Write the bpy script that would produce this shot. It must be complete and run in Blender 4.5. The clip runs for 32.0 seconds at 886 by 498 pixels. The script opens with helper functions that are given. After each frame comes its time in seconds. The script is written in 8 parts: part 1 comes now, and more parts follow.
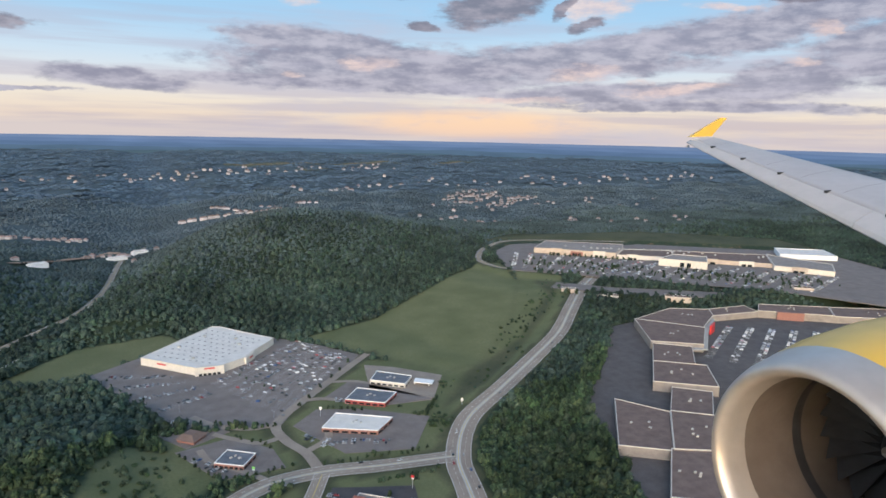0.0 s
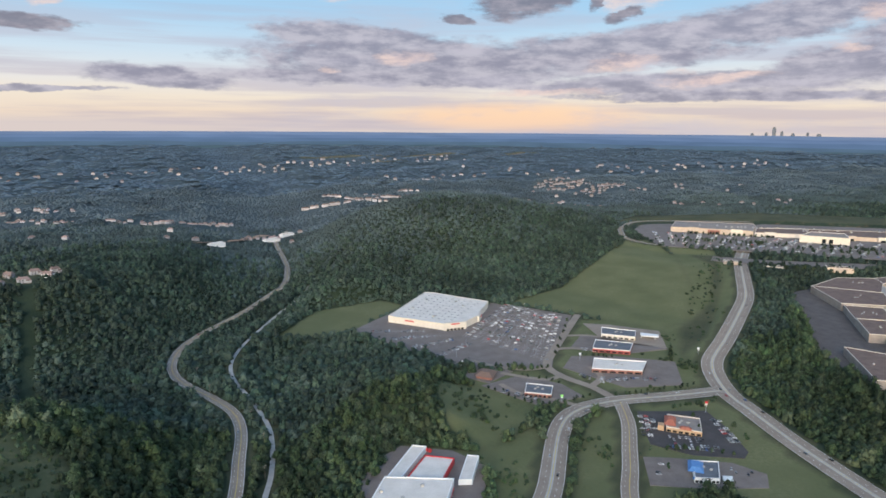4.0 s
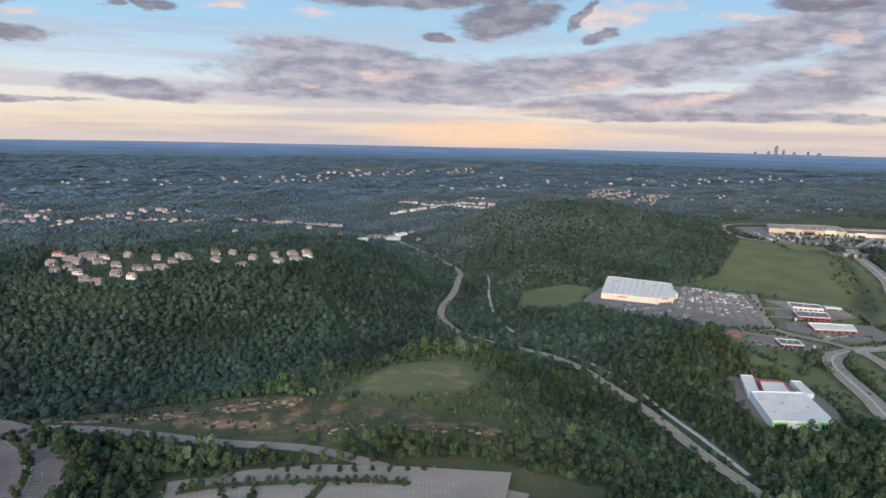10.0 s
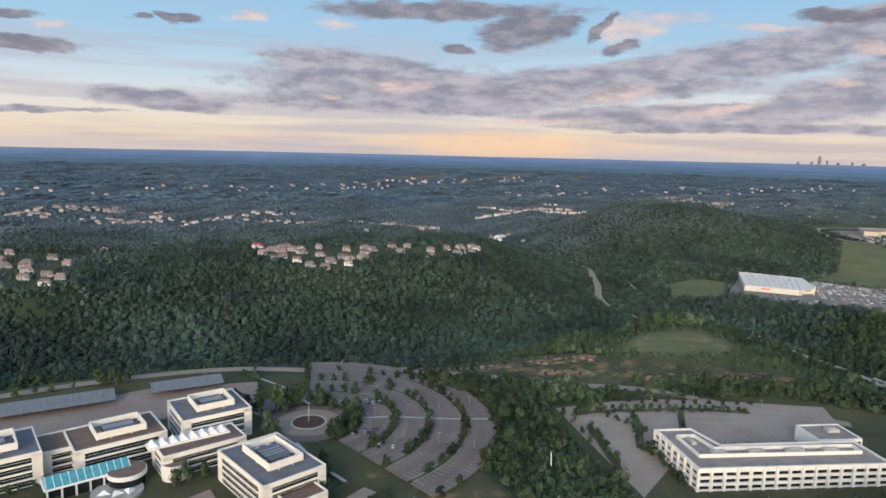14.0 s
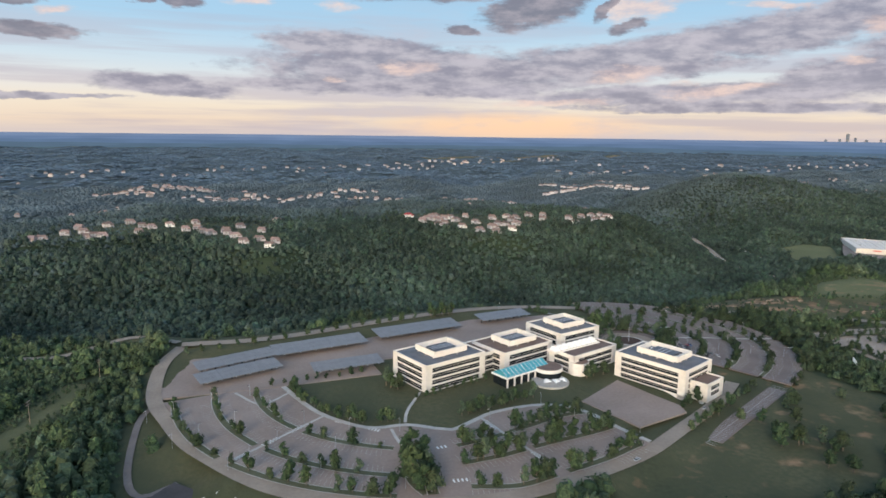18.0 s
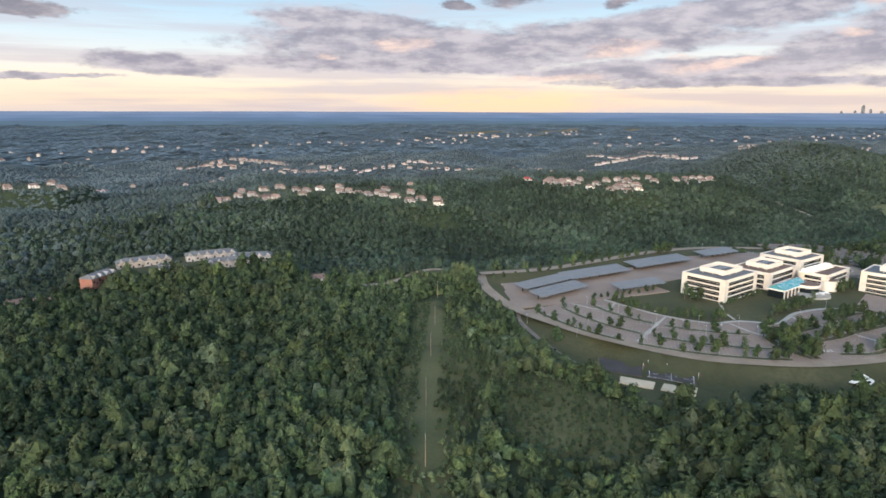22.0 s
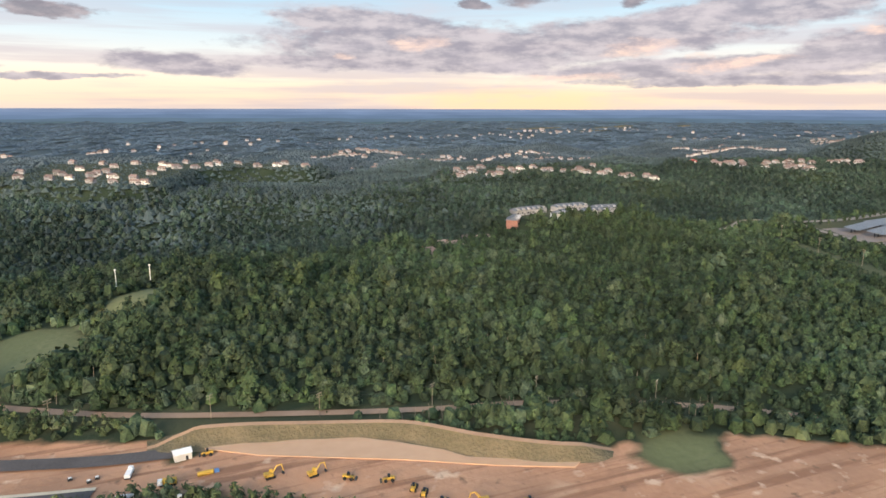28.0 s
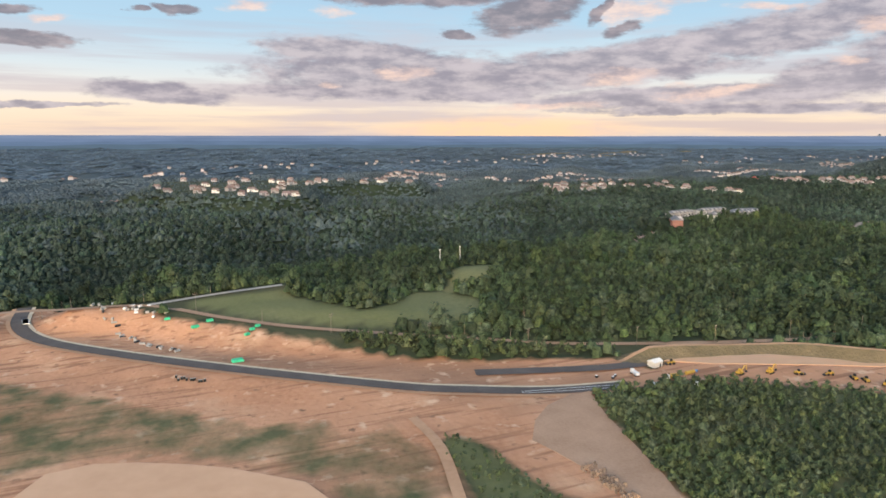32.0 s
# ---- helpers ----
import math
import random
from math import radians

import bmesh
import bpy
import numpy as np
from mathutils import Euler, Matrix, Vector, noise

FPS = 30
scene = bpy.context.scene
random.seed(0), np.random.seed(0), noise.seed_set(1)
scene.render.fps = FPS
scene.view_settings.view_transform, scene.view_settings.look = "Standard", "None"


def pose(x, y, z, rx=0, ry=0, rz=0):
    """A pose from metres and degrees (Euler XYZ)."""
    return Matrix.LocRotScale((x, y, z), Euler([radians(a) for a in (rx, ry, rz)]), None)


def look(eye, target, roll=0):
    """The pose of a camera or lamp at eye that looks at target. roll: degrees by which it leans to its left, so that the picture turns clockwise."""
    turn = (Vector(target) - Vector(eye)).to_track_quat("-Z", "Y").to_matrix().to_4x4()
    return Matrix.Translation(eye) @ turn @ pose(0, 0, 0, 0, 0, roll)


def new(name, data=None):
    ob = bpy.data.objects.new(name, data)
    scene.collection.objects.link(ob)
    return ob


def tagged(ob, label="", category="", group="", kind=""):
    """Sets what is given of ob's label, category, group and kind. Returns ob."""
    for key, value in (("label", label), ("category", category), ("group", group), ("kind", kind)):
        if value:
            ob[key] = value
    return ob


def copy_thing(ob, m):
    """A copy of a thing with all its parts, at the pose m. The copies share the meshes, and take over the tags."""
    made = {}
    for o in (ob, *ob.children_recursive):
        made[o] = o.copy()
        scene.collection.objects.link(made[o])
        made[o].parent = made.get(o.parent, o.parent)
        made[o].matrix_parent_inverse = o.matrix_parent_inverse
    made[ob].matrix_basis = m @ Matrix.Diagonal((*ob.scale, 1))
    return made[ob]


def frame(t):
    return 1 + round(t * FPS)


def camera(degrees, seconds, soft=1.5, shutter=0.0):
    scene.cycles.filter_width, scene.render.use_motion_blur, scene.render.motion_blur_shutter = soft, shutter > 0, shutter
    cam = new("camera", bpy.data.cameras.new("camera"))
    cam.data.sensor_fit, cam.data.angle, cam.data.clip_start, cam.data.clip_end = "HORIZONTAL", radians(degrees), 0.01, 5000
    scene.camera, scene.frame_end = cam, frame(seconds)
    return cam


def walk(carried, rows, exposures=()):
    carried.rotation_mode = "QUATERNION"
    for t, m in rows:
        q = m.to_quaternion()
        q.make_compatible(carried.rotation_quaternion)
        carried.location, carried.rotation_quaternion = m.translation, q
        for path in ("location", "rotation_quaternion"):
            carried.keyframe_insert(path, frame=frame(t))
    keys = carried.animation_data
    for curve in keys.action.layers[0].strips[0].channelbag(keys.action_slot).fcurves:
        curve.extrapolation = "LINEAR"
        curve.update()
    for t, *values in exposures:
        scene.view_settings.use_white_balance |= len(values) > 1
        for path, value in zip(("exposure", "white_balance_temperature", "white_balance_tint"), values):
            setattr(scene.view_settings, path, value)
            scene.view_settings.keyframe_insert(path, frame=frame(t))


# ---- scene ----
EXPOSURE = 0.0
cam = camera(68.45, 32.0, soft=1.65)
# seconds, then the eye in metres and the turn in degrees
ROWS = [
    (0.0, 620.30, -8.37, 131.87, 79.711, -1.150, -25.702),
    (0.5, 600.78, -7.80, 130.60, 80.253, -0.712, -25.599),
    (1.0, 581.27, -7.26, 129.34, 80.718, -0.329, -24.855),
    (1.5, 561.79, -6.73, 128.08, 82.249, -0.216, -24.202),
    (2.0, 542.32, -6.23, 126.83, 79.772, -0.827, -23.352),
    (2.5, 522.86, -5.75, 125.57, 79.560, -1.010, -22.889),
    (3.0, 503.41, -5.29, 124.32, 79.153, -1.090, -23.079),
    (3.5, 483.97, -4.85, 123.06, 78.870, -0.655, -22.617),
    (5.5, 406.30, -3.28, 118.07, 80.603, 0.626, -23.167),
    (6.0, 386.90, -2.94, 116.83, 80.029, 0.193, -23.303),
    (6.5, 367.50, -2.62, 115.59, 78.466, -0.571, -22.734),
    (7.0, 348.11, -2.32, 114.35, 78.287, -0.985, -23.347),
    (7.5, 328.73, -2.04, 113.11, 78.946, -0.733, -23.783),
    (8.0, 309.34, -1.77, 111.87, 79.637, -0.510, -23.459),
    (8.5, 289.97, -1.53, 110.64, 79.996, -0.404, -23.825),
    (9.0, 270.59, -1.30, 109.41, 79.911, -0.619, -24.072),
    (9.5, 251.22, -1.09, 108.17, 80.195, -0.926, -24.733),
    (10.0, 231.86, -0.90, 106.95, 80.554, -1.154, -24.454),
    (10.5, 212.50, -0.73, 105.72, 80.234, -1.067, -23.696),
    (11.0, 193.14, -0.58, 104.49, 80.407, -1.194, -24.240),
    (11.5, 173.79, -0.44, 103.27, 79.825, -1.302, -23.934),
    (12.0, 154.44, -0.32, 102.04, 79.766, -1.337, -22.744),
    (12.5, 135.11, -0.22, 100.82, 80.546, -1.090, -22.028),
    (13.0, 115.78, -0.14, 99.60, 80.746, -1.070, -22.408),
    (13.5, 96.45, -0.07, 98.39, 81.514, -1.157, -22.750),
    (14.0, 77.14, -0.03, 97.17, 81.449, -1.290, -22.771),
    (14.5, 57.84, 0.01, 95.96, 80.770, -1.541, -22.451),
    (16.5, -19.25, -0.03, 91.12, 80.455, -0.648, -22.091),
    (17.0, -38.48, -0.09, 89.91, 80.153, -0.573, -21.998),
    (17.5, -57.70, -0.15, 88.71, 80.030, -0.723, -22.507),
    (18.0, -76.89, -0.24, 87.51, 79.949, -0.704, -22.293),
    (18.5, -96.06, -0.33, 86.31, 79.888, -0.885, -22.075),
    (19.0, -115.21, -0.45, 85.11, 78.715, -0.780, -21.426),
    (19.5, -134.33, -0.58, 83.92, 77.792, -1.213, -21.160),
    (20.0, -153.42, -0.72, 82.72, 79.251, -0.889, -21.980),
    (20.5, -172.48, -0.88, 81.53, 78.678, -0.691, -22.908),
    (21.0, -191.51, -1.06, 80.34, 77.911, -0.758, -23.023),
    (21.5, -210.51, -1.25, 79.15, 77.727, -0.636, -22.322),
    (22.0, -229.46, -1.45, 77.96, 77.991, -0.174, -22.659),
    (22.5, -248.38, -1.67, 76.77, 77.549, 0.121, -22.036),
    (23.0, -267.25, -1.90, 75.59, 78.158, 0.221, -22.357),
    (23.5, -286.07, -2.15, 74.41, 79.217, 0.393, -22.767),
    (24.0, -304.85, -2.41, 73.23, 79.596, 0.568, -22.993),
    (24.5, -323.57, -2.69, 72.05, 80.283, 0.750, -22.923),
    (26.5, -397.87, -3.92, 67.35, 77.925, -0.857, -21.786),
    (27.0, -416.28, -4.26, 66.18, 77.281, -1.082, -21.247),
    (27.5, -434.61, -4.62, 65.01, 77.632, -0.727, -21.125),
    (28.0, -452.87, -4.98, 63.84, 77.939, -0.124, -21.320),
    (28.5, -471.05, -5.37, 62.68, 79.935, 0.498, -21.267),
    (29.0, -489.15, -5.76, 61.51, 80.407, -0.035, -21.621),
    (29.5, -507.15, -6.16, 60.35, 79.665, -0.698, -21.371),
    (30.0, -525.07, -6.58, 59.19, 79.219, -1.229, -22.454),
    (30.5, -542.88, -7.01, 58.03, 78.568, -1.320, -22.457),
    (31.0, -560.60, -7.45, 56.88, 77.705, -1.615, -23.149),
    (31.5, -578.21, -7.90, 55.72, 78.343, -0.919, -22.415),
    (32.0, -595.70, -8.37, 54.57, 80.321, -0.062, -22.616),
]
walk(cam, [(r[0], pose(*r[1:])) for r in ROWS], [(0.0, EXPOSURE, 5850, 10), (6.0, EXPOSURE, 6000, 10), (12.0, EXPOSURE, 6060, 10), (14.2, EXPOSURE - 0.09, 6085, 10), (17.0, EXPOSURE, 6120, 10), (19.0, EXPOSURE + 0.05, 6200, 10), (20.0, EXPOSURE + 0.22, 6250, 10), (24.5, EXPOSURE + 0.30, 6450, 10), (28.4, EXPOSURE + 0.34, 6650, 11), (29.5, EXPOSURE + 0.06, 6640, 11), (32.0, EXPOSURE + 0.14, 6600, 12)])


# ---- light: a low soft sun behind thin cloud, and the open sky ----
world = bpy.data.worlds.new("sky")
scene.world = world
world.use_nodes = True
wn = world.node_tree
sky = wn.nodes.new("ShaderNodeTexSky")
sky.sky_type = "NISHITA"
sky.sun_disc = False
sky.sun_elevation = radians(14)
sky.sun_rotation = radians(215)
sky.air_density, sky.dust_density = 1.2, 1.5
wn.links.new(sky.outputs[0], wn.nodes["Background"].inputs[0])
wn.nodes["Background"].inputs[1].default_value = 0.35
lamp = bpy.data.lights.new("sun", "SUN")
lamp.energy, lamp.angle, lamp.color = 1.3, radians(14), (1.0, 0.93, 0.86)
sun = new("sun", lamp)
sun.matrix_world = look((-700, -1000, 520), (0, 0, 0))


# ---- materials ----
def lin(r, g, b):
    """Linear colour from display values 0 to 255."""
    return tuple(((v / 255 + 0.055) / 1.055) ** 2.4 if v > 10 else v / 3294 for v in (r, g, b)) + (1.0,)


def mat(name, a, b, scale=1.0, rough=0.8, metal=0.0, bump=0.2, fine=6.0, island=0.0, piece=0.0, spec=0.3):
    """A surface that runs from colour a to colour b in patches of 1/scale metres, with finer grain and relief."""
    m = bpy.data.materials.new(name)
    m.use_nodes = True
    t = m.node_tree
    n, link = t.nodes, t.links.new
    p = n["Principled BSDF"]
    co = n.new("ShaderNodeTexCoord")
    n1 = n.new("ShaderNodeTexNoise")
    n2 = n.new("ShaderNodeTexNoise")
    n1.inputs["Scale"].default_value, n1.inputs["Detail"].default_value = scale, 4
    n2.inputs["Scale"].default_value, n2.inputs["Detail"].default_value = scale * fine, 3
    for q in (n1, n2):
        link(co.outputs["Object"], q.inputs["Vector"])
    add = n.new("ShaderNodeMath")
    add.operation = "MULTIPLY_ADD"
    add.inputs[1].default_value = 0.6
    link(n2.outputs[0], add.inputs[0])
    link(n1.outputs[0], add.inputs[2])
    ramp = n.new("ShaderNodeMapRange")
    ramp.inputs[1].default_value, ramp.inputs[2].default_value = 0.55, 1.05
    link(add.outputs[0], ramp.inputs[0])
    mix = n.new("ShaderNodeMix")
    mix.data_type = "RGBA"
    mix.inputs[6].default_value, mix.inputs[7].default_value = (*a, 1), (*b, 1)
    link(ramp.outputs[0], mix.inputs[0])
    out = mix.outputs[2]
    for kind, socket, amount in (("ShaderNodeNewGeometry", "Random Per Island", island), ("ShaderNodeObjectInfo", "Random", piece)):
        if amount:
            g = n.new(kind)
            v = n.new("ShaderNodeMapRange")
            v.inputs[3].default_value, v.inputs[4].default_value = 1 - amount, 1 + amount
            link(g.outputs[socket], v.inputs[0])
            hs = n.new("ShaderNodeHueSaturation")
            link(v.outputs[0], hs.inputs["Value"])
            link(out, hs.inputs["Color"])
            out = hs.outputs[0]
    link(out, p.inputs["Base Color"])
    p.inputs["Roughness"].default_value, p.inputs["Metallic"].default_value = rough, metal
    p.inputs["Specular IOR Level"].default_value = spec
    if bump:
        bp = n.new("ShaderNodeBump")
        bp.inputs["Strength"].default_value, bp.inputs["Distance"].default_value = bump, 0.4 / scale
        link(add.outputs[0], bp.inputs["Height"])
        link(bp.outputs[0], p.inputs["Normal"])
    return m


def leaf_mat(name, a, b, c, vary, bump=0.5, piece=0.0):
    """Foliage: dark and light green in clumps, each tree of its own shade, broad drifts that paint in sunlit and shaded
    slopes.
    """
    m = mat(name, a, b, 1.3, 0.75, bump=bump, fine=3.2, island=vary, piece=piece, spec=0.15)
    n, link = m.node_tree.nodes, m.node_tree.links.new
    p = n["Principled BSDF"]
    old = p.inputs["Base Color"].links[0].from_socket
    grain = [q for q in n if q.bl_idname == "ShaderNodeMapRange"][0]
    grain.inputs[1].default_value, grain.inputs[2].default_value = 0.60, 0.99
    co = [q for q in n if q.bl_idname == "ShaderNodeTexCoord"][0]
    big = n.new("ShaderNodeTexNoise")
    big.inputs["Scale"].default_value, big.inputs["Detail"].default_value = 0.085, 5
    link(co.outputs["Object"], big.inputs["Vector"])
    r = n.new("ShaderNodeMapRange")
    r.inputs[1].default_value, r.inputs[2].default_value, r.inputs[4].default_value = 0.52, 0.74, 0.75
    link(big.outputs[0], r.inputs[0])
    mx = n.new("ShaderNodeMix")
    mx.data_type = "RGBA"
    mx.inputs[7].default_value = (*c, 1)
    link(r.outputs[0], mx.inputs[0])
    link(old, mx.inputs[6])
    own = n.new("ShaderNodeVertexColor")
    own.layer_name = "tint"
    cs = n.new("ShaderNodeSeparateColor")
    link(own.outputs[0], cs.inputs[0])
    kind = n.new("ShaderNodeHueSaturation")
    for channel, socket, lo, hi in ((0, "Value", 0.5, 1.5), (1, "Hue", 0.47, 0.525), (2, "Saturation", 0.72, 1.2)):
        q = n.new("ShaderNodeMapRange")
        q.inputs[3].default_value, q.inputs[4].default_value = lo, hi
        link(cs.outputs[channel], q.inputs[0])
        link(q.outputs[0], kind.inputs[socket])
    link(mx.outputs[2], kind.inputs["Color"])
    # sunlit and shaded stretches of slope painted in as broad value drifts
    wide = n.new("ShaderNodeTexNoise")
    wide.inputs["Scale"].default_value, wide.inputs["Detail"].default_value = 0.012, 3
    link(co.outputs["Object"], wide.inputs["Vector"])
    w = n.new("ShaderNodeMapRange")
    w.inputs[1].default_value, w.inputs[2].default_value, w.inputs[3].default_value, w.inputs[4].default_value = 0.35, 0.65, 0.68, 1.28
    link(wide.outputs[0], w.inputs[0])
    hs = n.new("ShaderNodeHueSaturation")
    link(w.outputs[0], hs.inputs["Value"])
    link(kind.outputs[0], hs.inputs["Color"])
    link(hs.outputs[0], p.inputs["Base Color"])
    return m


M = {}
M["asphalt_mid"] = mat("fresh_asphalt", (0.080, 0.067, 0.062), (0.125, 0.106, 0.097), 0.15, 0.9, bump=0.05, fine=12)
M["stall_dark"] = mat("dark_car_park", (0.135, 0.107, 0.095), (0.19, 0.153, 0.136), 0.07, 0.92, bump=0.05, fine=14)
M["gravel"] = mat("compacted_gravel", (0.33, 0.205, 0.132), (0.43, 0.278, 0.185), 0.12, 0.95, bump=0.03, fine=16)
M["lot_pale"] = mat("pale_car_park", (0.255, 0.203, 0.163), (0.33, 0.268, 0.218), 0.07, 0.92, bump=0.05, fine=14)
M["asphalt"] = mat("asphalt", (0.150, 0.122, 0.108), (0.215, 0.180, 0.158), 0.12, 0.9, bump=0.05, fine=12)
M["asphalt_new"] = mat("asphalt_new", (0.052, 0.046, 0.045), (0.080, 0.070, 0.067), 0.15, 0.85, bump=0.05, fine=12)
M["road"] = mat("road_surface", (0.230, 0.183, 0.145), (0.310, 0.252, 0.200), 0.1, 0.9, bump=0.05, fine=10)
M["concrete"] = mat("concrete", (0.34, 0.32, 0.29), (0.46, 0.43, 0.39), 0.3, 0.85, bump=0.1)
M["line"] = mat("road_paint", (0.6, 0.6, 0.58), (0.75, 0.75, 0.72), 2.0, 0.7, bump=0)
M["line_faded"] = mat("faded_paint", (0.33, 0.315, 0.30), (0.44, 0.42, 0.40), 2.0, 0.8, bump=0)
M["stall"] = mat("worn_car_park", (0.215, 0.166, 0.139), (0.29, 0.228, 0.194), 0.06, 0.92, bump=0.05, fine=14)
M["rock"] = mat("weathered_rock", (0.20, 0.135, 0.095), (0.32, 0.225, 0.16), 0.25, 0.95, bump=0.5, island=0.25)
M["line_yellow"] = mat("yellow_paint", (0.5, 0.36, 0.1), (0.62, 0.45, 0.14), 2.0, 0.7, bump=0)
M["cream"] = mat("cream_wall", (0.56, 0.50, 0.43), (0.66, 0.60, 0.52), 0.5, 0.75, bump=0.05)
M["white"] = mat("white_wall", (0.70, 0.68, 0.65), (0.80, 0.78, 0.75), 0.5, 0.7, bump=0.05)
M["roof_white"] = mat("white_membrane_roof", (0.58, 0.525, 0.465), (0.71, 0.65, 0.585), 0.15, 0.7, bump=0.05, fine=9)
M["roof_grey"] = mat("grey_membrane_roof", (0.10, 0.105, 0.12), (0.16, 0.165, 0.18), 0.2, 0.8, bump=0.05, fine=9)
M["roof_brown"] = mat("brown_gravel_roof", (0.125, 0.084, 0.068), (0.19, 0.133, 0.11), 0.2, 0.9, bump=0.1, fine=9)
M["roof_tan"] = mat("tan_gravel_roof", (0.20, 0.17, 0.15), (0.30, 0.26, 0.23), 0.2, 0.9, bump=0.1, fine=9)
M["brick"] = mat("red_brick", (0.21, 0.10, 0.08), (0.30, 0.15, 0.12), 1.2, 0.85, bump=0.1)
M["red"] = mat("red_paint", (0.42, 0.03, 0.03), (0.55, 0.05, 0.05), 1.0, 0.5, bump=0)
M["green"] = mat("lime_green_paint", (0.20, 0.52, 0.12), (0.30, 0.64, 0.18), 1.0, 0.5, bump=0)
M["blue"] = mat("blue_paint", (0.08, 0.18, 0.38), (0.12, 0.25, 0.5), 1.0, 0.5, bump=0)
M["steel"] = mat("galvanised_steel", (0.35, 0.36, 0.38), (0.5, 0.5, 0.52), 2.0, 0.45, 0.7, bump=0.05)
M["dark"] = mat("dark_metal", (0.02, 0.02, 0.022), (0.04, 0.04, 0.045), 2.0, 0.5, bump=0.05)
M["glass"] = mat("dark_window_glass", (0.008, 0.011, 0.013), (0.018, 0.023, 0.026), 0.6, 0.12, bump=0, spec=0.3)
M["teal_glass"] = mat("teal_skylight_glass", (0.05, 0.22, 0.27), (0.10, 0.34, 0.40), 0.8, 0.12, bump=0, spec=0.6)
M["solar"] = mat("solar_panel", (0.14, 0.135, 0.138), (0.19, 0.183, 0.186), 0.3, 0.45, bump=0.02, fine=10, spec=0.6)
M["bark"] = mat("bark", (0.08, 0.06, 0.045), (0.16, 0.13, 0.10), 3.0, 0.95)
M["leaf"] = leaf_mat("leaves", (0.016, 0.027, 0.016), (0.064, 0.095, 0.045), (0.094, 0.120, 0.064), 0.3)
# blue pull in the valley leaves paints in a light distance haze
M["leaf_mid"] = leaf_mat("valley_leaves_hazed", (0.018, 0.030, 0.025), (0.055, 0.081, 0.056), (0.077, 0.101, 0.074), 0.2)
M["leaf_lot"] = leaf_mat("planted_tree_leaves", (0.018, 0.031, 0.017), (0.055, 0.078, 0.036), (0.070, 0.090, 0.048), 0.25, 0.4, 0.3)
# distance haze put into the leaf colours, greyer and bluer farther off
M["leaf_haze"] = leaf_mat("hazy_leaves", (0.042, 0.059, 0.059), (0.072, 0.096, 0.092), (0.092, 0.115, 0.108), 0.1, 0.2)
M["leaf_far"] = leaf_mat("far_leaves_hazed", (0.062, 0.081, 0.092), (0.084, 0.106, 0.116), (0.102, 0.122, 0.126), 0.06, 0.1)
M["leaf_rim"] = leaf_mat("horizon_leaves_hazed", (0.068, 0.094, 0.122), (0.086, 0.114, 0.143), (0.102, 0.128, 0.150), 0.05, 0.1)
M["grass"] = mat("mown_grass", (0.060, 0.070, 0.036), (0.105, 0.105, 0.060), 0.06, 0.9, bump=0.03, fine=14)
M["grass_dry"] = mat("dry_grass", (0.13, 0.13, 0.055), (0.21, 0.19, 0.09), 0.08, 0.9, bump=0.03, fine=14)
M["dirt"] = mat("bare_earth", (0.38, 0.22, 0.13), (0.50, 0.31, 0.19), 0.05, 0.95, bump=0.02, fine=14)
M["sand"] = mat("sand", (0.50, 0.40, 0.28), (0.62, 0.52, 0.38), 0.3, 0.95, bump=0.1)
M["mud"] = mat("muddy_water", (0.56, 0.33, 0.19), (0.64, 0.39, 0.235), 0.05, 0.5, bump=0.01, spec=0.3)
M["mulch"] = mat("mulch", (0.05, 0.03, 0.022), (0.09, 0.055, 0.04), 1.0, 0.95)
M["shingle"] = mat("roof_shingles", (0.155, 0.108, 0.095), (0.25, 0.18, 0.16), 0.8, 0.9, piece=0.35, island=0.3)
M["siding"] = mat("house_siding", (0.27, 0.250, 0.245), (0.40, 0.375, 0.37), 0.5, 0.8, piece=0.25, island=0.3)
M["plough"] = mat("construction_yellow", (0.46, 0.26, 0.04), (0.58, 0.35, 0.06), 1.5, 0.5)
M["rubber"] = mat("rubber", (0.015, 0.015, 0.015), (0.03, 0.03, 0.03), 3.0, 0.9)
M["tarp"] = mat("green_tarp", (0.03, 0.42, 0.20), (0.06, 0.55, 0.30), 1.0, 0.6)
# blue-grey distance haze put into the towers' facade colour
M["haze_tower"] = mat("hazy_facade", (0.10, 0.115, 0.14), (0.14, 0.155, 0.18), 0.1, 0.8, bump=0)
M["office"] = mat("office_panels", (0.64, 0.595, 0.545), (0.74, 0.695, 0.64), 0.5, 0.75, bump=0.05)
M["leaf_bush"] = leaf_mat("bush_leaves", (0.034, 0.050, 0.024), (0.100, 0.130, 0.060), (0.13, 0.150, 0.085), 0.25)
M["tan"] = mat("tan_render", (0.40, 0.32, 0.26), (0.50, 0.42, 0.35), 0.3, 0.85, bump=0.05)
M["wood"] = mat("weathered_wood", (0.16, 0.12, 0.09), (0.28, 0.23, 0.18), 2.0, 0.9)
CAR = [mat("car_paint_" + n, a, tuple(v * 1.15 for v in a), 1.0, 0.3, bump=0, spec=0.6) for n, a in (
    ("white", (0.60, 0.59, 0.57)), ("silver", (0.33, 0.33, 0.33)), ("black", (0.02, 0.02, 0.022)), ("grey", (0.13, 0.135, 0.14)), ("red", (0.32, 0.03, 0.03)), ("blue", (0.04, 0.08, 0.2)))]


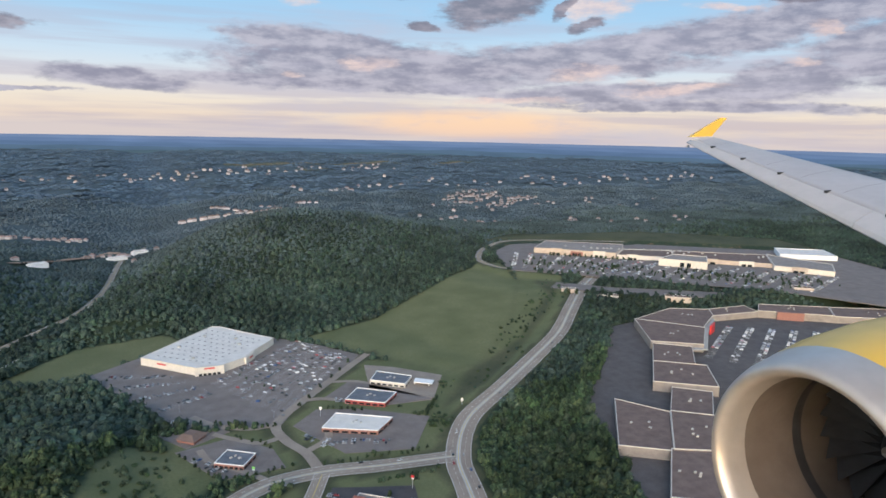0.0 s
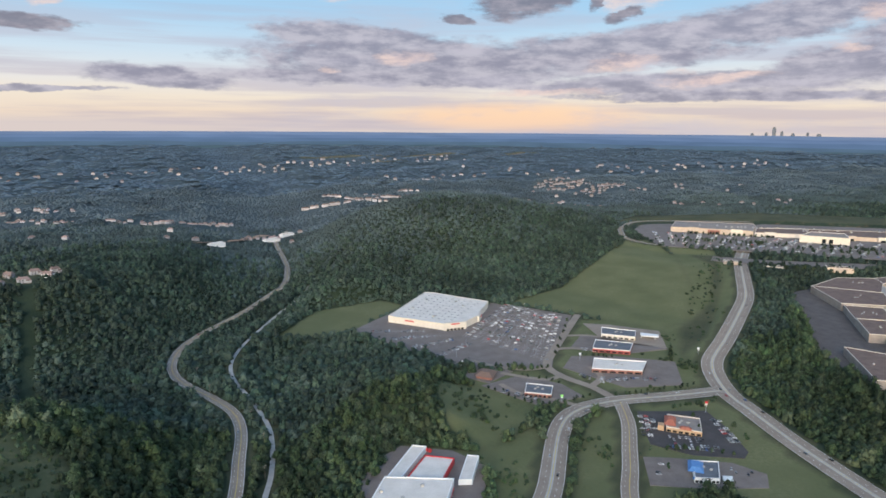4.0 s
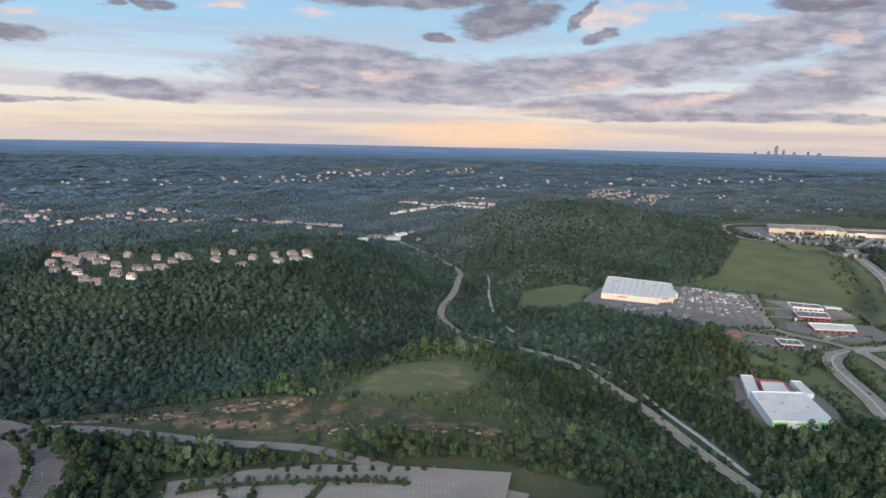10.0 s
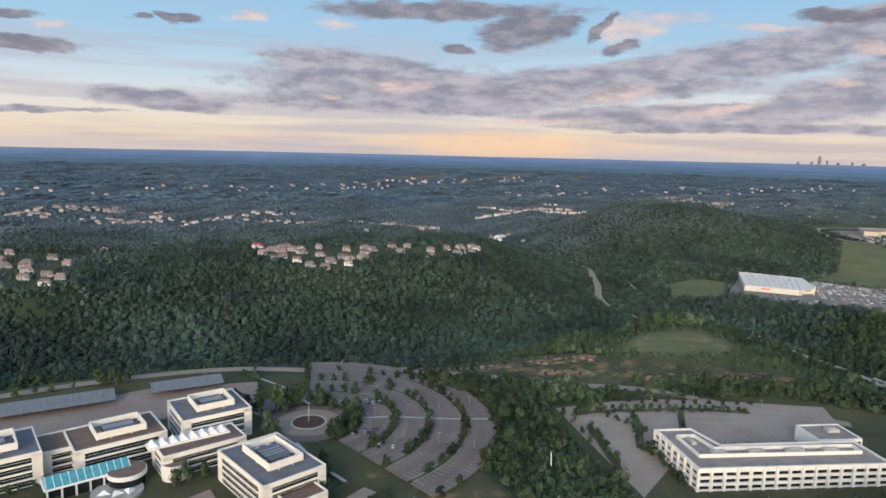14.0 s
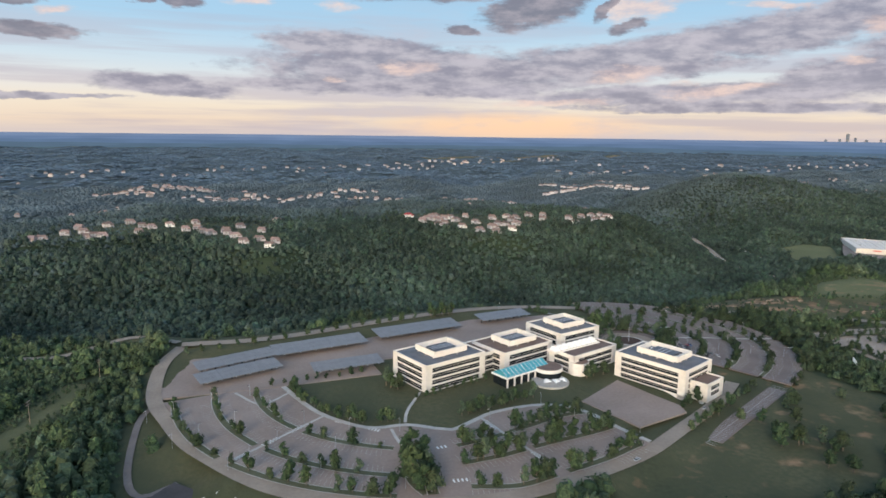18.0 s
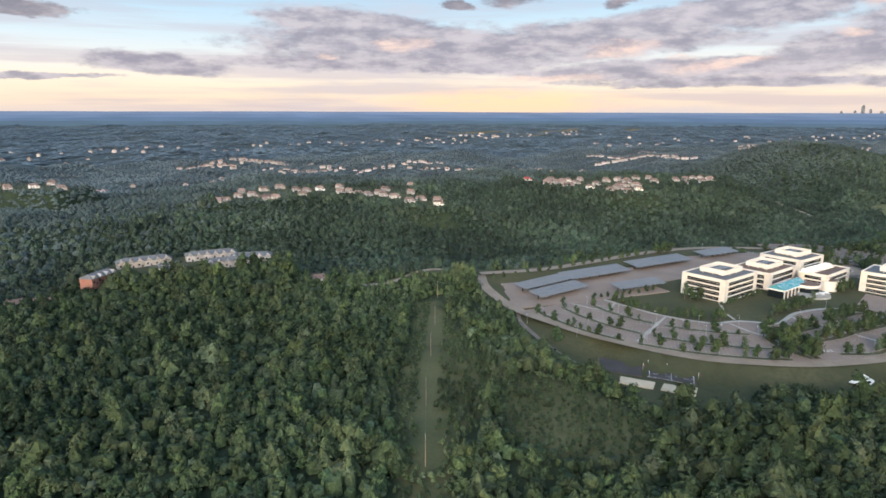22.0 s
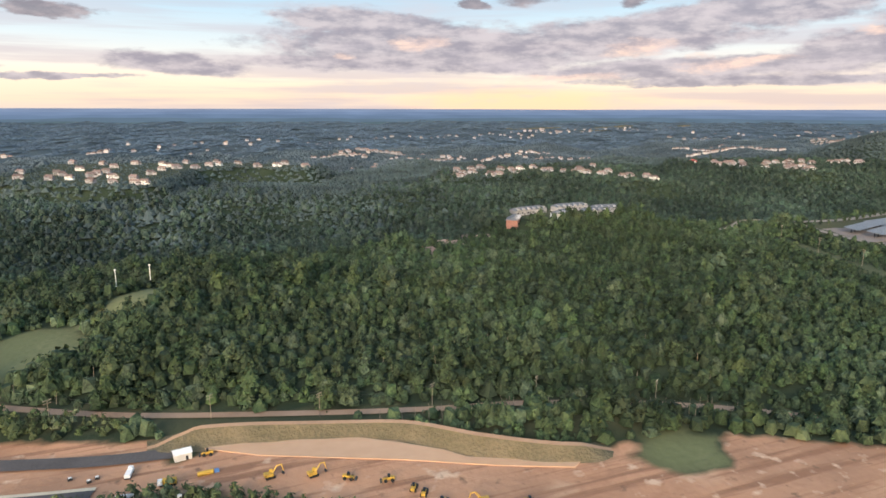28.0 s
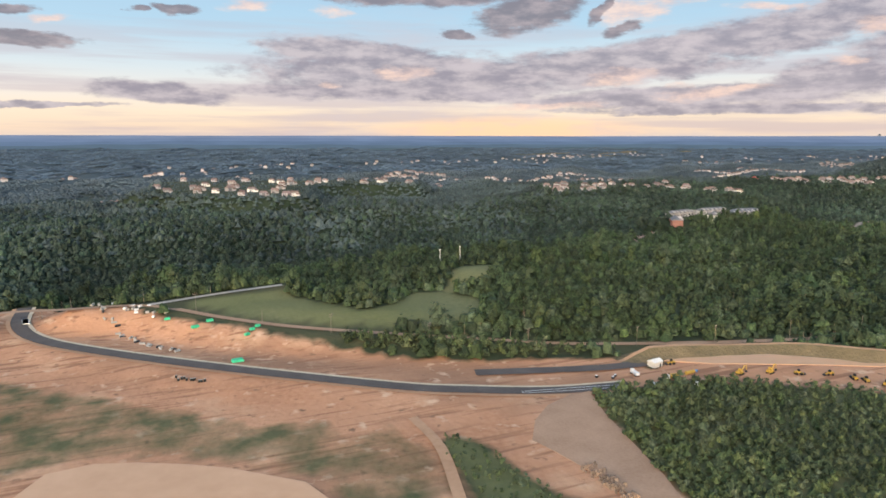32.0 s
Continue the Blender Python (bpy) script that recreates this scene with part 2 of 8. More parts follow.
# ---- building blocks ----
class Build:
    """Collects faces for one mesh."""

    def __init__(self):
        self.v, self.f = [], []

    def add(self, verts, faces):
        o = len(self.v)
        self.v += [tuple(p) for p in verts]
        self.f += [tuple(i + o for i in f) for f in faces]
        return self

    def box(self, cx, cy, z0, w, d, h, turn=0.0, top=1.0):
        c, s = math.cos(radians(turn)), math.sin(radians(turn))
        pts = []
        for z, k in ((z0, 1.0), (z0 + h, top)):
            for x, y in ((-w, -d), (w, -d), (w, d), (-w, d)):
                x, y = x / 2 * k, y / 2 * k
                pts.append((cx + x * c - y * s, cy + x * s + y * c, z))
        return self.add(pts, [(3, 2, 1, 0), (4, 5, 6, 7), (0, 1, 5, 4), (1, 2, 6, 5), (2, 3, 7, 6), (3, 0, 4, 7)])

    def prism(self, poly, z0, z1):
        n = len(poly)
        if sum(poly[i][0] * poly[(i + 1) % n][1] - poly[(i + 1) % n][0] * poly[i][1] for i in range(n)) < 0:
            poly = poly[::-1]
        return self.add([(x, y, z0) for x, y in poly] + [(x, y, z1) for x, y in poly],
                        [tuple(range(n - 1, -1, -1)), tuple(range(n, 2 * n))] + [(i, (i + 1) % n, n + (i + 1) % n, n + i) for i in range(n)])

    def tube(self, a, b, r0, r1=None, n=6):
        a, b = Vector(a), Vector(b)
        r1 = r0 if r1 is None else r1
        q = (b - a).to_track_quat("Z", "Y")
        ring = [q @ Vector((math.cos(2 * math.pi * i / n), math.sin(2 * math.pi * i / n), 0)) for i in range(n)]
        return self.add([a + v * r0 for v in ring] + [b + v * r1 for v in ring],
                        [(i, (i + 1) % n, n + (i + 1) % n, n + i) for i in range(n)] + [tuple(range(n - 1, -1, -1)), tuple(range(n, 2 * n))])

    def mesh(self, name):
        me = bpy.data.meshes.new(name)
        me.from_pydata(self.v, [], self.f)
        me.update()
        return me


def thing(name, x, y, z, turn=0.0, label="", category="", group=""):
    ob = new(name)
    ob.empty_display_size = 0.5
    ob.matrix_basis = pose(x, y, z, 0, 0, turn)
    return tagged(ob, label, category, group)


def part(name, b, material, parent, label="", smooth=False):
    me = b.mesh(name) if isinstance(b, Build) else b
    if not me.materials:
        me.materials.append(material)
    if smooth:
        me.polygons.foreach_set("use_smooth", [True] * len(me.polygons))
    ob = new(name, me)
    ob.parent = parent
    return tagged(ob, label)


def single(name, b, material, label, category, kind="", group="", smooth=False):
    ob = part(name, b, material, None, label, smooth)
    return tagged(ob, "", category, group, kind)


def big_mesh(name, v, f, smooth=True):
    """A mesh of many triangles from arrays."""
    me = bpy.data.meshes.new(name)
    m = len(f)
    me.vertices.add(len(v))
    me.vertices.foreach_set("co", np.ascontiguousarray(v, np.float32).ravel())
    me.loops.add(3 * m)
    me.loops.foreach_set("vertex_index", np.ascontiguousarray(f, np.int32).ravel())
    me.polygons.add(m)
    me.polygons.foreach_set("loop_start", np.arange(0, 3 * m, 3, dtype=np.int32))
    me.polygons.foreach_set("use_smooth", np.full(m, smooth))
    me.update(calc_edges=True)
    me.validate()
    return me


def curve_points(pts, step=4.0):
    """Points every few metres along a smooth line through the given ones (x, y, z)."""
    p = [Vector(q) for q in pts]
    p = [p[0] * 2 - p[1]] + p + [p[-1] * 2 - p[-2]]
    out = []
    for i in range(1, len(p) - 2):
        n = max(1, int((p[i + 1] - p[i]).length / step))
        for k in range(n):
            t = k / n
            out.append(0.5 * (2 * p[i] + (p[i + 1] - p[i - 1]) * t + (2 * p[i - 1] - 5 * p[i] + 4 * p[i + 1] - p[i + 2]) * t * t
                              + (3 * p[i] - p[i - 1] - 3 * p[i + 1] + p[i + 2]) * t ** 3))
    return out + [p[-2]]


def step01(v):
    v = np.clip(v, 0, 1)
    return v * v * (3 - 2 * v)


def inside(poly, x, y):
    """Which points lie in a polygon."""
    res = np.zeros(np.shape(x), bool)
    n = len(poly)
    for i in range(n):
        (xa, ya), (xb, yb) = poly[i], poly[(i + 1) % n]
        if ya == yb:
            continue
        res ^= ((ya > y) != (yb > y)) & (x < (xb - xa) * (y - ya) / (yb - ya) + xa)
    return res


def line_distance(line, x, y):
    """Distance to a polyline of (x, y, z), and the line's height at the nearest place."""
    best, z = np.full(np.shape(x), 1e9), np.zeros(np.shape(x))
    for a, b in zip(line[:-1], line[1:]):
        dx, dy = b[0] - a[0], b[1] - a[1]
        t = np.clip(((x - a[0]) * dx + (y - a[1]) * dy) / (dx * dx + dy * dy + 1e-9), 0, 1)
        d = np.hypot(x - a[0] - t * dx, y - a[1] - t * dy)
        near = d < best
        best, z = np.where(near, d, best), np.where(near, a[2] + t * (b[2] - a[2]), z)
    return best, z


# ---- plan of the land: roads (x, y, z), width ----
ROADS = {
    "hill_road": ([(1075, 548, -22), (1030, 510, -23), (975, 455, -25), (930, 410, -28), (880, 372, -31), (835, 340, -34), (795, 312, -37), (770, 276, -38), (760, 245, -38), (748, 200, -38), (735, 130, -38)], 14.0),
    "store_road": ([(768, 276, -38), (730, 282, -38), (699, 288, -38), (671, 286, -38), (648, 270, -38), (614, 225, -38), (588, 192, -38), (560, 130, -38)], 12.0),
    "store_drive": ([(778, 446, -38), (762, 430, -38), (735, 402, -38), (712, 378, -38), (690, 352, -38), (690, 330, -38), (697, 310, -38), (699, 290, -38)], 6.0),
    "lower_drive": ([(699, 286, -38), (686, 262, -38), (668, 238, -38), (655, 221, -38), (642, 205, -38), (622, 175, -38)], 8.0),
    "valley_road": ([(640, 1100, -58), (607, 1000, -57), (590, 800, -52), (570, 690, -48), (545, 640, -48), (516, 590, -48), (478, 535, -47), (460, 492, -46), (459, 440, -45), (489, 362, -42), (485, 296, -40), (477, 250, -39), (465, 200, -38), (455, 120, -38)], 6.6),
    "valley_track": ([(591, 662, -46), (578, 629, -46), (537, 552, -45.5), (503, 477, -43.3), (493, 428, -42.3), (501, 373, -42.2), (505, 334, -42.3), (500, 292, -42.2), (492, 262, -41.6), (484, 226, -40.8), (474, 190, -40)], 2.6),
    "ring_road": ([(-78, 308, -9), (-35, 304, -9), (44, 317, -9), (100, 325, -12), (150, 312, -14), (205, 292, -15), (253, 262, -16), (289, 240, -16), (317, 210, -17), (350, 180, -18)], 6.0),
    "west_road": ([(-79, 312, -9), (-100, 330, -10), (-130, 318, -12), (-165, 330, -12)], 4.0),
    "gate_road": ([(-78, 308, -10), (-86, 285, -10), (-88.5, 252, -11), (-83, 226, -11), (-78, 209, -11), (-71, 195, -11), (-63.5, 182, -11), (-56, 172, -11), (-46, 163.5, -11), (-26, 152, -11), (-9, 147, -11), (6, 144.5, -11), (23, 145.5, -11), (41, 148, -11), (58, 152.5, -11.2), (75, 160, -11.6), (110, 177, -13), (135, 193, -14)], 5.5),
    "airport_road": ([(-700, 255, -8), (-656, 262, -8), (-635, 259, -8), (-607, 258, -9), (-581, 233, -10), (-561, 217, -11), (-537, 203, -12), (-506, 186, -13), (-472, 172, -15), (-426, 158, -16), (-396, 149, -16), (-367, 142, -16), (-329, 128, -17), (-290, 105, -18)], 3.0),
    "farm_lane": ([(-607, 259, -9), (-580, 264, -8), (-555, 266, -7)], 3.0),
    "new_road": ([(-652, 285, -12), (-650, 262, -13), (-640, 242, -14), (-616, 217, -14), (-581, 187, -14), (-541, 159, -15), (-524, 149, -15), (-500, 141, -16), (-477, 136, -16)], 5.0),
    "site_track": ([(-514, 162, -16), (-480, 152, -16), (-461, 149, -16)], 5.0),
    "bypass": ([(-88, 247, -12), (-93, 236, -13), (-95, 203, -15), (-91, 190, -16), (-81, 194, -16)], 2.2),
    "mall_ring": ([(1075, 548, -22), (1040, 575, -21), (1000, 610, -20), (990, 650, -19), (1010, 690, -18), (1045, 730, -18), (1110, 760, -18), (1250, 700, -18)], 7.0),
    "mall_road": ([(1075, 548, -22), (1130, 490, -24), (1190, 440, -25), (1300, 390, -26)], 8.0),
}
LINES = {k: curve_points(p, 8.0) for k, (p, w) in ROADS.items()}
# ground cover: (outline, kind, level or None)
PADS = [
    ([(588, 474), (626, 388), (638, 372), (690, 346), (716, 384), (772, 446), (748, 482), (724, 508), (690, 552), (612, 494)], "pave", -38),
    ([(622, 362), (650, 298), (700, 292), (762, 284), (798, 345), (815, 388), (792, 424), (766, 440), (716, 384), (690, 346)], "slope", -38),
    ([(698, 275), (674, 232), (722, 212), (746, 257)], "slope", -38),
    ([(740, 500), (811, 524), (900, 585), (988, 650), (1010, 640), (985, 560), (905, 445), (845, 392), (815, 388), (792, 424), (775, 450)], "slope", None),
    ([(525, 486), (575, 552), (640, 566), (655, 540), (592, 478)], "slope", -42),
    ([(515, 222), (560, 285), (600, 262), (575, 215), (550, 190)], "slope", -37),
    ([(580, 210), (600, 262), (640, 280), (620, 240), (590, 200)], "slope", -38),
    ([(1000, 600), (1045, 735), (1110, 765), (1260, 700), (1460, 560), (1420, 430), (1250, 330), (1200, 420), (1080, 530)], "pave", -20),
    ([(1000, 522), (1040, 480), (1090, 447), (1130, 428), (1160, 436), (1120, 462), (1060, 500), (1020, 540)], "pave", -22.5),
    ([(814, 176), (866, 291), (926, 346), (985, 410), (1075, 425), (1260, 365), (1330, 250), (1100, 120), (880, 120)], "pave", -30),
    ([(798, 345), (815, 388), (845, 392), (905, 445), (985, 560), (1005, 600), (1040, 560), (1014, 517), (987, 478), (949, 438), (909, 403), (864, 371), (821, 341), (795, 322), (776, 300), (766, 290)], "slope", None),
    ([(660, 232), (676, 236), (718, 210), (716, 190), (703, 180), (675, 190), (645, 204)], "slope", -38),
    ([(1050, 760), (1120, 800), (1330, 760), (1480, 640), (1460, 560), (1260, 700), (1110, 768)], "grass", -16),
    ([(300, 330), (340, 342), (385, 325), (416, 304), (420, 250), (404, 208), (362, 214), (330, 262), (300, 300)], "shrub", None),
    ([(315, 296), (340, 315), (364, 318), (386, 300), (388, 274), (360, 262), (332, 276)], "hay", None),
    ([(60, 345), (200, 350), (260, 324), (302, 293), (340, 254), (402, 192), (352, 215), (277, 257), (205, 296), (140, 320)], "scrub", None),
    ([(228, 240), (214, 150), (300, 120), (380, 170), (345, 212), (290, 236), (262, 238)], "grass", -16),
    ([(-86, 312), (-30, 310), (45, 322), (100, 325), (120, 300), (130, 190), (70, 160), (10, 140), (-20, 142), (-52, 160), (-76, 188), (-92, 225), (-92, 250)], "grass", -11),
    ([(114, 316), (175, 296), (203, 258), (201, 228), (190, 205), (162, 186), (140, 190), (120, 205), (112, 260)], "grass", -12.6),
    ([(-98, 205), (-98, 180), (-70, 148), (-20, 125), (20, 138), (-18, 148), (-50, 160), (-78, 190)], "grass", -15.5),
    ([(-180, 110), (-166, 140), (-140, 170), (-126, 200), (-118, 250), (-110, 290), (-124, 290), (-142, 245), (-168, 190), (-184, 140), (-194, 110)], "shrub", None),
    ([(-136, 185), (-116, 180), (-104, 130), (-130, 110), (-150, 140)], "shrub", None),
    ([(-700, 300), (-655, 285), (-628, 280), (-600, 243), (-572, 219), (-557, 202), (-530, 182), (-509, 172), (-470, 159), (-440, 155), (-418, 149), (-404, 139), (-387, 124), (-364, 115), (-340, 114), (-300, 90), (-300, 60), (-720, 60)], "dirt", -15.5),
    ([(-602, 258), (-558, 266), (-552, 252), (-532, 222), (-518, 226), (-508, 240), (-494, 238), (-484, 222), (-488, 206), (-506, 194), (-536, 207), (-560, 220), (-582, 237)], "meadow", -9),
    ([(-492, 236), (-472, 230), (-460, 258), (-474, 270)], "meadow", None),
    ([(-492, 134), (-458, 132), (-418, 108), (-398, 78), (-470, 62), (-506, 78), (-504, 90), (-498, 112)], "bush", -16),
    ([(-660, 215), (-644, 208), (-606, 175), (-578, 150), (-562, 146), (-560, 128), (-568, 104), (-574, 118), (-596, 136), (-616, 144), (-640, 140), (-690, 140), (-690, 200)], "patchy", -15.5),
    ([(-566, 132), (-549, 142), (-545, 124), (-549, 101), (-553, 90), (-576, 90), (-569, 110)], "patchy", -15.5),
    ([(-541, 127), (-533, 122), (-531, 106), (-527, 91), (-522, 78), (-548, 78), (-544, 100), (-543, 114)], "bush_low", -15.5),
    ([(-466, 150), (-462, 159), (-450, 158), (-430, 153), (-418, 148.5), (-406, 140), (-393, 127), (-380, 120), (-364, 114.5), (-365, 105), (-374, 109), (-397, 120), (-421, 139), (-449, 146), (-456, 146)], "bank", None),
    ([(-549, 196), (-530, 184), (-509, 174), (-470, 161), (-472, 169), (-506, 182), (-537, 199), (-546, 204)], "shrub_low", None),
    ([(-466, 160), (-470, 170), (-440, 163), (-418, 156), (-408, 152), (-408, 142), (-418, 150), (-440, 156)], "grass", None),
    ([(-410, 142), (-387, 126), (-364, 117), (-340, 116), (-322, 118), (-329, 125), (-367, 139), (-396, 146), (-408, 150)], "shrub_tall", None),
    ([(-93, 188), (-82, 197), (-57, 169), (-66, 155), (-74, 149), (-95, 172)], "grass", -15.5),
    ([(-361, 107), (-353, 114), (-347, 116), (-334, 110), (-338, 104), (-341, 96), (-358, 98)], "meadow", None),
    ([(148, 692), (148, 600), (178, 528), (216, 522), (240, 566), (280, 576), (305, 548), (346, 566), (384, 588), (372, 628), (300, 642), (240, 664), (190, 694)], "village", -3),
    ([(-198, 625), (-176, 700), (-112, 736), (-60, 716), (28, 704), (6, 640), (8, 542), (-14, 522), (-46, 556), (-62, 618), (-120, 626)], "village", -6),
    ([(-630, 690), (-600, 790), (-610, 890), (-500, 876), (-380, 824), (-312, 748), (-336, 712), (-400, 768), (-450, 740), (-484, 596), (-540, 616)], "village", 0),
    ([(48, 152), (20, 128), (40, 112), (110, 112), (180, 150), (175, 200), (125, 215), (118, 190)], "grass_dry", -13),
    ([(-98, 250), (-100, 205), (-99, 190), (-94, 176), (-98, 160), (-94, 146), (-84, 138), (-62, 138), (-58, 146), (-78, 190), (-94, 226)], "grass", -15.5),
    ([(-88, 236), (-84, 202), (-73, 183), (-57, 170), (-50, 170), (-68, 190), (-79, 212), (-85, 233)], "dry_bank", None),
    ([(790, 335), (830, 382), (900, 420), (985, 505), (1005, 560), (1025, 540), (955, 462), (880, 395), (830, 352)], "shrub_thin", None),
    # pale far fields: sunlit patches of the plain put into the ground colour
    ([(1000, 2900), (1300, 2930), (1578, 2900), (1850, 2960), (2200, 2940), (2200, 2850), (1578, 2817), (1200, 2800), (923, 2785)], "field", None),
    ([(1150, 2560), (1300, 2640), (1420, 2600), (1300, 2480)], "field", None),
    ([(-602, 254), (-577, 234), (-556, 216), (-543, 207), (-547, 195), (-557, 201), (-572, 218), (-600, 242)], "grass_dry", None),
    ([(-130, 323), (-78, 316), (-35, 311), (44, 324), (100, 331), (150, 319), (205, 299), (205, 316), (160, 336), (100, 346), (40, 340), (-30, 329), (-90, 334)], "shrub_thin", None),
    ([(690, 283), (664, 270), (642, 245), (614, 207), (640, 190), (660, 190), (674, 228), (688, 262)], "slope", None),
    ([(702, 282), (742, 274), (762, 262), (754, 230), (744, 185), (722, 150), (678, 160), (690, 225)], "slope", None),
    ([(600, 262), (640, 284), (650, 298), (632, 338), (612, 352), (596, 320), (588, 285)], "slope", None),
    ([(-250, 345), (-182, 350), (-180, 372), (-230, 385), (-270, 372)], "grass", -3),
]
TONE = {"meadow": (1, 0, 1), "shrub_low": (0.7, 0, 0), "shrub_tall": (0.7, 0, 0), "bank": (1, 0.40, 0.25), "patchy": (0.95, 0.47, 0.4), "shrub": (0.75, 0, 0.35), "shrub_thin": (1, 0, 0), "grass": (1, 0, 0), "grass_dry": (0.75, 0.3, 0), "hay": (1, 0.35, 0.6), "field": (0.9, 0.45, 0.2), "slope": (1, 0.05, 0.68), "dry_bank": (0.9, 0.55, 0), "scrub": (0.9, 0.38, 0), "dirt": (0, 1, 0), "pave": (0.3, 0.3, 0), "village": (0.62, 0.12, 0), "bush": (1, 0, 0.7), "bush_low": (1, 0, 1)}
rng = np.random.default_rng(7)
WAVES = [(a, rng.uniform(0, 6.28), rng.uniform(0, 6.28), l) for a, l in ((5, 520), (4, 340), (3, 210), (2.2, 130), (1.3, 75), (0.8, 45))]


def rolling(x, y):
    z = 0
    for a, p, q, l in WAVES:
        z = z + a * np.sin(6.283 * (x * math.cos(p) + y * math.sin(p)) / l + q) * np.cos(6.283 * (y * math.cos(p) - x * math.sin(p)) / (1.3 * l) + p)
    return z


def bump_at(x, y, cx, cy, rx, ry, h, turn=0.0):
    c, s = math.cos(radians(turn)), math.sin(radians(turn))
    u, v = ((x - cx) * c + (y - cy) * s) / rx, ((y - cy) * c - (x - cx) * s) / ry
    return h * np.exp(-(u * u + v * v))


def wild(x, y):
    """The land before any levelling."""
    far = step01((y - 650) / 500)
    z = -13 + rolling(x, y) * (0.45 + 0.85 * far) - 22 * far
    # main valley and its side valley
    xv = np.interp(y, [0, 200, 285, 350, 460, 540, 660, 1100, 2000], [470, 472, 485, 497, 475, 490, 565, 620, 700])
    floor = np.interp(y, [0, 200, 350, 540, 700, 1100, 1800], [-40, -40, -44, -49, -50, -58, -50])
    d = x - xv
    wide = np.interp(y, [0, 300, 600, 1100], [90, 95, 120, 160])
    z = np.minimum(z, floor + (z - floor) * step01((np.abs(d) - 14) / wide) + 0.0)
    fy = np.interp(x, [-900, -600, -400, -100, 150, 300, 450], [-40, -38, -34, -32, -36, -42, -47])
    dy = np.abs(y - np.interp(x, [-900, -600, -400, -100, 200, 470], [400, 420, 460, 440, 405, 455])) - 10
    z = np.minimum(z, fy + (z - fy) * step01(dy / 120))
    # the low shelf east of the valley, the wooded hill behind it and the mall's plateau
    east = step01((d - 60) / 80)
    shelf = np.interp(x + 0.35 * (y - 400), [700, 850, 1000, 1400], [-38, -37, -24, -22])
    z = z * (1 - east * (1 - far)) + shelf * east * (1 - far)
    z = z + bump_at(x, y, 770, 800, 130, 150, 40) + bump_at(x, y, 920, 880, 150, 120, 26)
    z = z + bump_at(x, y, 330, 610, 110, 70, 6) + bump_at(x, y, 150, 640, 120, 80, 8) + bump_at(x, y, 890, 300, 40, 45, 5)
    z = z + bump_at(x, y, -230, 330, 110, 60, 8) + bump_at(x, y, -480, 240, 60, 40, 8) + bump_at(x, y, -330, 230, 90, 45, 4)
    r = np.hypot(x - 300, y)
    return z + 18 * step01((r - 1500) / 3000) ** 1.1


def land(x, y):
    x, y = np.asarray(x, float), np.asarray(y, float)
    z = wild(x, y)
    for poly, kind, level in PADS:
        if level is not None:
            edge = [(*p, level) for p in poly + poly[:1]]
            d, _ = line_distance(edge, x, y)
            d = np.where(inside(poly, x, y), 0, d)
            k = 1 - step01((d - 2) / (9 if -16 <= level <= -10 else 22))
            z = z * (1 - k) + level * k
    for key, line in LINES.items():
        d, zl = line_distance(line, x, y)
        w = ROADS[key][1]
        k = 1 - step01((d - w / 2 - 2.5) / (4 if key == "gate_road" else 12))
        z = z * (1 - k) + zl * k
    return z


def land_at(x, y):
    return float(land(np.array([x]), np.array([y]))[0])


def spread(lo, a, b, hi, step):
    """Coordinates that are dense from a to b and sparser outside."""
    mid = list(np.arange(a, b, step))
    up, down, s = [b], [a - step], step
    while up[-1] < hi:
        s *= 1.09
        up.append(up[-1] + s)
    s = step
    while down[-1] > lo:
        s *= 1.09
        down.append(down[-1] - s)
    return np.array(down[::-1] + mid + up)


gx, gy = spread(-4300, -740, 1420, 4300, 5.6), spread(-4300, 60, 760, 4300, 4.8)
GX, GY = np.meshgrid(gx, gy)
GZ = land(GX.ravel(), GY.ravel())
tone = np.zeros((GZ.size, 4), np.float32)
# alpha holds the painted distance haze, rising with y
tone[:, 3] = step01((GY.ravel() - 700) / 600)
for poly, kind, level in PADS:
    gx_, gy_ = GX.ravel(), GY.ravel()
    d, _ = line_distance([(*q, 0) for q in poly + poly[:1]], gx_, gy_)
    k = step01((np.where(inside(poly, gx_, gy_), d, -d) + 4.5) / 9)[:, None]
    tone[:, :3] = tone[:, :3] * (1 - k) + np.array(TONE[kind]) * k
for key, line in LINES.items():
    d, _ = line_distance(line, GX.ravel(), GY.ravel())
    near = (d < ROADS[key][1] / 2 + 3.5) & (tone[:, 1] < 0.9)
    tone[near, :3] = (0.75, 0.15, 0)
nx, ny = len(gx), len(gy)
i = (np.arange(ny - 1)[:, None] * nx + np.arange(nx - 1)[None]).ravel()
tris = np.concatenate([np.stack([i, i + 1, i + nx + 1], 1), np.stack([i, i + nx + 1, i + nx], 1)])
me = big_mesh("ground", np.stack([GX.ravel(), GY.ravel(), GZ], 1), tris)
attr = me.color_attributes.new("cover", "FLOAT_COLOR", "POINT")
attr.data.foreach_set("color", tone.ravel())


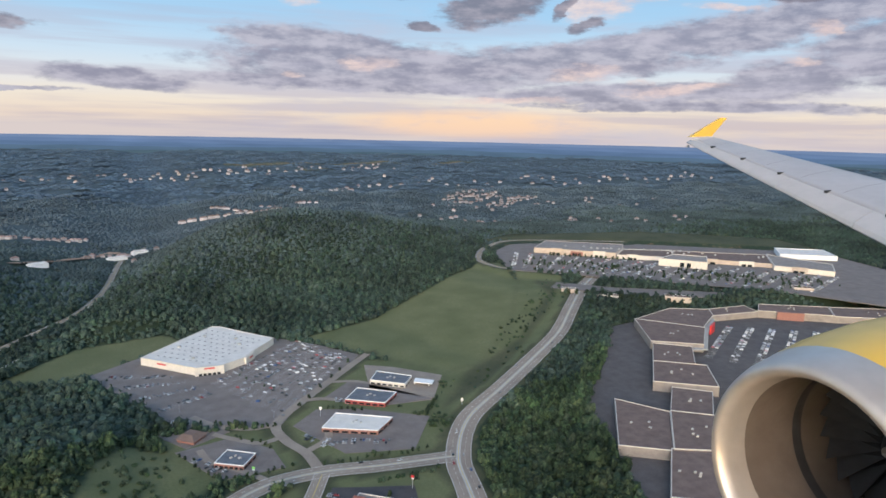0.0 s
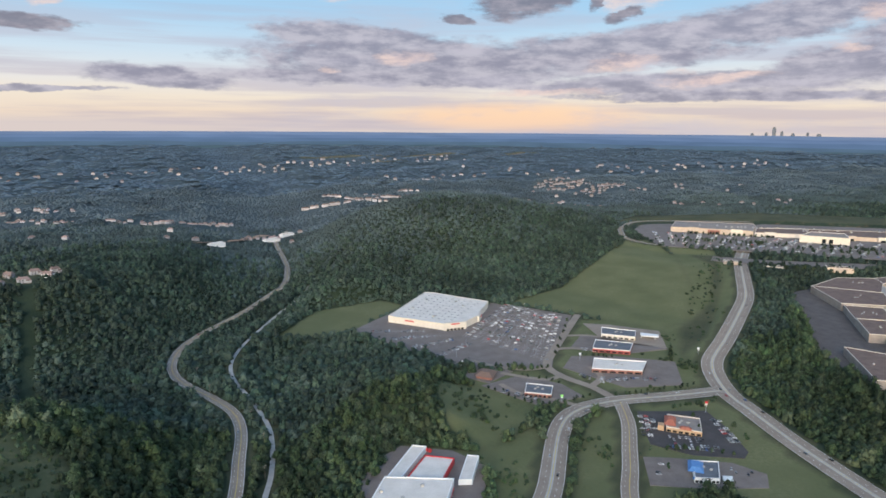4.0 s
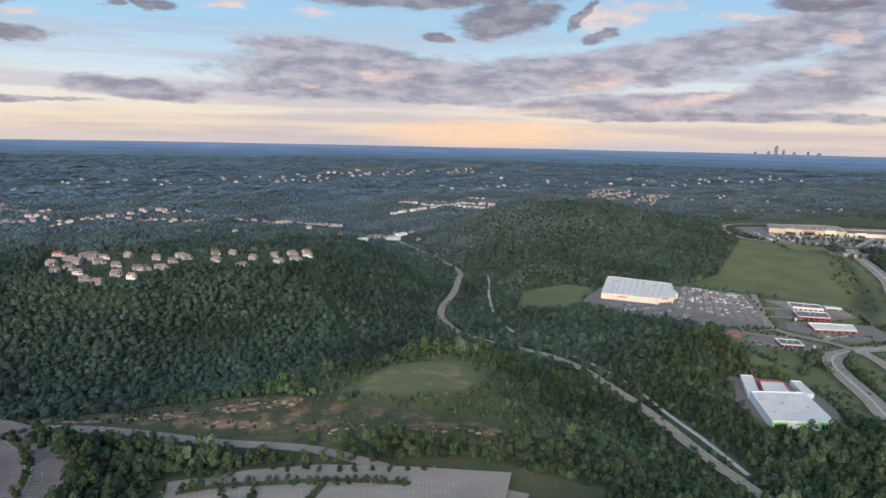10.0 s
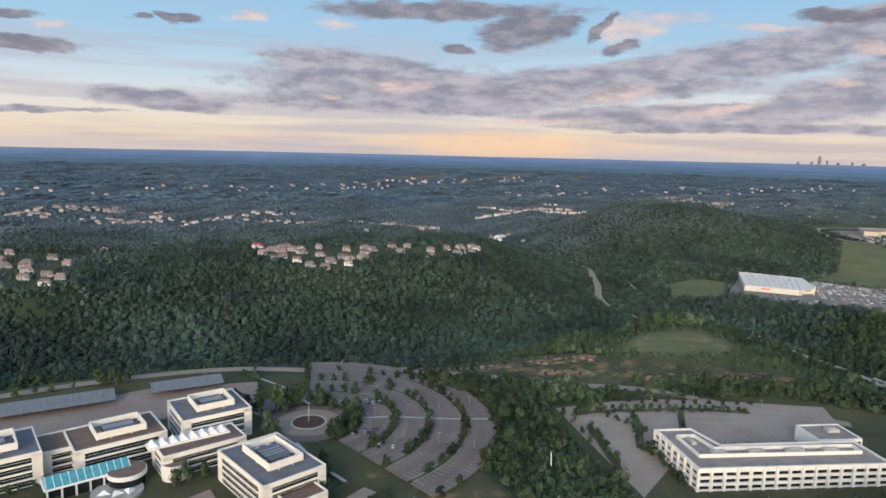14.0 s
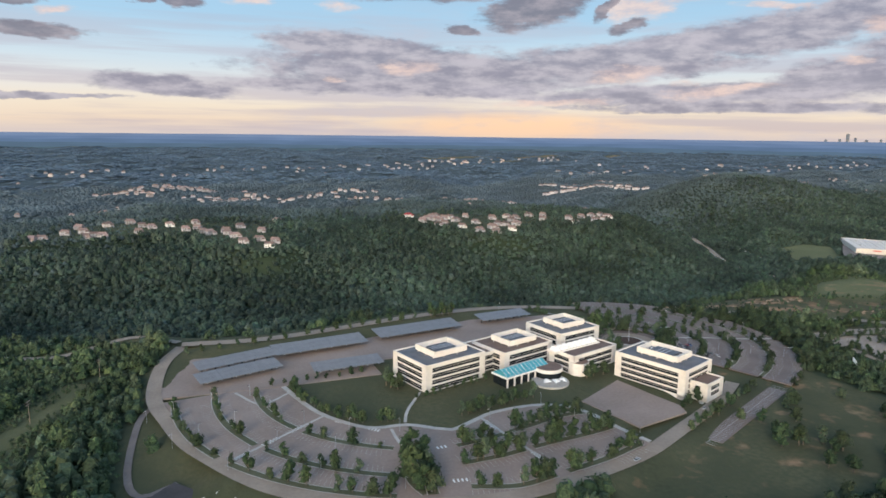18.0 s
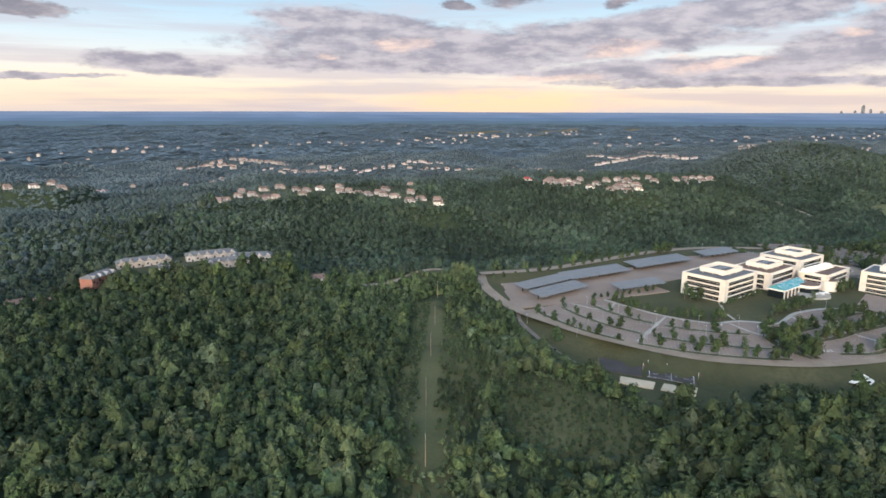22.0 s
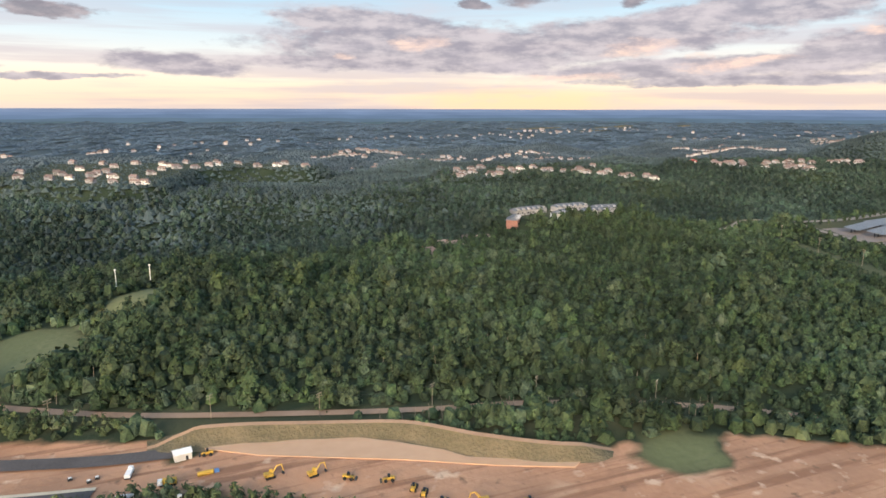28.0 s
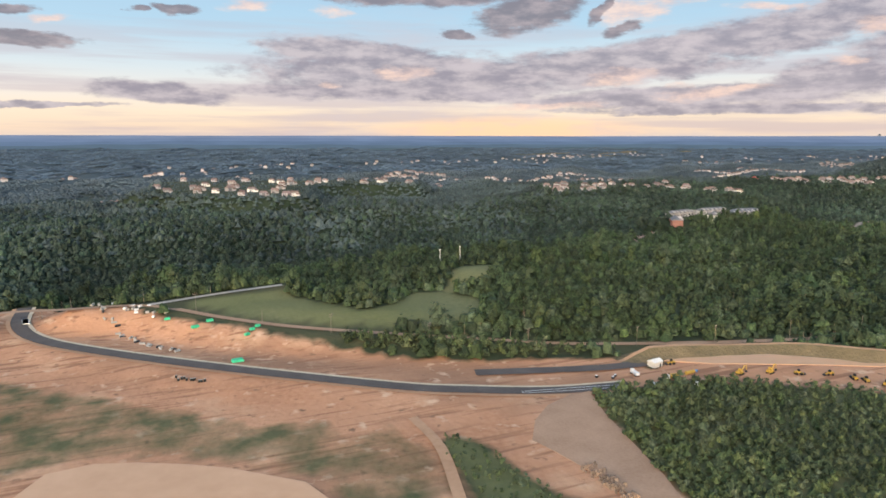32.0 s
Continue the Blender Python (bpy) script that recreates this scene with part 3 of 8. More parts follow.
def ground_material():
    m = bpy.data.materials.new("ground_cover_hazed")
    m.use_nodes = True
    n, link = m.node_tree.nodes, m.node_tree.links.new
    p = n["Principled BSDF"]
    co, at = n.new("ShaderNodeTexCoord"), n.new("ShaderNodeVertexColor")
    at.layer_name = "cover"
    sep = n.new("ShaderNodeSeparateColor")
    link(at.outputs[0], sep.inputs[0])

    def noise_at(scale, detail=5):
        q = n.new("ShaderNodeTexNoise")
        q.inputs["Scale"].default_value, q.inputs["Detail"].default_value = scale, detail
        link(co.outputs["Object"], q.inputs["Vector"])
        return q.outputs[0]

    def mixed(fac, a, b):
        q = n.new("ShaderNodeMix")
        q.data_type = "RGBA"
        for s, v in ((6, a), (7, b)):
            if isinstance(v, tuple):
                q.inputs[s].default_value = (*v, 1)
            else:
                link(v, q.inputs[s])
        link(fac, q.inputs[0])
        return q.outputs[2]

    def ranged(v, a, b):
        q = n.new("ShaderNodeMapRange")
        q.inputs[1].default_value, q.inputs[2].default_value = a, b
        link(v, q.inputs[0])
        return q.outputs[0]

    def mask(channel, amount):
        q = n.new("ShaderNodeMath")
        q.operation = "MULTIPLY_ADD"
        q.inputs[1].default_value = amount
        link(noise_at(0.11), q.inputs[0])
        link(channel, q.inputs[2])
        return ranged(q.outputs[0], 0.5 + amount * 0.3, 0.5 + amount * 0.75)

    big, fine = ranged(noise_at(0.035), 0.35, 0.65), ranged(noise_at(0.6), 0.3, 0.7)
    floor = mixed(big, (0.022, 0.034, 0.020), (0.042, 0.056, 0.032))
    # far woodland floor takes on a blue-grey haze colour by alpha
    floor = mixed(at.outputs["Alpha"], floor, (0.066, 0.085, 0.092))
    grass = mixed(fine, mixed(big, (0.050, 0.055, 0.030), (0.104, 0.098, 0.054)), (0.066, 0.070, 0.037))
    lush = mixed(fine, mixed(big, (0.118, 0.132, 0.058), (0.190, 0.188, 0.092)), (0.145, 0.152, 0.069))
    turned = n.new("ShaderNodeMapping")
    turned.inputs["Rotation"].default_value, turned.inputs["Scale"].default_value = (0, 0, 0.62), (0.03, 0.42, 1)
    link(co.outputs["Object"], turned.inputs[0])
    ruts = n.new("ShaderNodeTexNoise")
    ruts.inputs["Scale"].default_value, ruts.inputs["Detail"].default_value = 1.0, 5
    link(turned.outputs[0], ruts.inputs["Vector"])
    dirt = mixed(fine, mixed(big, (0.41, 0.200, 0.110), (0.60, 0.340, 0.205)), (0.50, 0.265, 0.155))
    dirt = mixed(ranged(noise_at(0.018), 0.50, 0.68), dirt, (0.33, 0.180, 0.11))
    dirt = mixed(ranged(noise_at(0.05, 7), 0.56, 0.72), dirt, (0.57, 0.36, 0.225))
    dirt = mixed(ranged(ruts.outputs[0], 0.53, 0.66), dirt, (0.30, 0.150, 0.088))
    dirt = mixed(ranged(noise_at(0.21, 9), 0.60, 0.70), dirt, (0.60, 0.40, 0.27))
    dirt = mixed(ranged(noise_at(0.33, 9), 0.62, 0.74), dirt, (0.22, 0.125, 0.078))
    out = mixed(mask(sep.outputs[0], 0.7), floor, mixed(sep.outputs[2], grass, lush))
    out = mixed(mask(sep.outputs[1], 0.7), out, dirt)
    link(out, p.inputs["Base Color"])
    p.inputs["Roughness"].default_value = 0.95
    p.inputs["Specular IOR Level"].default_value = 0.15
    bp = n.new("ShaderNodeBump")
    bp.inputs["Strength"].default_value, bp.inputs["Distance"].default_value = 0.5, 0.6
    link(noise_at(0.5, 6), bp.inputs["Height"])
    link(bp.outputs[0], p.inputs["Normal"])
    return m


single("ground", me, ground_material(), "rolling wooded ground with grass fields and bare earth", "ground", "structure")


# ---- the evening sky behind everything, with cloud banks ----
# cloud shapes in degrees: azimuth, height, half width, half height, slope
BANKS = [(15.4, 6.82, 8.1, 1.18, -0.07), (22.1, 5.15, 15, 1.77, -0.01), (19.2, 3.91, 13.1, 0.75, 0), (36.3, 5.93, 10.5, 1.35, 0.04), (45.7, 7.4, 13.4, 1.34, 0.11), (53.1, 8.71, 5.3, 1.32, 0.04), (52.8, 4.38, 4.5, 1.3, 0.03), (41.8, 3.22, 11.2, 0.9, -0),
         (46.1, 2.25, 13.1, 0.35, 0), (-0.3, 3.56, 4.9, 0.74, -0.04), (-8.5, 2.46, 5, 0.18, 0.01), (60.5, 5.99, 6, 2.19, -0.06), (59.5, 9.65, 6.6, 1.07, -0.1), (-17.1, 2.57, 4.6, 0.25, 0.06)]
DARK = [(29.4, 10.07, 4.3, 1.49, 0.09), (23, 11.52, 10.9, 0.78, 0.01), (24, 8.53, 1.1, 0.5, -0.18), (35.7, 10.25, 1.5, 0.6, 0.67), (37.3, 8.71, 1.5, 0.48, 0.17), (-8.5, 7.12, 3.2, 0.51, -0.04), (1.3, 9.81, 1.5, 0.5, -0.02), (-1.4, 9.61, 0.9, 0.28, 0.09),
        (53.3, 10.3, 3.3, 0.49, -0.09), (-10.5, 8.84, 2, 0.38, 0.12), (32.2, 14.63, 13.7, 1.64, -0.03), (49.1, 12.48, 9.8, 0.61, -0.09), (-3.4, 12.43, 6.1, 0.69, 0.12)]
PINK = [(38.3, 10.19, 3.7, 1.36, 0.11), (41.9, 10.89, 3, 0.66, -0.05), (13.4, 10.26, 1.6, 0.52, 0.04), (6.7, 10.48, 2.4, 0.51, 0.07), (19.2, 5.32, 2.8, 0.7, 0.02), (13, 4.4, 1, 0.37, 0.03), (37.7, 4.93, 3, 0.81, 0.1), (42, 4.24, 1, 0.53, -0.01),
        (43.5, 3.39, 3.2, 0.53, -0), (47.2, 3.72, 2.4, 0.39, 0.1), (53.8, 5.63, 1.6, 0.44, -0.04), (30.9, 2.69, 5.2, 0.38, 0.01), (48.2, 9.81, 2.9, 0.28, -0.06), (-7.7, 8.48, 1.6, 0.35, 0.1), (54.7, 7.84, 1.4, 0.69, -0.07), (9, 13.23, 7.1, 0.74, 0.07)]


def paint_sky(tree):
    """The evening sky with its cloud banks, by azimuth u and height v in degrees; gives its colour and where it holds."""
    n, link = tree.nodes, tree.links.new
    sep = n.new("ShaderNodeSeparateXYZ")
    link(n.new("ShaderNodeTexCoord").outputs["Generated"], sep.inputs[0])

    def math_of(op, a, b=0.0, c=0.0):
        q = n.new("ShaderNodeMath")
        q.operation = op
        for s, v in enumerate((a, b, c)):
            if isinstance(v, (int, float)):
                q.inputs[s].default_value = v
            else:
                link(v, q.inputs[s])
        return q.outputs[0]

    east, north, up = sep.outputs[0], sep.outputs[1], sep.outputs[2]
    u = math_of("MULTIPLY", math_of("ARCTAN2", east, north), 57.29578)
    level = math_of("SQRT", math_of("MULTIPLY_ADD", east, east, math_of("MULTIPLY", north, north)))
    v = math_of("MULTIPLY", math_of("ARCTAN2", up, level), 57.29578)
    uv = n.new("ShaderNodeCombineXYZ")
    link(u, uv.inputs[0])
    link(v, uv.inputs[1])

    def noise_of(su, sv, detail, rough=0.55, off=0.0):
        mp = n.new("ShaderNodeMapping")
        mp.inputs["Scale"].default_value = (su, sv, 1)
        mp.inputs["Location"].default_value = (off, off * 0.7, 0)
        link(uv.outputs[0], mp.inputs[0])
        q = n.new("ShaderNodeTexNoise")
        q.inputs["Scale"].default_value, q.inputs["Detail"].default_value, q.inputs["Roughness"].default_value = 1.0, detail, rough
        link(mp.outputs[0], q.inputs["Vector"])
        return q.outputs[0]

    def ranged(v, a, b, c=0.0, d=1.0):
        q = n.new("ShaderNodeMapRange")
        q.interpolation_type = "SMOOTHSTEP"
        for s, w in enumerate((a, b, c, d)):
            q.inputs[s + 1].default_value = w
        link(v, q.inputs[0])
        return q.outputs[0]

    def mixed(fac, a, b):
        q = n.new("ShaderNodeMix")
        q.data_type = "RGBA"
        for s, v in ((0, fac), (6, a), (7, b)):
            if isinstance(v, tuple):
                q.inputs[s].default_value = v
            else:
                link(v, q.inputs[s])
        return q.outputs[2]

    wob = math_of("MULTIPLY_ADD", noise_of(0.09, 0.4, 5), 2.4, math_of("ADD", v, -1.2))
    ramp = n.new("ShaderNodeValToRGB")
    link(math_of("DIVIDE", math_of("MULTIPLY_ADD", noise_of(0.03, 0.2, 3), 1.2, math_of("ADD", v, -0.6)), 20.0), ramp.inputs[0])
    stops = [(0.0, (214, 196, 184)), (0.04, (232, 208, 182)), (0.10, (236, 218, 193)), (0.17, (228, 221, 210)), (0.27, (204, 216, 220)), (0.45, (168, 201, 221)), (1.0, (126, 174, 212))]
    e = ramp.color_ramp.elements
    while len(e) < len(stops):
        e.new(0.5)
    for q, (pos, c) in zip(e, stops):
        q.position, q.color = pos, lin(*c)
    clear = ramp.outputs[0]
    # long thin streaks low over the horizon
    streak = math_of("MULTIPLY", ranged(noise_of(0.035, 0.65, 6, off=3.0), 0.44, 0.62), ranged(v, 14.0, 3.0))
    clear = mixed(math_of("MULTIPLY", streak, 0.55), clear, lin(182, 170, 178))
    # a peach glow low where the sun has gone
    ga = math_of("MULTIPLY", math_of("SUBTRACT", u, 28.5), 1 / 13.0)
    gb = math_of("MULTIPLY", math_of("SUBTRACT", v, 0.6), 1 / 1.5)
    clear = mixed(ranged(math_of("MULTIPLY_ADD", gb, gb, math_of("MULTIPLY", ga, ga)), 1.0, 0.0, 0.0, 0.65), clear, lin(255, 206, 158))
    # cloud banks
    warp_u = math_of("MULTIPLY_ADD", noise_of(0.22, 0.5, 6, 0.6, 9.0), 5.0, math_of("ADD", u, -2.5))
    warp_v = math_of("MULTIPLY_ADD", noise_of(0.16, 0.6, 6, 0.6, 5.0), 1.5, math_of("ADD", v, -0.75))
    tuft = noise_of(0.42, 1.1, 8, 0.64, 2.0)

    def cover_of(shapes, soft, grow):
        cover = None
        for cu, cv, ru, rv, tilt in shapes:
            du = math_of("SUBTRACT", warp_u, cu)
            a = math_of("MULTIPLY", du, 1 / ru)
            b = math_of("MULTIPLY", math_of("SUBTRACT", math_of("MULTIPLY_ADD", du, -tilt, warp_v), cv), 1 / rv)
            s = math_of("MULTIPLY_ADD", b, b, math_of("MULTIPLY", a, a))
            cover = s if cover is None else math_of("MINIMUM", cover, s)
        return ranged(math_of("SUBTRACT", math_of("MULTIPLY_ADD", tuft, 2.4, grow), cover), 0.0, soft)

    relief = noise_of(0.34, 1.0, 7, 0.62, 12.0)
    bank = cover_of(BANKS, 1.15, 0.5)
    tint = mixed(ranged(relief, 0.36, 0.66), lin(142, 138, 150), lin(188, 180, 184))
    out = mixed(math_of("MULTIPLY", bank, 0.92), clear, tint)
    # thin veil round the banks
    veil = math_of("MULTIPLY", ranged(noise_of(0.12, 0.5, 7, 0.6, 31.0), 0.46, 0.68), math_of("MULTIPLY", ranged(v, 12.0, 6.0), ranged(u, 2.0, 16.0)))
    out = mixed(math_of("MULTIPLY", veil, 0.45), out, lin(196, 188, 194))
    pink = cover_of(PINK, 1.3, 0.0)
    out = mixed(math_of("MULTIPLY", pink, ranged(relief, 0.30, 0.58, 0.2, 0.72)), out, mixed(ranged(tuft, 0.4, 0.65), lin(216, 190, 182), lin(242, 210, 190)))
    dark = cover_of(DARK, 0.9, 0.2)
    out = mixed(math_of("MULTIPLY", dark, 0.9), out, mixed(ranged(relief, 0.40, 0.68), lin(124, 119, 128), lin(164, 153, 157)))
    ahead = math_of("MULTIPLY", math_of("MULTIPLY", ranged(u, -80.0, -62.0), ranged(u, 112.0, 94.0)), ranged(v, 34.0, 22.0))
    return out, ahead


evening = wn.nodes.new("ShaderNodeBackground")
colour, ahead = paint_sky(wn)
wn.links.new(colour, evening.inputs[0])
evening.inputs[1].default_value = 1.12
both = wn.nodes.new("ShaderNodeMixShader")
wn.links.new(ahead, both.inputs[0])
wn.links.new(wn.nodes["Background"].outputs[0], both.inputs[1])
wn.links.new(evening.outputs[0], both.inputs[2])
wn.links.new(both.outputs[0], wn.nodes["World Output"].inputs[0])


# blue ridges on the horizon: glowing backdrop walls with distance haze in their colour
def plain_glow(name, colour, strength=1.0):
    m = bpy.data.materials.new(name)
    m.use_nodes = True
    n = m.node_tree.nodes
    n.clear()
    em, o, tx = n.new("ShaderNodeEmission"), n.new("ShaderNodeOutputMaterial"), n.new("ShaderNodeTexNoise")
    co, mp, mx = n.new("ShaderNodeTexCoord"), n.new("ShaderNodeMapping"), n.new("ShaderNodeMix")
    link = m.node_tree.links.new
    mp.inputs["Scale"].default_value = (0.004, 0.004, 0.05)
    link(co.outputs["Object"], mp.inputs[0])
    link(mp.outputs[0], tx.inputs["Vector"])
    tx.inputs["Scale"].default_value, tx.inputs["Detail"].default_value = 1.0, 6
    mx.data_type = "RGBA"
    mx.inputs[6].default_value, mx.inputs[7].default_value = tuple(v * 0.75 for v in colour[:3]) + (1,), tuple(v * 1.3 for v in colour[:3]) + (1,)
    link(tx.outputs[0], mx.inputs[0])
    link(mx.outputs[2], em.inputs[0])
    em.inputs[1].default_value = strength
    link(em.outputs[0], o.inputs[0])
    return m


# each wall glows in its own haze tint, paler towards the back
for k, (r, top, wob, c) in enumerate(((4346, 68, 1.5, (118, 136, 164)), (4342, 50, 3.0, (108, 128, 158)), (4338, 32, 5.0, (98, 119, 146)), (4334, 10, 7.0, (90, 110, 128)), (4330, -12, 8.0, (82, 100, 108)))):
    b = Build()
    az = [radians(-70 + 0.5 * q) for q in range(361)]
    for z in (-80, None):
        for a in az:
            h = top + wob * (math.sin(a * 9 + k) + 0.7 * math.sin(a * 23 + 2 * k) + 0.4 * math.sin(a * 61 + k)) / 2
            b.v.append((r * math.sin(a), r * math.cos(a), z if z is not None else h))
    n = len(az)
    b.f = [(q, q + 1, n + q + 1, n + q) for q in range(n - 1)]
    single("ridge_backdrop", b, plain_glow("far_ridge", lin(*c)), "glowing backdrop of a hazy blue ridge on the horizon", "hills", "structure")
for k, (a, h, w) in enumerate(((52.7, 82, 14), (53.2, 112, 17), (53.7, 90, 13), (54.4, 79, 18), (55.3, 84, 12), (51.8, 78, 16), (56.0, 77, 22))):
    tower = thing("skyline_tower", 4400 * math.sin(radians(a)), 4400 * math.cos(radians(a)), 0, -a, "hazy tower block of a distant city centre", "tower", "city skyline")
    part("shaft", Build().box(0, 0, -60, w, w, h + 60), M["haze_tower"], tower)
    part("crown", Build().box(0, 0, h, w * 0.6, w * 0.6, 4), M["haze_tower"], tower)


# ---- roads, car parks and paths ----
def ribbon(line, width, lift, off=0.0, skip=None):
    """A strip that follows a line of points, off metres to its left; skip=(on, gap) breaks it into dashes."""
    b = Build()
    left = []
    for k, p in enumerate(line):
        q, r = line[max(k - 1, 0)], line[min(k + 1, len(line) - 1)]
        d = Vector((r[0] - q[0], r[1] - q[1]))
        d.normalize()
        nrm = Vector((-d.y, d.x))
        a = [(p[0] + nrm.x * (off + s * width / 2), p[1] + nrm.y * (off + s * width / 2), p[2] + lift) for s in (1, -1)]
        left.append(a)
    for k in range(len(line) - 1):
        if skip and k % (skip[0] + skip[1]) >= skip[0]:
            continue
        b.add([left[k][1], left[k + 1][1], left[k + 1][0], left[k][0]], [(0, 1, 2, 3)])
    return b


ROAD_LOOK = {"valley_track": "concrete", "new_road": "asphalt_mid", "site_track": "asphalt_mid", "bypass": "asphalt", "farm_lane": "concrete", "airport_road": "gravel"}
for order, (key, (pts, w)) in enumerate(ROADS.items()):
    fine = curve_points(pts, 3.0)
    road = single(key, ribbon(fine, w, 0.30 + 0.006 * order), M[ROAD_LOOK.get(key, "road")], "paved road winding between grass verges and woods", "road", "structure")
    if w > 6.4:
        for off in (-w / 2 + 0.35, w / 2 - 0.35):
            part("edge_line", ribbon(fine, 0.16, 0.44, off), M["line"], road)
        part("centre_line", ribbon(fine, 0.3, 0.445), M["line_yellow"], road)
    if w > 10:
        for off in (-w / 4, w / 4):
            part("lane_line", ribbon(curve_points(pts, 1.6), 0.16, 0.45, off, (1, 2)), M["line"], road)
        part("turning_lane", ribbon(fine, w * 0.16, 0.425, 0.0), M["concrete"], road)
    elif w > 6.4:
        for off in (-w / 4, w / 4):
            part("lane_line", ribbon(curve_points(pts, 1.6), 0.13, 0.45, off, (1, 2)), M["line"], road)


def slab(name, poly, z, material, label, category, kind="structure", thick=0.5):
    return single(name, Build().prism(poly, z - thick, z), material, label, category, kind)


def bays(poly_fn, rows, z, parent, pitch=1.55, depth=2.9):
    """Bay lines along rows ((x, y), (x, y)), where poly_fn allows them."""
    b = Build()
    for (xa, ya), (xb, yb) in rows:
        n = int(math.hypot(xb - xa, yb - ya) / pitch)
        turn = math.degrees(math.atan2(yb - ya, xb - xa))
        for k in range(n + 1):
            x, y = xa + (xb - xa) * k / n, ya + (yb - ya) * k / n
            b.box(x, y, z, 0.12, 2 * depth, 0.02, turn)
        b.box((xa + xb) / 2, (ya + yb) / 2, z, math.hypot(xb - xa, yb - ya), 0.12, 0.02, turn)
    return part("bay_lines", b, M["line_faded"], parent)


def along(a, b, t):
    return (a[0] + (b[0] - a[0]) * t, a[1] + (b[1] - a[1]) * t)


# store car park
store_lot = slab("store_car_park", PADS[0][0], -37.72, M["asphalt"], "large grey asphalt car park round the store", "car park")
STORE_ROWS = []
for k in range(9):
    t = k / 8
    STORE_ROWS.append((along((664, 428), (694, 362), t), along((738, 496), (760, 448), t)))
for k in range(4):
    t = k / 3
    STORE_ROWS.append((along((600, 466), (628, 396), t), along((640, 452), (660, 412), t)))
bays(None, STORE_ROWS, -37.71, store_lot)
# outlying plots
PLOTS = [([(757, 380), (790, 350), (812, 384), (786, 412), (768, 424)], "road"), ([(726, 378), (752, 352), (790, 348), (768, 378), (748, 398)], "asphalt"),
         ([(698, 345), (716, 302), (752, 292), (776, 326), (742, 352), (716, 362)], "asphalt"), ([(626, 362), (640, 340), (664, 352), (654, 372), (640, 372)], "asphalt"),
         ([(634, 338), (652, 300), (684, 300), (682, 322), (664, 344)], "asphalt"), ([(700, 272), (715, 266), (737, 258), (732, 239), (721, 213), (714, 209), (693, 221), (681, 238)], "asphalt_new"), ([(681, 223), (705, 208), (712, 194), (703, 185), (677, 195), (655, 207), (669, 229)], "asphalt")]
for poly, look_name in PLOTS:
    slab("restaurant_car_park", poly, -37.74, M[look_name], "asphalt car park of a roadside restaurant", "car park")
for line, w in (([(690, 350), (674, 351), (658, 362), (646, 380)], 4.5), ([(690, 334), (677, 331), (664, 342), (655, 352)], 4.0), ([(712, 378), (724, 376), (738, 366)], 4.5), ([(735, 402), (752, 396), (768, 384), (782, 404)], 4.0), ([(698, 312), (712, 322), (716, 340)], 4.5), ([(672, 292), (664, 304), (650, 320), (646, 336)], 4.0)):
    single("plot_drive", ribbon(curve_points([(x, y, -38.0) for x, y in line], 3.0), w, 0.41), M["road"], "pale drive between roadside restaurants", "road", "structure")
storage_lot = slab("storage_yard", [(538, 268), (520, 212), (558, 194), (594, 246), (584, 268), (562, 282)], -36.75, M["asphalt"], "asphalt yard round a storage building", "car park")
mall_lot = slab("mall_car_park", PADS[7][0], -19.74, M["asphalt"], "wide asphalt car park of a shopping mall", "car park")
MALL_ROWS = [(along((1010, 610), (1095, 535), t), along((1065, 690), (1190, 570), t)) for t in [k / 9 for k in range(10)]]
MALL_ROWS += [(along((1110, 525), (1230, 400), t), along((1190, 570), (1330, 440), t)) for t in [k / 11 for k in range(12)]]
bays(None, MALL_ROWS, -19.73, mall_lot)
slab("roadside_lot", PADS[8][0], -22.2, M["asphalt"], "dark asphalt car park beside the mall road", "car park")
strip_lot = slab("shopping_centre_car_park", PADS[9][0], -29.74, M["asphalt_mid"], "dark asphalt car park and service lane of a shopping centre", "car park")
STRIP_ROWS = [(along((1000, 320), (1060, 220), t), along((1080, 370), (1180, 300), t)) for t in [k / 7 for k in range(8)]]
bays(None, STRIP_ROWS, -29.73, strip_lot)
# second office's car park
office_lot = slab("office_car_park", [(234, 236), (220, 160), (262, 185), (292, 168), (330, 165), (352, 195), (318, 214), (288, 228), (262, 234)], -15.74, M["lot_pale"], "pale concrete car park of an office building", "car park")
OFFICE_ROWS = [(along((240, 226), (226, 180), t), along((262, 224), (240, 178), t)) for t in (0.1, 0.35, 0.6, 0.85)] + [(along((272, 226), (282, 192), t), along((330, 196), (318, 180), t)) for t in (0.05, 0.35, 0.65)]
bays(None, OFFICE_ROWS, -15.73, office_lot)
for line in ([(236, 227, 0), (252, 226, 0), (268, 221, 0), (288, 215.5, 0), (314, 202, 0)], [(261, 217, 0), (257, 207, 0), (250, 199, 0), (243, 190, 0)], [(236, 214, 0), (231, 198, 0), (224, 178, 0)], [(284, 213, 0), (276, 203, 0), (270, 196, 0)]):
    single("planted_strip", ribbon([(x, y, -15.74) for x, y, z in curve_points(line, 3.0)], 3.0, 0.12), M["grass"], "grass strip with shrubs between car park rows", "verge", "structure")


# campus car parks: curved rows round the buildings
def arc(cx, cy, rx, ry, a0, a1, z, step=4.0, turn=0.0):
    n = max(2, int(abs(a1 - a0) / step))
    pts = []
    c, s = math.cos(radians(turn)), math.sin(radians(turn))
    for k in range(n + 1):
        a = radians(a0 + (a1 - a0) * k / n)
        x, y = rx * math.cos(a), ry * math.sin(a)
        pts.append((cx + x * c - y * s, cy + x * s + y * c, z))
    return pts


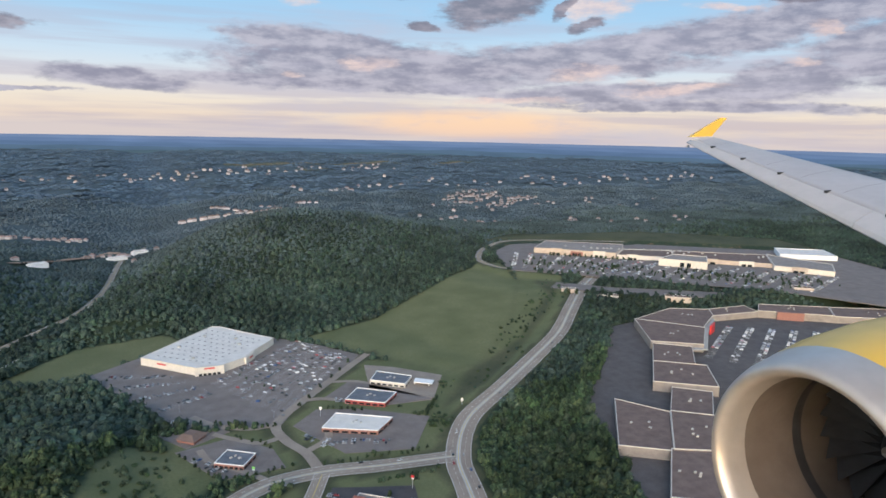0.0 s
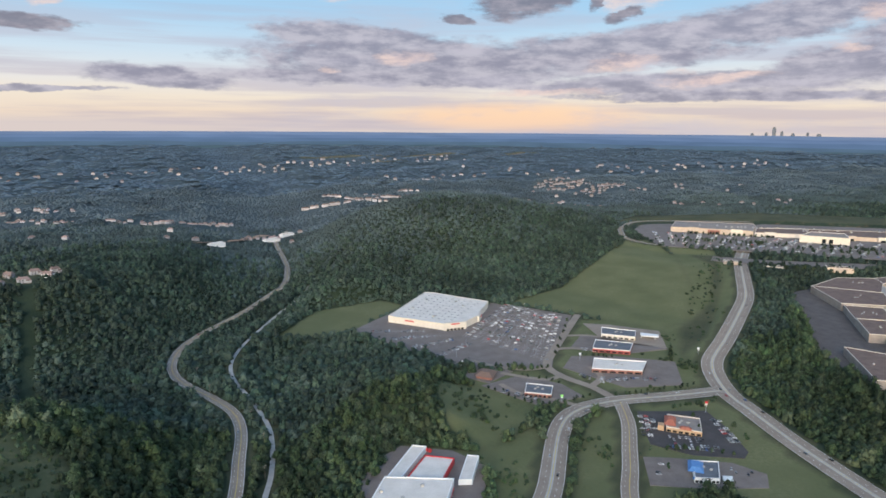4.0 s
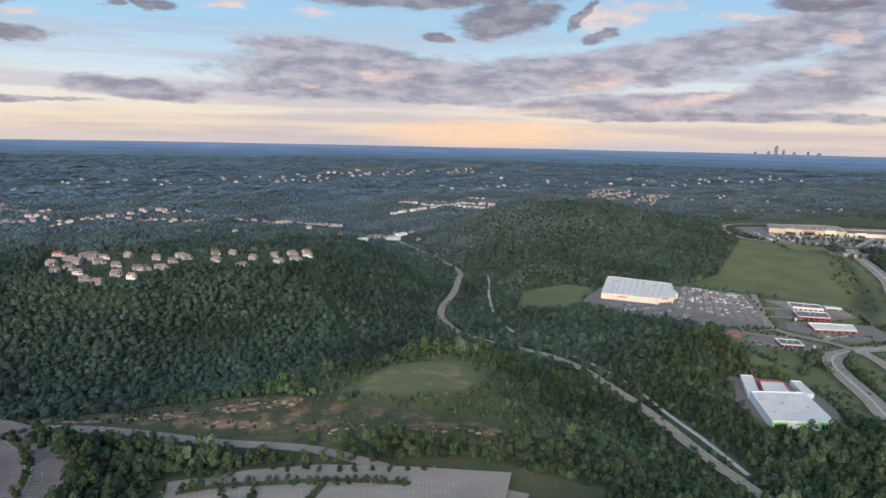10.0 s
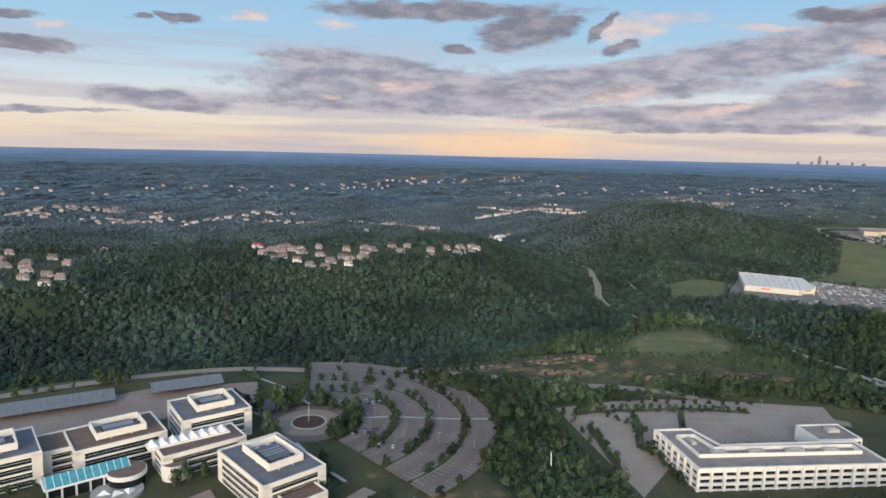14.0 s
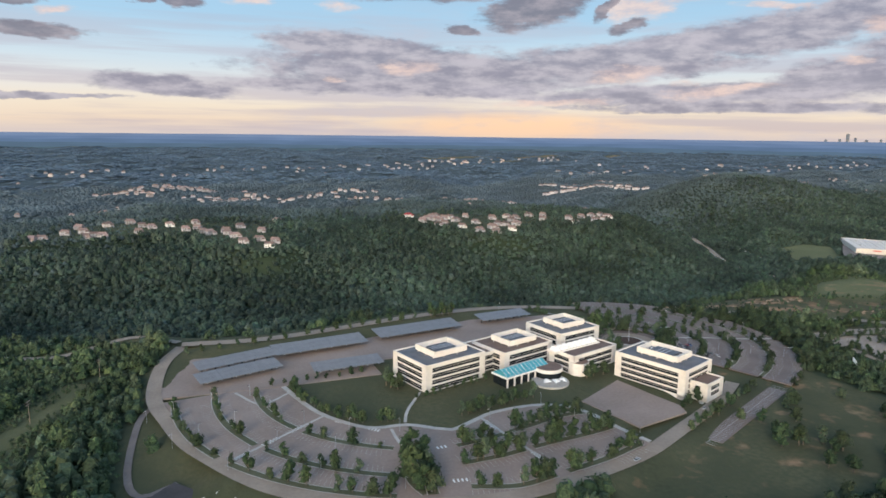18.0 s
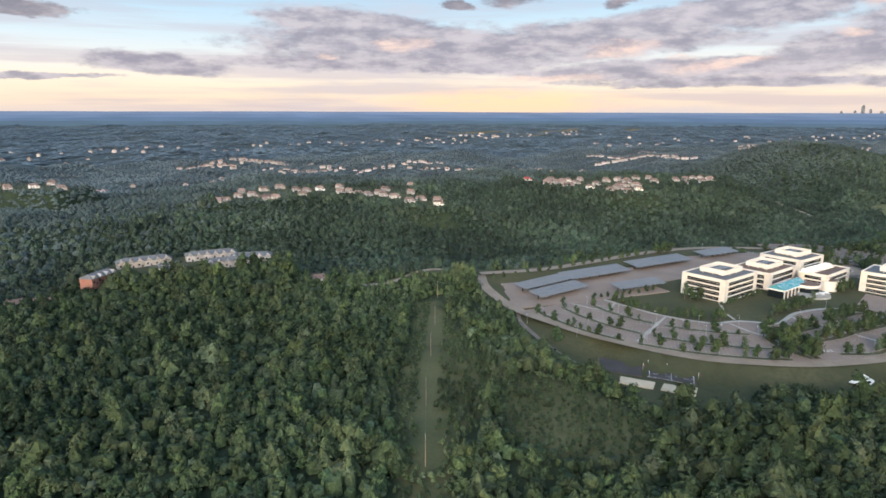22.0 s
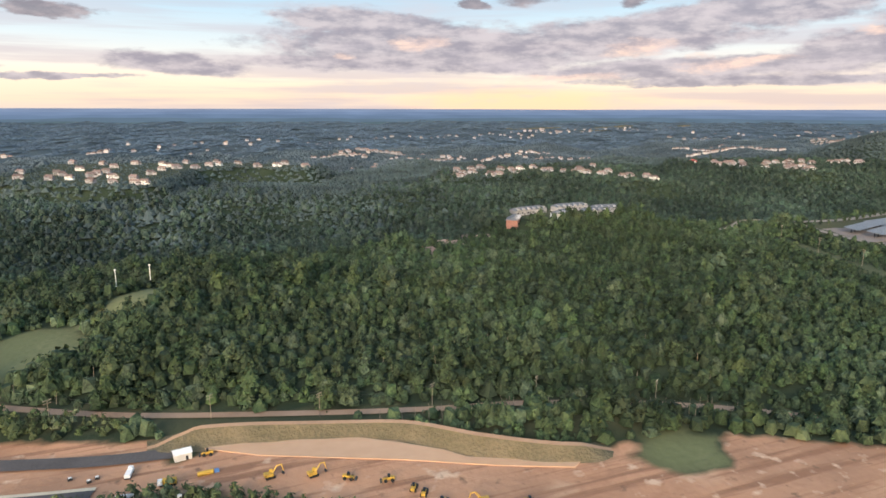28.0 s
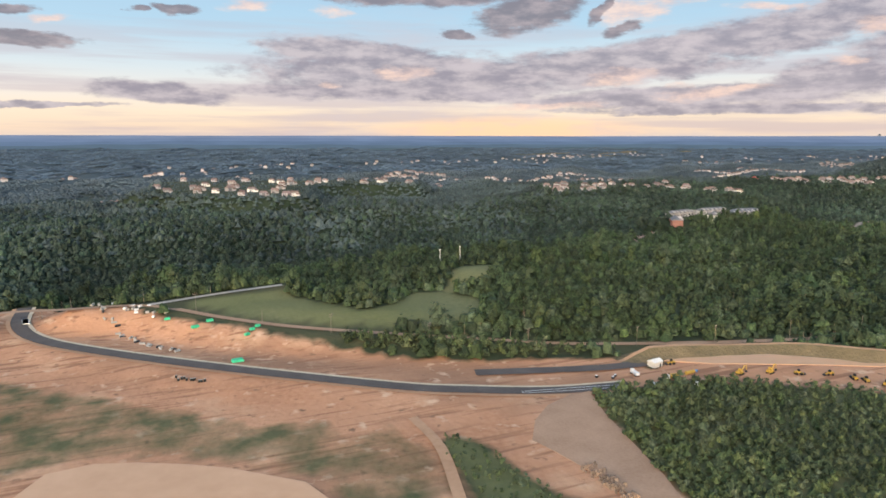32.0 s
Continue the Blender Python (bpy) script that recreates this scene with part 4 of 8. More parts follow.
def band(name, inner, outer, material, label, category, thick=0.4):
    """A flat band between two lines."""
    b = Build()
    n = min(len(inner), len(outer))
    for k in range(n - 1):
        b.prism([outer[k][:2], outer[k + 1][:2], inner[k + 1][:2], inner[k][:2]], inner[k][2] - thick, inner[k][2])
    return single(name, b, material, label, category, "structure")


CX, CY = 5.0, 252.0
# the front car park: one asphalt field with curved planted islands, a walk round the lawn and straight rows beside


def swept(r0, k, a0, a1, step=2.0):
    """Points on a slowly widening arc round the lawn: radius r0 at 188 degrees, k metres more each degree."""
    n = int((a1 - a0) / step)
    return [(CX + (r0 + k * (a - 188)) * math.cos(radians(a)), CY + (r0 + k * (a - 188)) * math.sin(radians(a))) for a in [a0 + (a1 - a0) * q / n for q in range(n + 1)]]


GATE_EDGE = [(58, 155), (41, 150), (23, 147.5), (6, 146.5), (-9, 149), (-26, 154.5), (-45, 166), (-55, 174), (-61.5, 184), (-69, 196), (-76, 210), (-81, 227), (-85, 246)]
LAWN_WALK = [(-42, 246), (-39, 233), (-34, 217), (-26, 204.5), (-19, 198.5), (-8, 197), (0, 191), (5, 188), (14, 191.5), (24, 195.5), (40, 196), (51, 191.5), (56.5, 182), (58.5, 170), (62, 157)]
front_lot = slab("front_car_park", [p[:2] for p in curve_points([(x, y, 0) for x, y in LAWN_WALK], 5.0)] + GATE_EDGE + [(-66, 248)], -10.7, M["stall"], "wide empty office car park of mauve asphalt with planted islands", "car park")
ISLANDS = [swept(58.0, 0.235, 191, 222), swept(58.0, 0.235, 225.5, 252), swept(73.3, 0.255, 187, 219.5), swept(73.3, 0.255, 223, 252), swept(87.2, 0.21, 187, 217), swept(87.2, 0.21, 220.5, 252.5),
           [(2, 177), (14, 178), (19.5, 179)], [(23, 180), (29, 181), (45, 184.5), (55, 184)], [(-1, 166), (12, 166), (21, 167)], [(24.5, 167.5), (30, 168), (45, 169), (57, 170.5)], [(-4, 153), (9, 148.6), (22, 150)], [(26.5, 150.6), (41, 152.6), (58, 157)],
           [(-13.5, 178), (-17.5, 169), (-18.5, 161), (-17, 154)], [(-10.5, 177), (-12.5, 168), (-14, 160), (-15.5, 153)]]
for k, line in enumerate(ISLANDS):
    wide = 2.5 if k < 6 else 3.4 if k > 11 else 2.6
    fine = curve_points([(x, y, -10.7) for x, y in line], 3.0)
    isle = single("planted_island", ribbon(fine, wide, 0.16), M["grass"], "grassy kerbed island between car park rows", "verge", "structure")
    for off in (-wide / 2, wide / 2):
        part("kerb", ribbon(fine, 0.3, 0.20, off), M["concrete"], isle)
bays_b = Build()
for r0, k, a0, a1 in ((58.0, 0.235, 193, 250), (73.3, 0.255, 190, 250), (87.2, 0.21, 190, 250)):
    for side in (-3.4, 3.4):
        if side > 0 and r0 > 80:
            continue
        a = a0
        while a < a1:
            r = r0 + k * (a - 188) + side
            bays_b.box(CX + r * math.cos(radians(a)), CY + r * math.sin(radians(a)), -10.7, 3.6, 0.09, 0.02, a)
            a += 88.0 / r
for line in ISLANDS[6:12]:
    for (xa, ya), (xb, yb) in zip(line[:-1], line[1:]):
        n, turn = int(math.hypot(xb - xa, yb - ya) / 1.5), math.degrees(math.atan2(yb - ya, xb - xa))
        for q in range(n):
            x, y = along((xa, ya), (xb, yb), q / n)
            for side in (-3.4, 3.4):
                bays_b.box(x - side * math.sin(radians(turn)), y + side * math.cos(radians(turn)), -10.7, 0.09, 3.6, 0.02, turn)
part("bay_lines", bays_b, M["line_faded"], front_lot)
single("lawn_walk", ribbon(curve_points([(x, y, -10.7) for x, y in LAWN_WALK], 3.0), 2.0, 0.17), M["concrete"], "pale concrete walk curving round a lawn", "path", "structure")
for line in ([(-33, 214), (-65, 193)], [(18, 194), (20, 180), (22, 168), (24.5, 153)], [(-14, 196), (-14.5, 186), (-13, 178)], [(-40, 240), (-52, 232), (-60, 246)], [(-8, 199), (-4, 208), (6, 222)]):
    single("cross_walk", ribbon(curve_points([(x, y, -10.7) for x, y in line], 3.0), 1.1, 0.10), M["concrete"], "narrow pale walk across a car park", "path", "structure")
south = slab("south_car_park", [(84, 157), (87, 151), (146, 176), (143, 182)], -12.7, M["stall_dark"], "straight row of an office car park beside dry grass", "car park")
bays(None, [((82, 153), (147, 180))], -12.68, south)
slab("loading_court", [(60, 193), (66, 167), (90, 171), (92, 177), (89, 190), (86, 206)], -10.68, M["stall"], "asphalt court beside an office block", "car park")
slab("carport_yard", [(-86, 305), (-86, 250), (-45, 247), (-2, 246), (-2, 262), (60, 268), (110, 275), (112, 300), (40, 310), (-30, 301)], -10.75, M["stall"], "asphalt yard under solar carports", "car park")
# car park east of the campus: curved rows about a roundabout
EX, EY = 126.0, 250.0
for ri, ro in ((21, 34), (36, 48.2), (50, 62.2), (64, 75.5)):
    east = band("east_car_park", arc(EX, EY, ri, ri, -70, 78, -12.15), arc(EX, EY, ro, ro, -70, 78, -12.15), M["stall_dark"], "curved row of an office car park between hedges", "car park")
    bb = Build()
    for q in (ri + 2.2, ro - 2.2):
        for a in range(-68, 77, 2):
            bb.box(EX + q * math.cos(radians(a)), EY + q * math.sin(radians(a)), -12.15, 4.0, 0.1, 0.02, a)
    part("bay_lines", bb, M["line_faded"], east)
for r in (35.0, 49.1, 63.1):
    isle = single("planted_island", ribbon(arc(EX, EY, r, r, -69, 77, -12.15, 3.0), 2.0, 0.08), M["grass"], "grassy kerbed island between car park rows", "verge", "structure")
    for off in (-1.0, 1.0):
        part("kerb", ribbon(arc(EX, EY, r, r, -69, 77, -12.15, 3.0), 0.25, 0.12, off), M["concrete"], isle)
band("roundabout_apron", arc(EX, EY, 13, 13, 0, 360, -12.2, 10), arc(EX, EY, 17.5, 17.5, 0, 360, -12.2, 10), M["stall_dark"], "asphalt lane round a roundabout", "road")
band("court_lane", arc(EX, EY, 21, 21, 78, 168, -12.2, 6), arc(EX, EY, 33, 33, 78, 168, -12.2, 6), M["stall_dark"], "asphalt lane behind office blocks", "car park")
for line in ([(112, 246), (100, 262), (94, 276)], [(118, 233), (122, 214), (128, 198)], [(139, 248), (158, 244), (180, 234), (202, 226)], [(130, 268), (124, 290), (112, 312)]):
    single("cross_walk", ribbon(curve_points([(x, y, -12.15) for x, y in line], 3.0), 1.3, 0.10), M["concrete"], "narrow pale walk across a car park", "path", "structure")
band("roundabout_lane", arc(EX, EY, 7, 7, 0, 360, -12.1, 12), arc(EX, EY, 13, 13, 0, 360, -12.1, 12), M["road"], "paved ring round a planted island", "road")
band("roundabout_kerb", arc(EX, EY, 6.4, 6.4, 0, 360, -11.9, 12), arc(EX, EY, 7.2, 7.2, 0, 360, -11.9, 12), M["concrete"], "pale kerb ring of a roundabout", "kerb")
single("roundabout_bed", Build().prism([p[:2] for p in arc(EX, EY, 6.4, 6.4, 0, 348, 0, 12)], -12.6, -12.0), M["mulch"], "mulched planting bed in a roundabout", "flower bed")
# crossings and stripes
b = Build()
for (xa, ya), (xb, yb) in (((-65, 193), (-60, 196.3)), ((-56, 199), (-50, 203)), ((-46, 205.5), (-41, 209)), ((-30, 209), (-18, 196)), ((20, 177), (21.6, 169)), ((22.5, 165), (24, 156)), ((18.4, 191), (19.5, 183)), ((-19, 158), (-24, 157)), ((-8, 158), (-3, 157)), ((-5, 178), (-1, 178)), ((104, 178), (112, 190)), ((138, 232), (196, 214)), ((112, 262), (98, 272))):
    n = int(math.hypot(xb - xa, yb - ya) / 1.1)
    turn = math.degrees(math.atan2(yb - ya, xb - xa))
    for k in range(n):
        x, y = along((xa, ya), (xb, yb), (k + 0.5) / n)
        b.box(x, y, land_at(x, y) + 0.3, 0.5, 1.6, 0.06, turn)
single("crosswalk_stripes", b, M["line"], "white stripes of crosswalks over car park lanes", "crosswalk", "structure")
# sports ground
slab("asphalt_court", [(-90, 186), (-82, 194), (-72, 182), (-79, 173)], -15.1, M["asphalt_new"], "plain dark asphalt court", "court")
court = slab("basketball_court", [(-77.5, 172), (-70, 180.5), (-59, 168), (-66, 160)], -15.08, M["asphalt_new"], "dark basketball court with white lines", "court")
b = Build()
for off in (-7.6, 0.0, 7.6):
    b.box(-68.2 + off * 0.66, 170.2 - off * 0.75, -15.07, 0.14, 11, 0.02, 49 - 90 + 0)
for off in (-5.4, 5.4):
    b.box(-68.2 + off * 0.75, 170.2 + off * 0.66, -15.07, 15.2, 0.14, 0.02, -48.5)
for cx, cy in ((-68.2, 170.2), (-72, 174.5), (-64.4, 165.9)):
    for k in range(20):
        a = k * 18
        b.box(cx + 2.1 * math.cos(radians(a)), cy + 2.1 * math.sin(radians(a)), -15.07, 0.7, 0.12, 0.02, a + 90)
part("court_lines", b, M["line"], court)
for poly in ([(-90, 172), (-86, 176), (-78, 167), (-82.5, 163)], [(-80.5, 161.5), (-76, 165), (-68, 157.5), (-73, 153)]):
    slab("sand_court", poly, -15.05, M["sand"], "pale sand volleyball court in grass", "court")
single("white_kerb_loop", ribbon(curve_points([(-509, 142.2, -15.2), (-495, 139.4, -15.2), (-482, 136.2, -15.2), (-480.6, 135.2, -15.2), (-482, 134.6, -15.2), (-495, 137.6, -15.2), (-508, 140.8, -15.2), (-509.4, 141.5, -15.2), (-509, 142.2, -15.2)], 1.5), 0.22, 0.1), M["line"], "white edging laid in a long loop on earth", "kerb", "structure")
# ponds on the building site
for poly, z in (([(-454, 148), (-449, 149), (-436, 146), (-421, 142), (-409, 133.5), (-401, 127), (-397, 122), (-385, 116), (-373, 111), (-376, 109), (-392, 116), (-411, 126), (-420, 130), (-433, 136), (-442, 140)], -15.3),
                ([(-624, 141), (-615, 142), (-606, 139), (-596, 134), (-588, 129), (-581, 123), (-574, 117), (-571, 109), (-582, 98), (-612, 100), (-634, 122)], -15.2)):
    slab("muddy_pond", poly, z, M["mud"], "shallow pond of brown muddy water on a building site", "pond", "structure", 0.3)
gravel = slab("gravel_path", [(-521, 116), (-515, 125), (-507, 132), (-497, 136), (-491, 136), (-496, 122), (-500, 106), (-504, 90), (-507, 82), (-514, 82), (-517, 98), (-519, 108)], -15.38, M["gravel"], "wide grey compacted gravel path across bare earth", "path")
single("haul_track", ribbon(curve_points([(-543, 138, -15.45), (-542.5, 121, -15.45), (-547, 100, -15.45), (-552, 80, -15.45)], 3.0), 2.6, 0.3), M["dirt"], "worn vehicle track through grass on a building site", "track", "structure")
# grassed earth berm between the road and the site, with a worn crest
CREST = curve_points([(-467, 154, 0), (-458, 154, 0), (-442, 151, 0), (-420, 145, 0), (-406, 138.5, 0), (-392, 125.5, 0), (-375, 115.5, 0), (-361, 112.5, 0)], 2.0)
M["berm_grass"] = mat("rough_bank_grass", (0.105, 0.088, 0.048), (0.20, 0.150, 0.088), 0.12, 0.95, bump=0.4, fine=9)
slope_b, crest_b = Build(), Build()
rows_ = []
for k, p in enumerate(CREST):
    q, r = CREST[max(k - 1, 0)], CREST[min(k + 1, len(CREST) - 1)]
    d = Vector((r[0] - q[0], r[1] - q[1])).normalized()
    side = Vector((-d.y, d.x))
    h = 3.1 * float(step01(min(k, len(CREST) - 1 - k) / 6)) * (1 + 0.14 * math.sin(k * 0.21)) + 0.15
    rows_.append([(p[0] + side.x * o_ * w_, p[1] + side.y * o_ * w_, -15.9 + h * u) for o_, u, w_ in ((-5.6, 0.0, 1), (-4.6, 0.16, 1 + 0.05 * math.sin(k)), (-3.0, 0.52, 1 + 0.08 * math.sin(k * 1.7)), (-0.9, 0.97, 1), (0.7, 1.0, 1), (2.4, 0.7, 1), (5.0, 0.0, 1))])
for a, c in zip(rows_[:-1], rows_[1:]):
    for i_ in range(6):
        (crest_b if i_ == 3 else slope_b).add([a[i_], c[i_], c[i_ + 1], a[i_ + 1]], [(0, 1, 2, 3)])
berm = single("earth_berm", slope_b, M["berm_grass"], "long earth berm with rough olive grass beside a site", "berm", "structure", "", True)
part("worn_crest", crest_b, M["dirt"], berm, "bare earth track along the crest")
for off in (-3.3, 3.2):
    single("road_shoulder", ribbon(curve_points(ROADS["new_road"][0], 3.0), 1.3, 0.27, off), M["sand"] if off > 0 else M["dirt"], "pale bare shoulder beside new asphalt", "verge", "structure")
g = np.random.default_rng(31)
heap = Build()
for k in range(120):
    t, w = g.uniform(0, 1), g.uniform(0, 1)
    x, y = -519 + 2 * t + (5 - 2 * t) * w, 101 - 15 * t
    r = g.uniform(0.25, 0.75)
    heap.box(x, y, -15.6, r * 1.4, r, 0.35 + r * 0.8, g.uniform(0, 180), 0.55)
single("rubble_heap", heap, M["rock"], "long heap of pale broken rocks beside a gravel path", "rocks", "stuff")


HOUSE_GLADES = []


# ---- buildings ----
def inset(poly, d):
    """A polygon moved inwards by d metres."""
    n = len(poly)
    if sum(poly[i][0] * poly[(i + 1) % n][1] - poly[(i + 1) % n][0] * poly[i][1] for i in range(n)) < 0:
        poly = poly[::-1]
    out = []
    for i in range(n):
        a, p, c = Vector(poly[i - 1]), Vector(poly[i]), Vector(poly[(i + 1) % n])
        e, f = (p - a).normalized(), (c - p).normalized()
        ne, nf = Vector((-e.y, e.x)), Vector((-f.y, f.x))
        m = (ne + nf)
        m = m / max(m.length_squared / 2, 0.2)
        out.append(tuple(p + m * d))
    return out


def ring(outer, inner, z0, z1):
    """An upright-sided frame between an outline and its inset."""
    n = len(inner)
    if sum(outer[i][0] * outer[(i + 1) % n][1] - outer[(i + 1) % n][0] * outer[i][1] for i in range(n)) < 0:
        outer = outer[::-1]
    b = Build()
    for i in range(n):
        j = (i + 1) % n
        b.add([(*outer[i], z0), (*outer[j], z0), (*inner[j], z0), (*inner[i], z0), (*outer[i], z1), (*outer[j], z1), (*inner[j], z1), (*inner[i], z1)],
              [(0, 1, 5, 4), (4, 5, 6, 7), (2, 3, 7, 6), (3, 2, 1, 0)])
    return b


def hall(parent, poly, z0, z1, wall, roof, edge=0.5, lip=0.5, rim_mat=None):
    """A flat-roofed block: walls, a roof sunk behind a parapet."""
    part("wall", Build().prism(poly, z0, z1 - lip), wall, parent)
    inner = inset(poly, edge)
    part("parapet", ring(poly, inner, z1 - lip, z1), rim_mat or wall, parent)
    part("roof", Build().prism(inset(poly, edge + 0.01), z1 - lip, z1 - lip + 0.06), roof, parent)


def roof_unit(parent, x, y, z, w=1.4, d=1.1, h=0.8, turn=0.0):
    u = part("roof_unit", Build().box(x, y, z, w, d, h, turn).box(x, y, z + h, w * 0.5, d * 0.5, h * 0.25, turn), M["concrete"], parent)
    return u


def box_poly(cx, cy, w, d, turn=0.0):
    c, s = math.cos(radians(turn)), math.sin(radians(turn))
    return [(cx + x * c - y * s, cy + x * s + y * c) for x, y in ((-w / 2, -d / 2), (w / 2, -d / 2), (w / 2, d / 2), (-w / 2, d / 2))]


def openings(parent, name, a, b, z0, z1, n, fill, material, out=0.08):
    """n panels along a wall from a to b, each its own mesh, standing a little proud; the wall's outside is on the right."""
    dx, dy = b[0] - a[0], b[1] - a[1]
    length = math.hypot(dx, dy)
    turn = math.degrees(math.atan2(dy, dx))
    nx_, ny_ = dy / length, -dx / length
    for k in range(n):
        x, y = along(a, b, (k + 0.5) / n)
        part(name, Build().box(x + nx_ * out * 0.5, y + ny_ * out * 0.5, z0, length / n * fill, out + 0.1, z1 - z0, turn), material, parent)


# the big store
store = thing("big_store", 0, 0, 0, 0, "big pale store with a wide white roof beside its car park", "store")
SP = [(621, 485), (655, 448), (672, 447), (690, 459), (697, 470), (712, 488), (717, 495), (700, 517), (683, 541), (676, 545)]
hall(store, SP, -38, -32.2, M["cream"], M["roof_white"], 0.5, 0.5)
part("entrance_front", Build().prism([(654, 446.4), (673, 445.2), (674, 448), (656, 450)], -38, -31.6), M["cream"], store, "raised cream entrance front")
part("side_front", Build().prism([(690, 457.4), (698, 468.6), (696, 470), (688, 459)], -38, -32.6), M["cream"], store)
for sx, sy, sz, sw, st_ in ((634, 470.2, -34.6, 8, -47), (663.5, 445.6, -33.2, 7, -4), (694.5, 462.6, -34.6, 5, 56)):
    part("sign_bar", Build().box(sx, sy, sz, sw, 0.4, 0.9, st_), M["red"], store, "red sign bar")
openings(store, "door", (656, 446.2), (671, 445.2), -38, -36.2, 5, 0.7, M["glass"])
for k in range(9):
    for j in range(9):
        p = along(along((628, 484), (676, 538), (k + 0.5) / 9), along((664, 452), (710, 494), (k + 0.5) / 9), (j + 0.5) / 9)
        part("skylight", Build().box(p[0], p[1], -32.64, 1.7, 0.9, 0.22, -47), M["roof_tan"], store)
for x, y in ((668, 520), (690, 505), (655, 470), (690, 490), (648, 500)):
    roof_unit(store, x, y, -32.64, 2.4, 1.6, 1.0, -47)


def diner(name, poly, h, wall, roof, label, trim=None, z=-38.0):
    o = thing(name, 0, 0, 0, 0, label, "restaurant")
    hall(o, poly, z, z + h, wall, roof, 0.35, 0.5, trim)
    a, c = poly[0], poly[1]
    openings(o, "window", a, c, z + 0.5, z + 1.6, 6, 0.7, M["glass"])
    openings(o, "window", poly[1], poly[2], z + 0.5, z + 1.6, 3, 0.7, M["glass"])
    mx, my = sum(p[0] for p in poly) / len(poly), sum(p[1] for p in poly) / len(poly)
    for dx, dy in ((-2, 1), (2, -1), (0.5, 2.2)):
        roof_unit(o, mx + dx, my + dy, z + h - 0.45, 1.3, 1.0, 0.6, 20)
    return o


bank = diner("blue_roof_bank", [(760, 388), (779, 372), (789, 384), (770, 402)], 3.4, M["cream"], M["roof_grey"], "cream bank with white roof band and blue canopy", M["white"])
part("canopy", Build().prism([(786, 374), (796, 366), (800, 371), (790, 380)], -35.6, -35.0), M["white"], bank)
for x, y in ((787.5, 375.5), (795, 369)):
    part("canopy_post", Build().tube((x, y, -38), (x, y, -35.6), 0.25), M["white"], bank)
M["red_wall"] = mat("weathered_red_wall", (0.26, 0.055, 0.05), (0.34, 0.085, 0.075), 0.8, 0.7, bump=0.05)
diner("red_restaurant", [(735, 364), (756, 349), (769, 362), (748, 379)], 3.2, M["red_wall"], M["roof_grey"], "restaurant with weathered red walls and dark roof", M["white"])
diner("brick_restaurant", [(711, 331), (739, 315), (753, 328), (724, 347)], 3.2, M["brick"], M["roof_white"], "brick restaurant with a flat white roof", M["white"])
diner("small_cafe", [(634, 372), (640, 366), (644, 371), (638, 377)], 2.6, M["white"], M["roof_white"], "small white cafe at the edge of a car park", M["white"])
hut = thing("brown_roof_restaurant", 0, 0, 0, 0, "low brick restaurant with a brown hipped roof", "restaurant")
part("wall", Build().prism([(636, 350), (644, 343), (651, 352), (643, 359)], -38, -36), M["brick"], hut)
part("roof", Build().box(643.5, 351, -36, 12.5, 13, 2.2, -42, 0.45), M["roof_brown"], hut)
diner("corner_restaurant", [(651, 314), (664, 305), (672, 316), (659, 326)], 3.0, M["brick"], M["roof_grey"], "brick restaurant with white parapets", M["white"])
M["roof_tile"] = mat("orange_roof_tiles", (0.30, 0.095, 0.06), (0.40, 0.15, 0.10), 0.7, 0.75, bump=0.12)
M["ochre"] = mat("ochre_render", (0.40, 0.26, 0.15), (0.48, 0.33, 0.20), 0.6, 0.85, bump=0.04)
grill = diner("tan_restaurant", [(698, 246), (711, 234), (722, 247), (709, 258)], 3.2, M["ochre"], M["roof_tan"], "ochre restaurant with orange tiled roofs on a dark car park", M["cream"])
part("tile_roof", Build().box(704.5, 250.5, -34.9, 12.0, 6.0, 1.9, 49, 0.45), M["roof_tile"], grill)
part("tile_roof", Build().box(706.0, 240.5, -35.2, 6.5, 3.4, 1.2, -43, 0.5), M["roof_tile"], grill)
part("porch", Build().box(697.6, 249.6, -38.0, 4.0, 3.2, 3.0, 49), M["ochre"], grill)
pancake = diner("blue_roof_restaurant", [(675, 201), (685, 196), (696, 208), (685, 214)], 3.0, M["white"], M["roof_grey"], "white restaurant with a blue roof over its front", M["white"])
part("blue_roof", Build().box(682.5, 208.5, -35.2, 11.0, 7.0, 1.5, 48, 0.55), M["blue"], pancake)
part("awning", Build().box(677.5, 201.2, -36.4, 5.5, 1.2, 0.8, -27, 0.7), M["blue"], pancake)
part("yard_wall", Build().prism([(687, 196), (691, 194), (694, 197.5), (690, 199.5)], -38.0, -36.6), M["white"], pancake)

# storage building
st = thing("storage_building", 0, 0, 0, 0, "white storage building with lime green front and red doors", "warehouse")
hall(st, [(519, 215), (549, 202), (571, 236), (543, 249)], -37, -31.5, M["white"], M["roof_white"])
hall(st, [(543, 250), (549, 247), (572, 272), (566, 276)], -37, -34, M["white"], M["roof_white"])
hall(st, [(574, 238), (580, 236), (592, 254), (587, 257)], -37, -34, M["white"], M["roof_white"])
hall(st, [(553, 248), (568, 241), (580, 256), (568, 264)], -37, -33.8, M["red"], M["roof_white"])
for a, c in (((518.8, 214.6), (526.5, 211.3)), ((541.5, 204.8), (549.2, 201.5))):
    part("green_panel", Build().prism([a, c, (c[0] + 0.3, c[1] + 0.7), (a[0] + 0.3, a[1] + 0.7)], -36.9, -32.2), M["green"], st, "lime green wall panel")
openings(st, "window", (519.5, 214.2), (525.6, 211.5), -36.4, -33.0, 4, 0.6, M["glass"], 0.5)
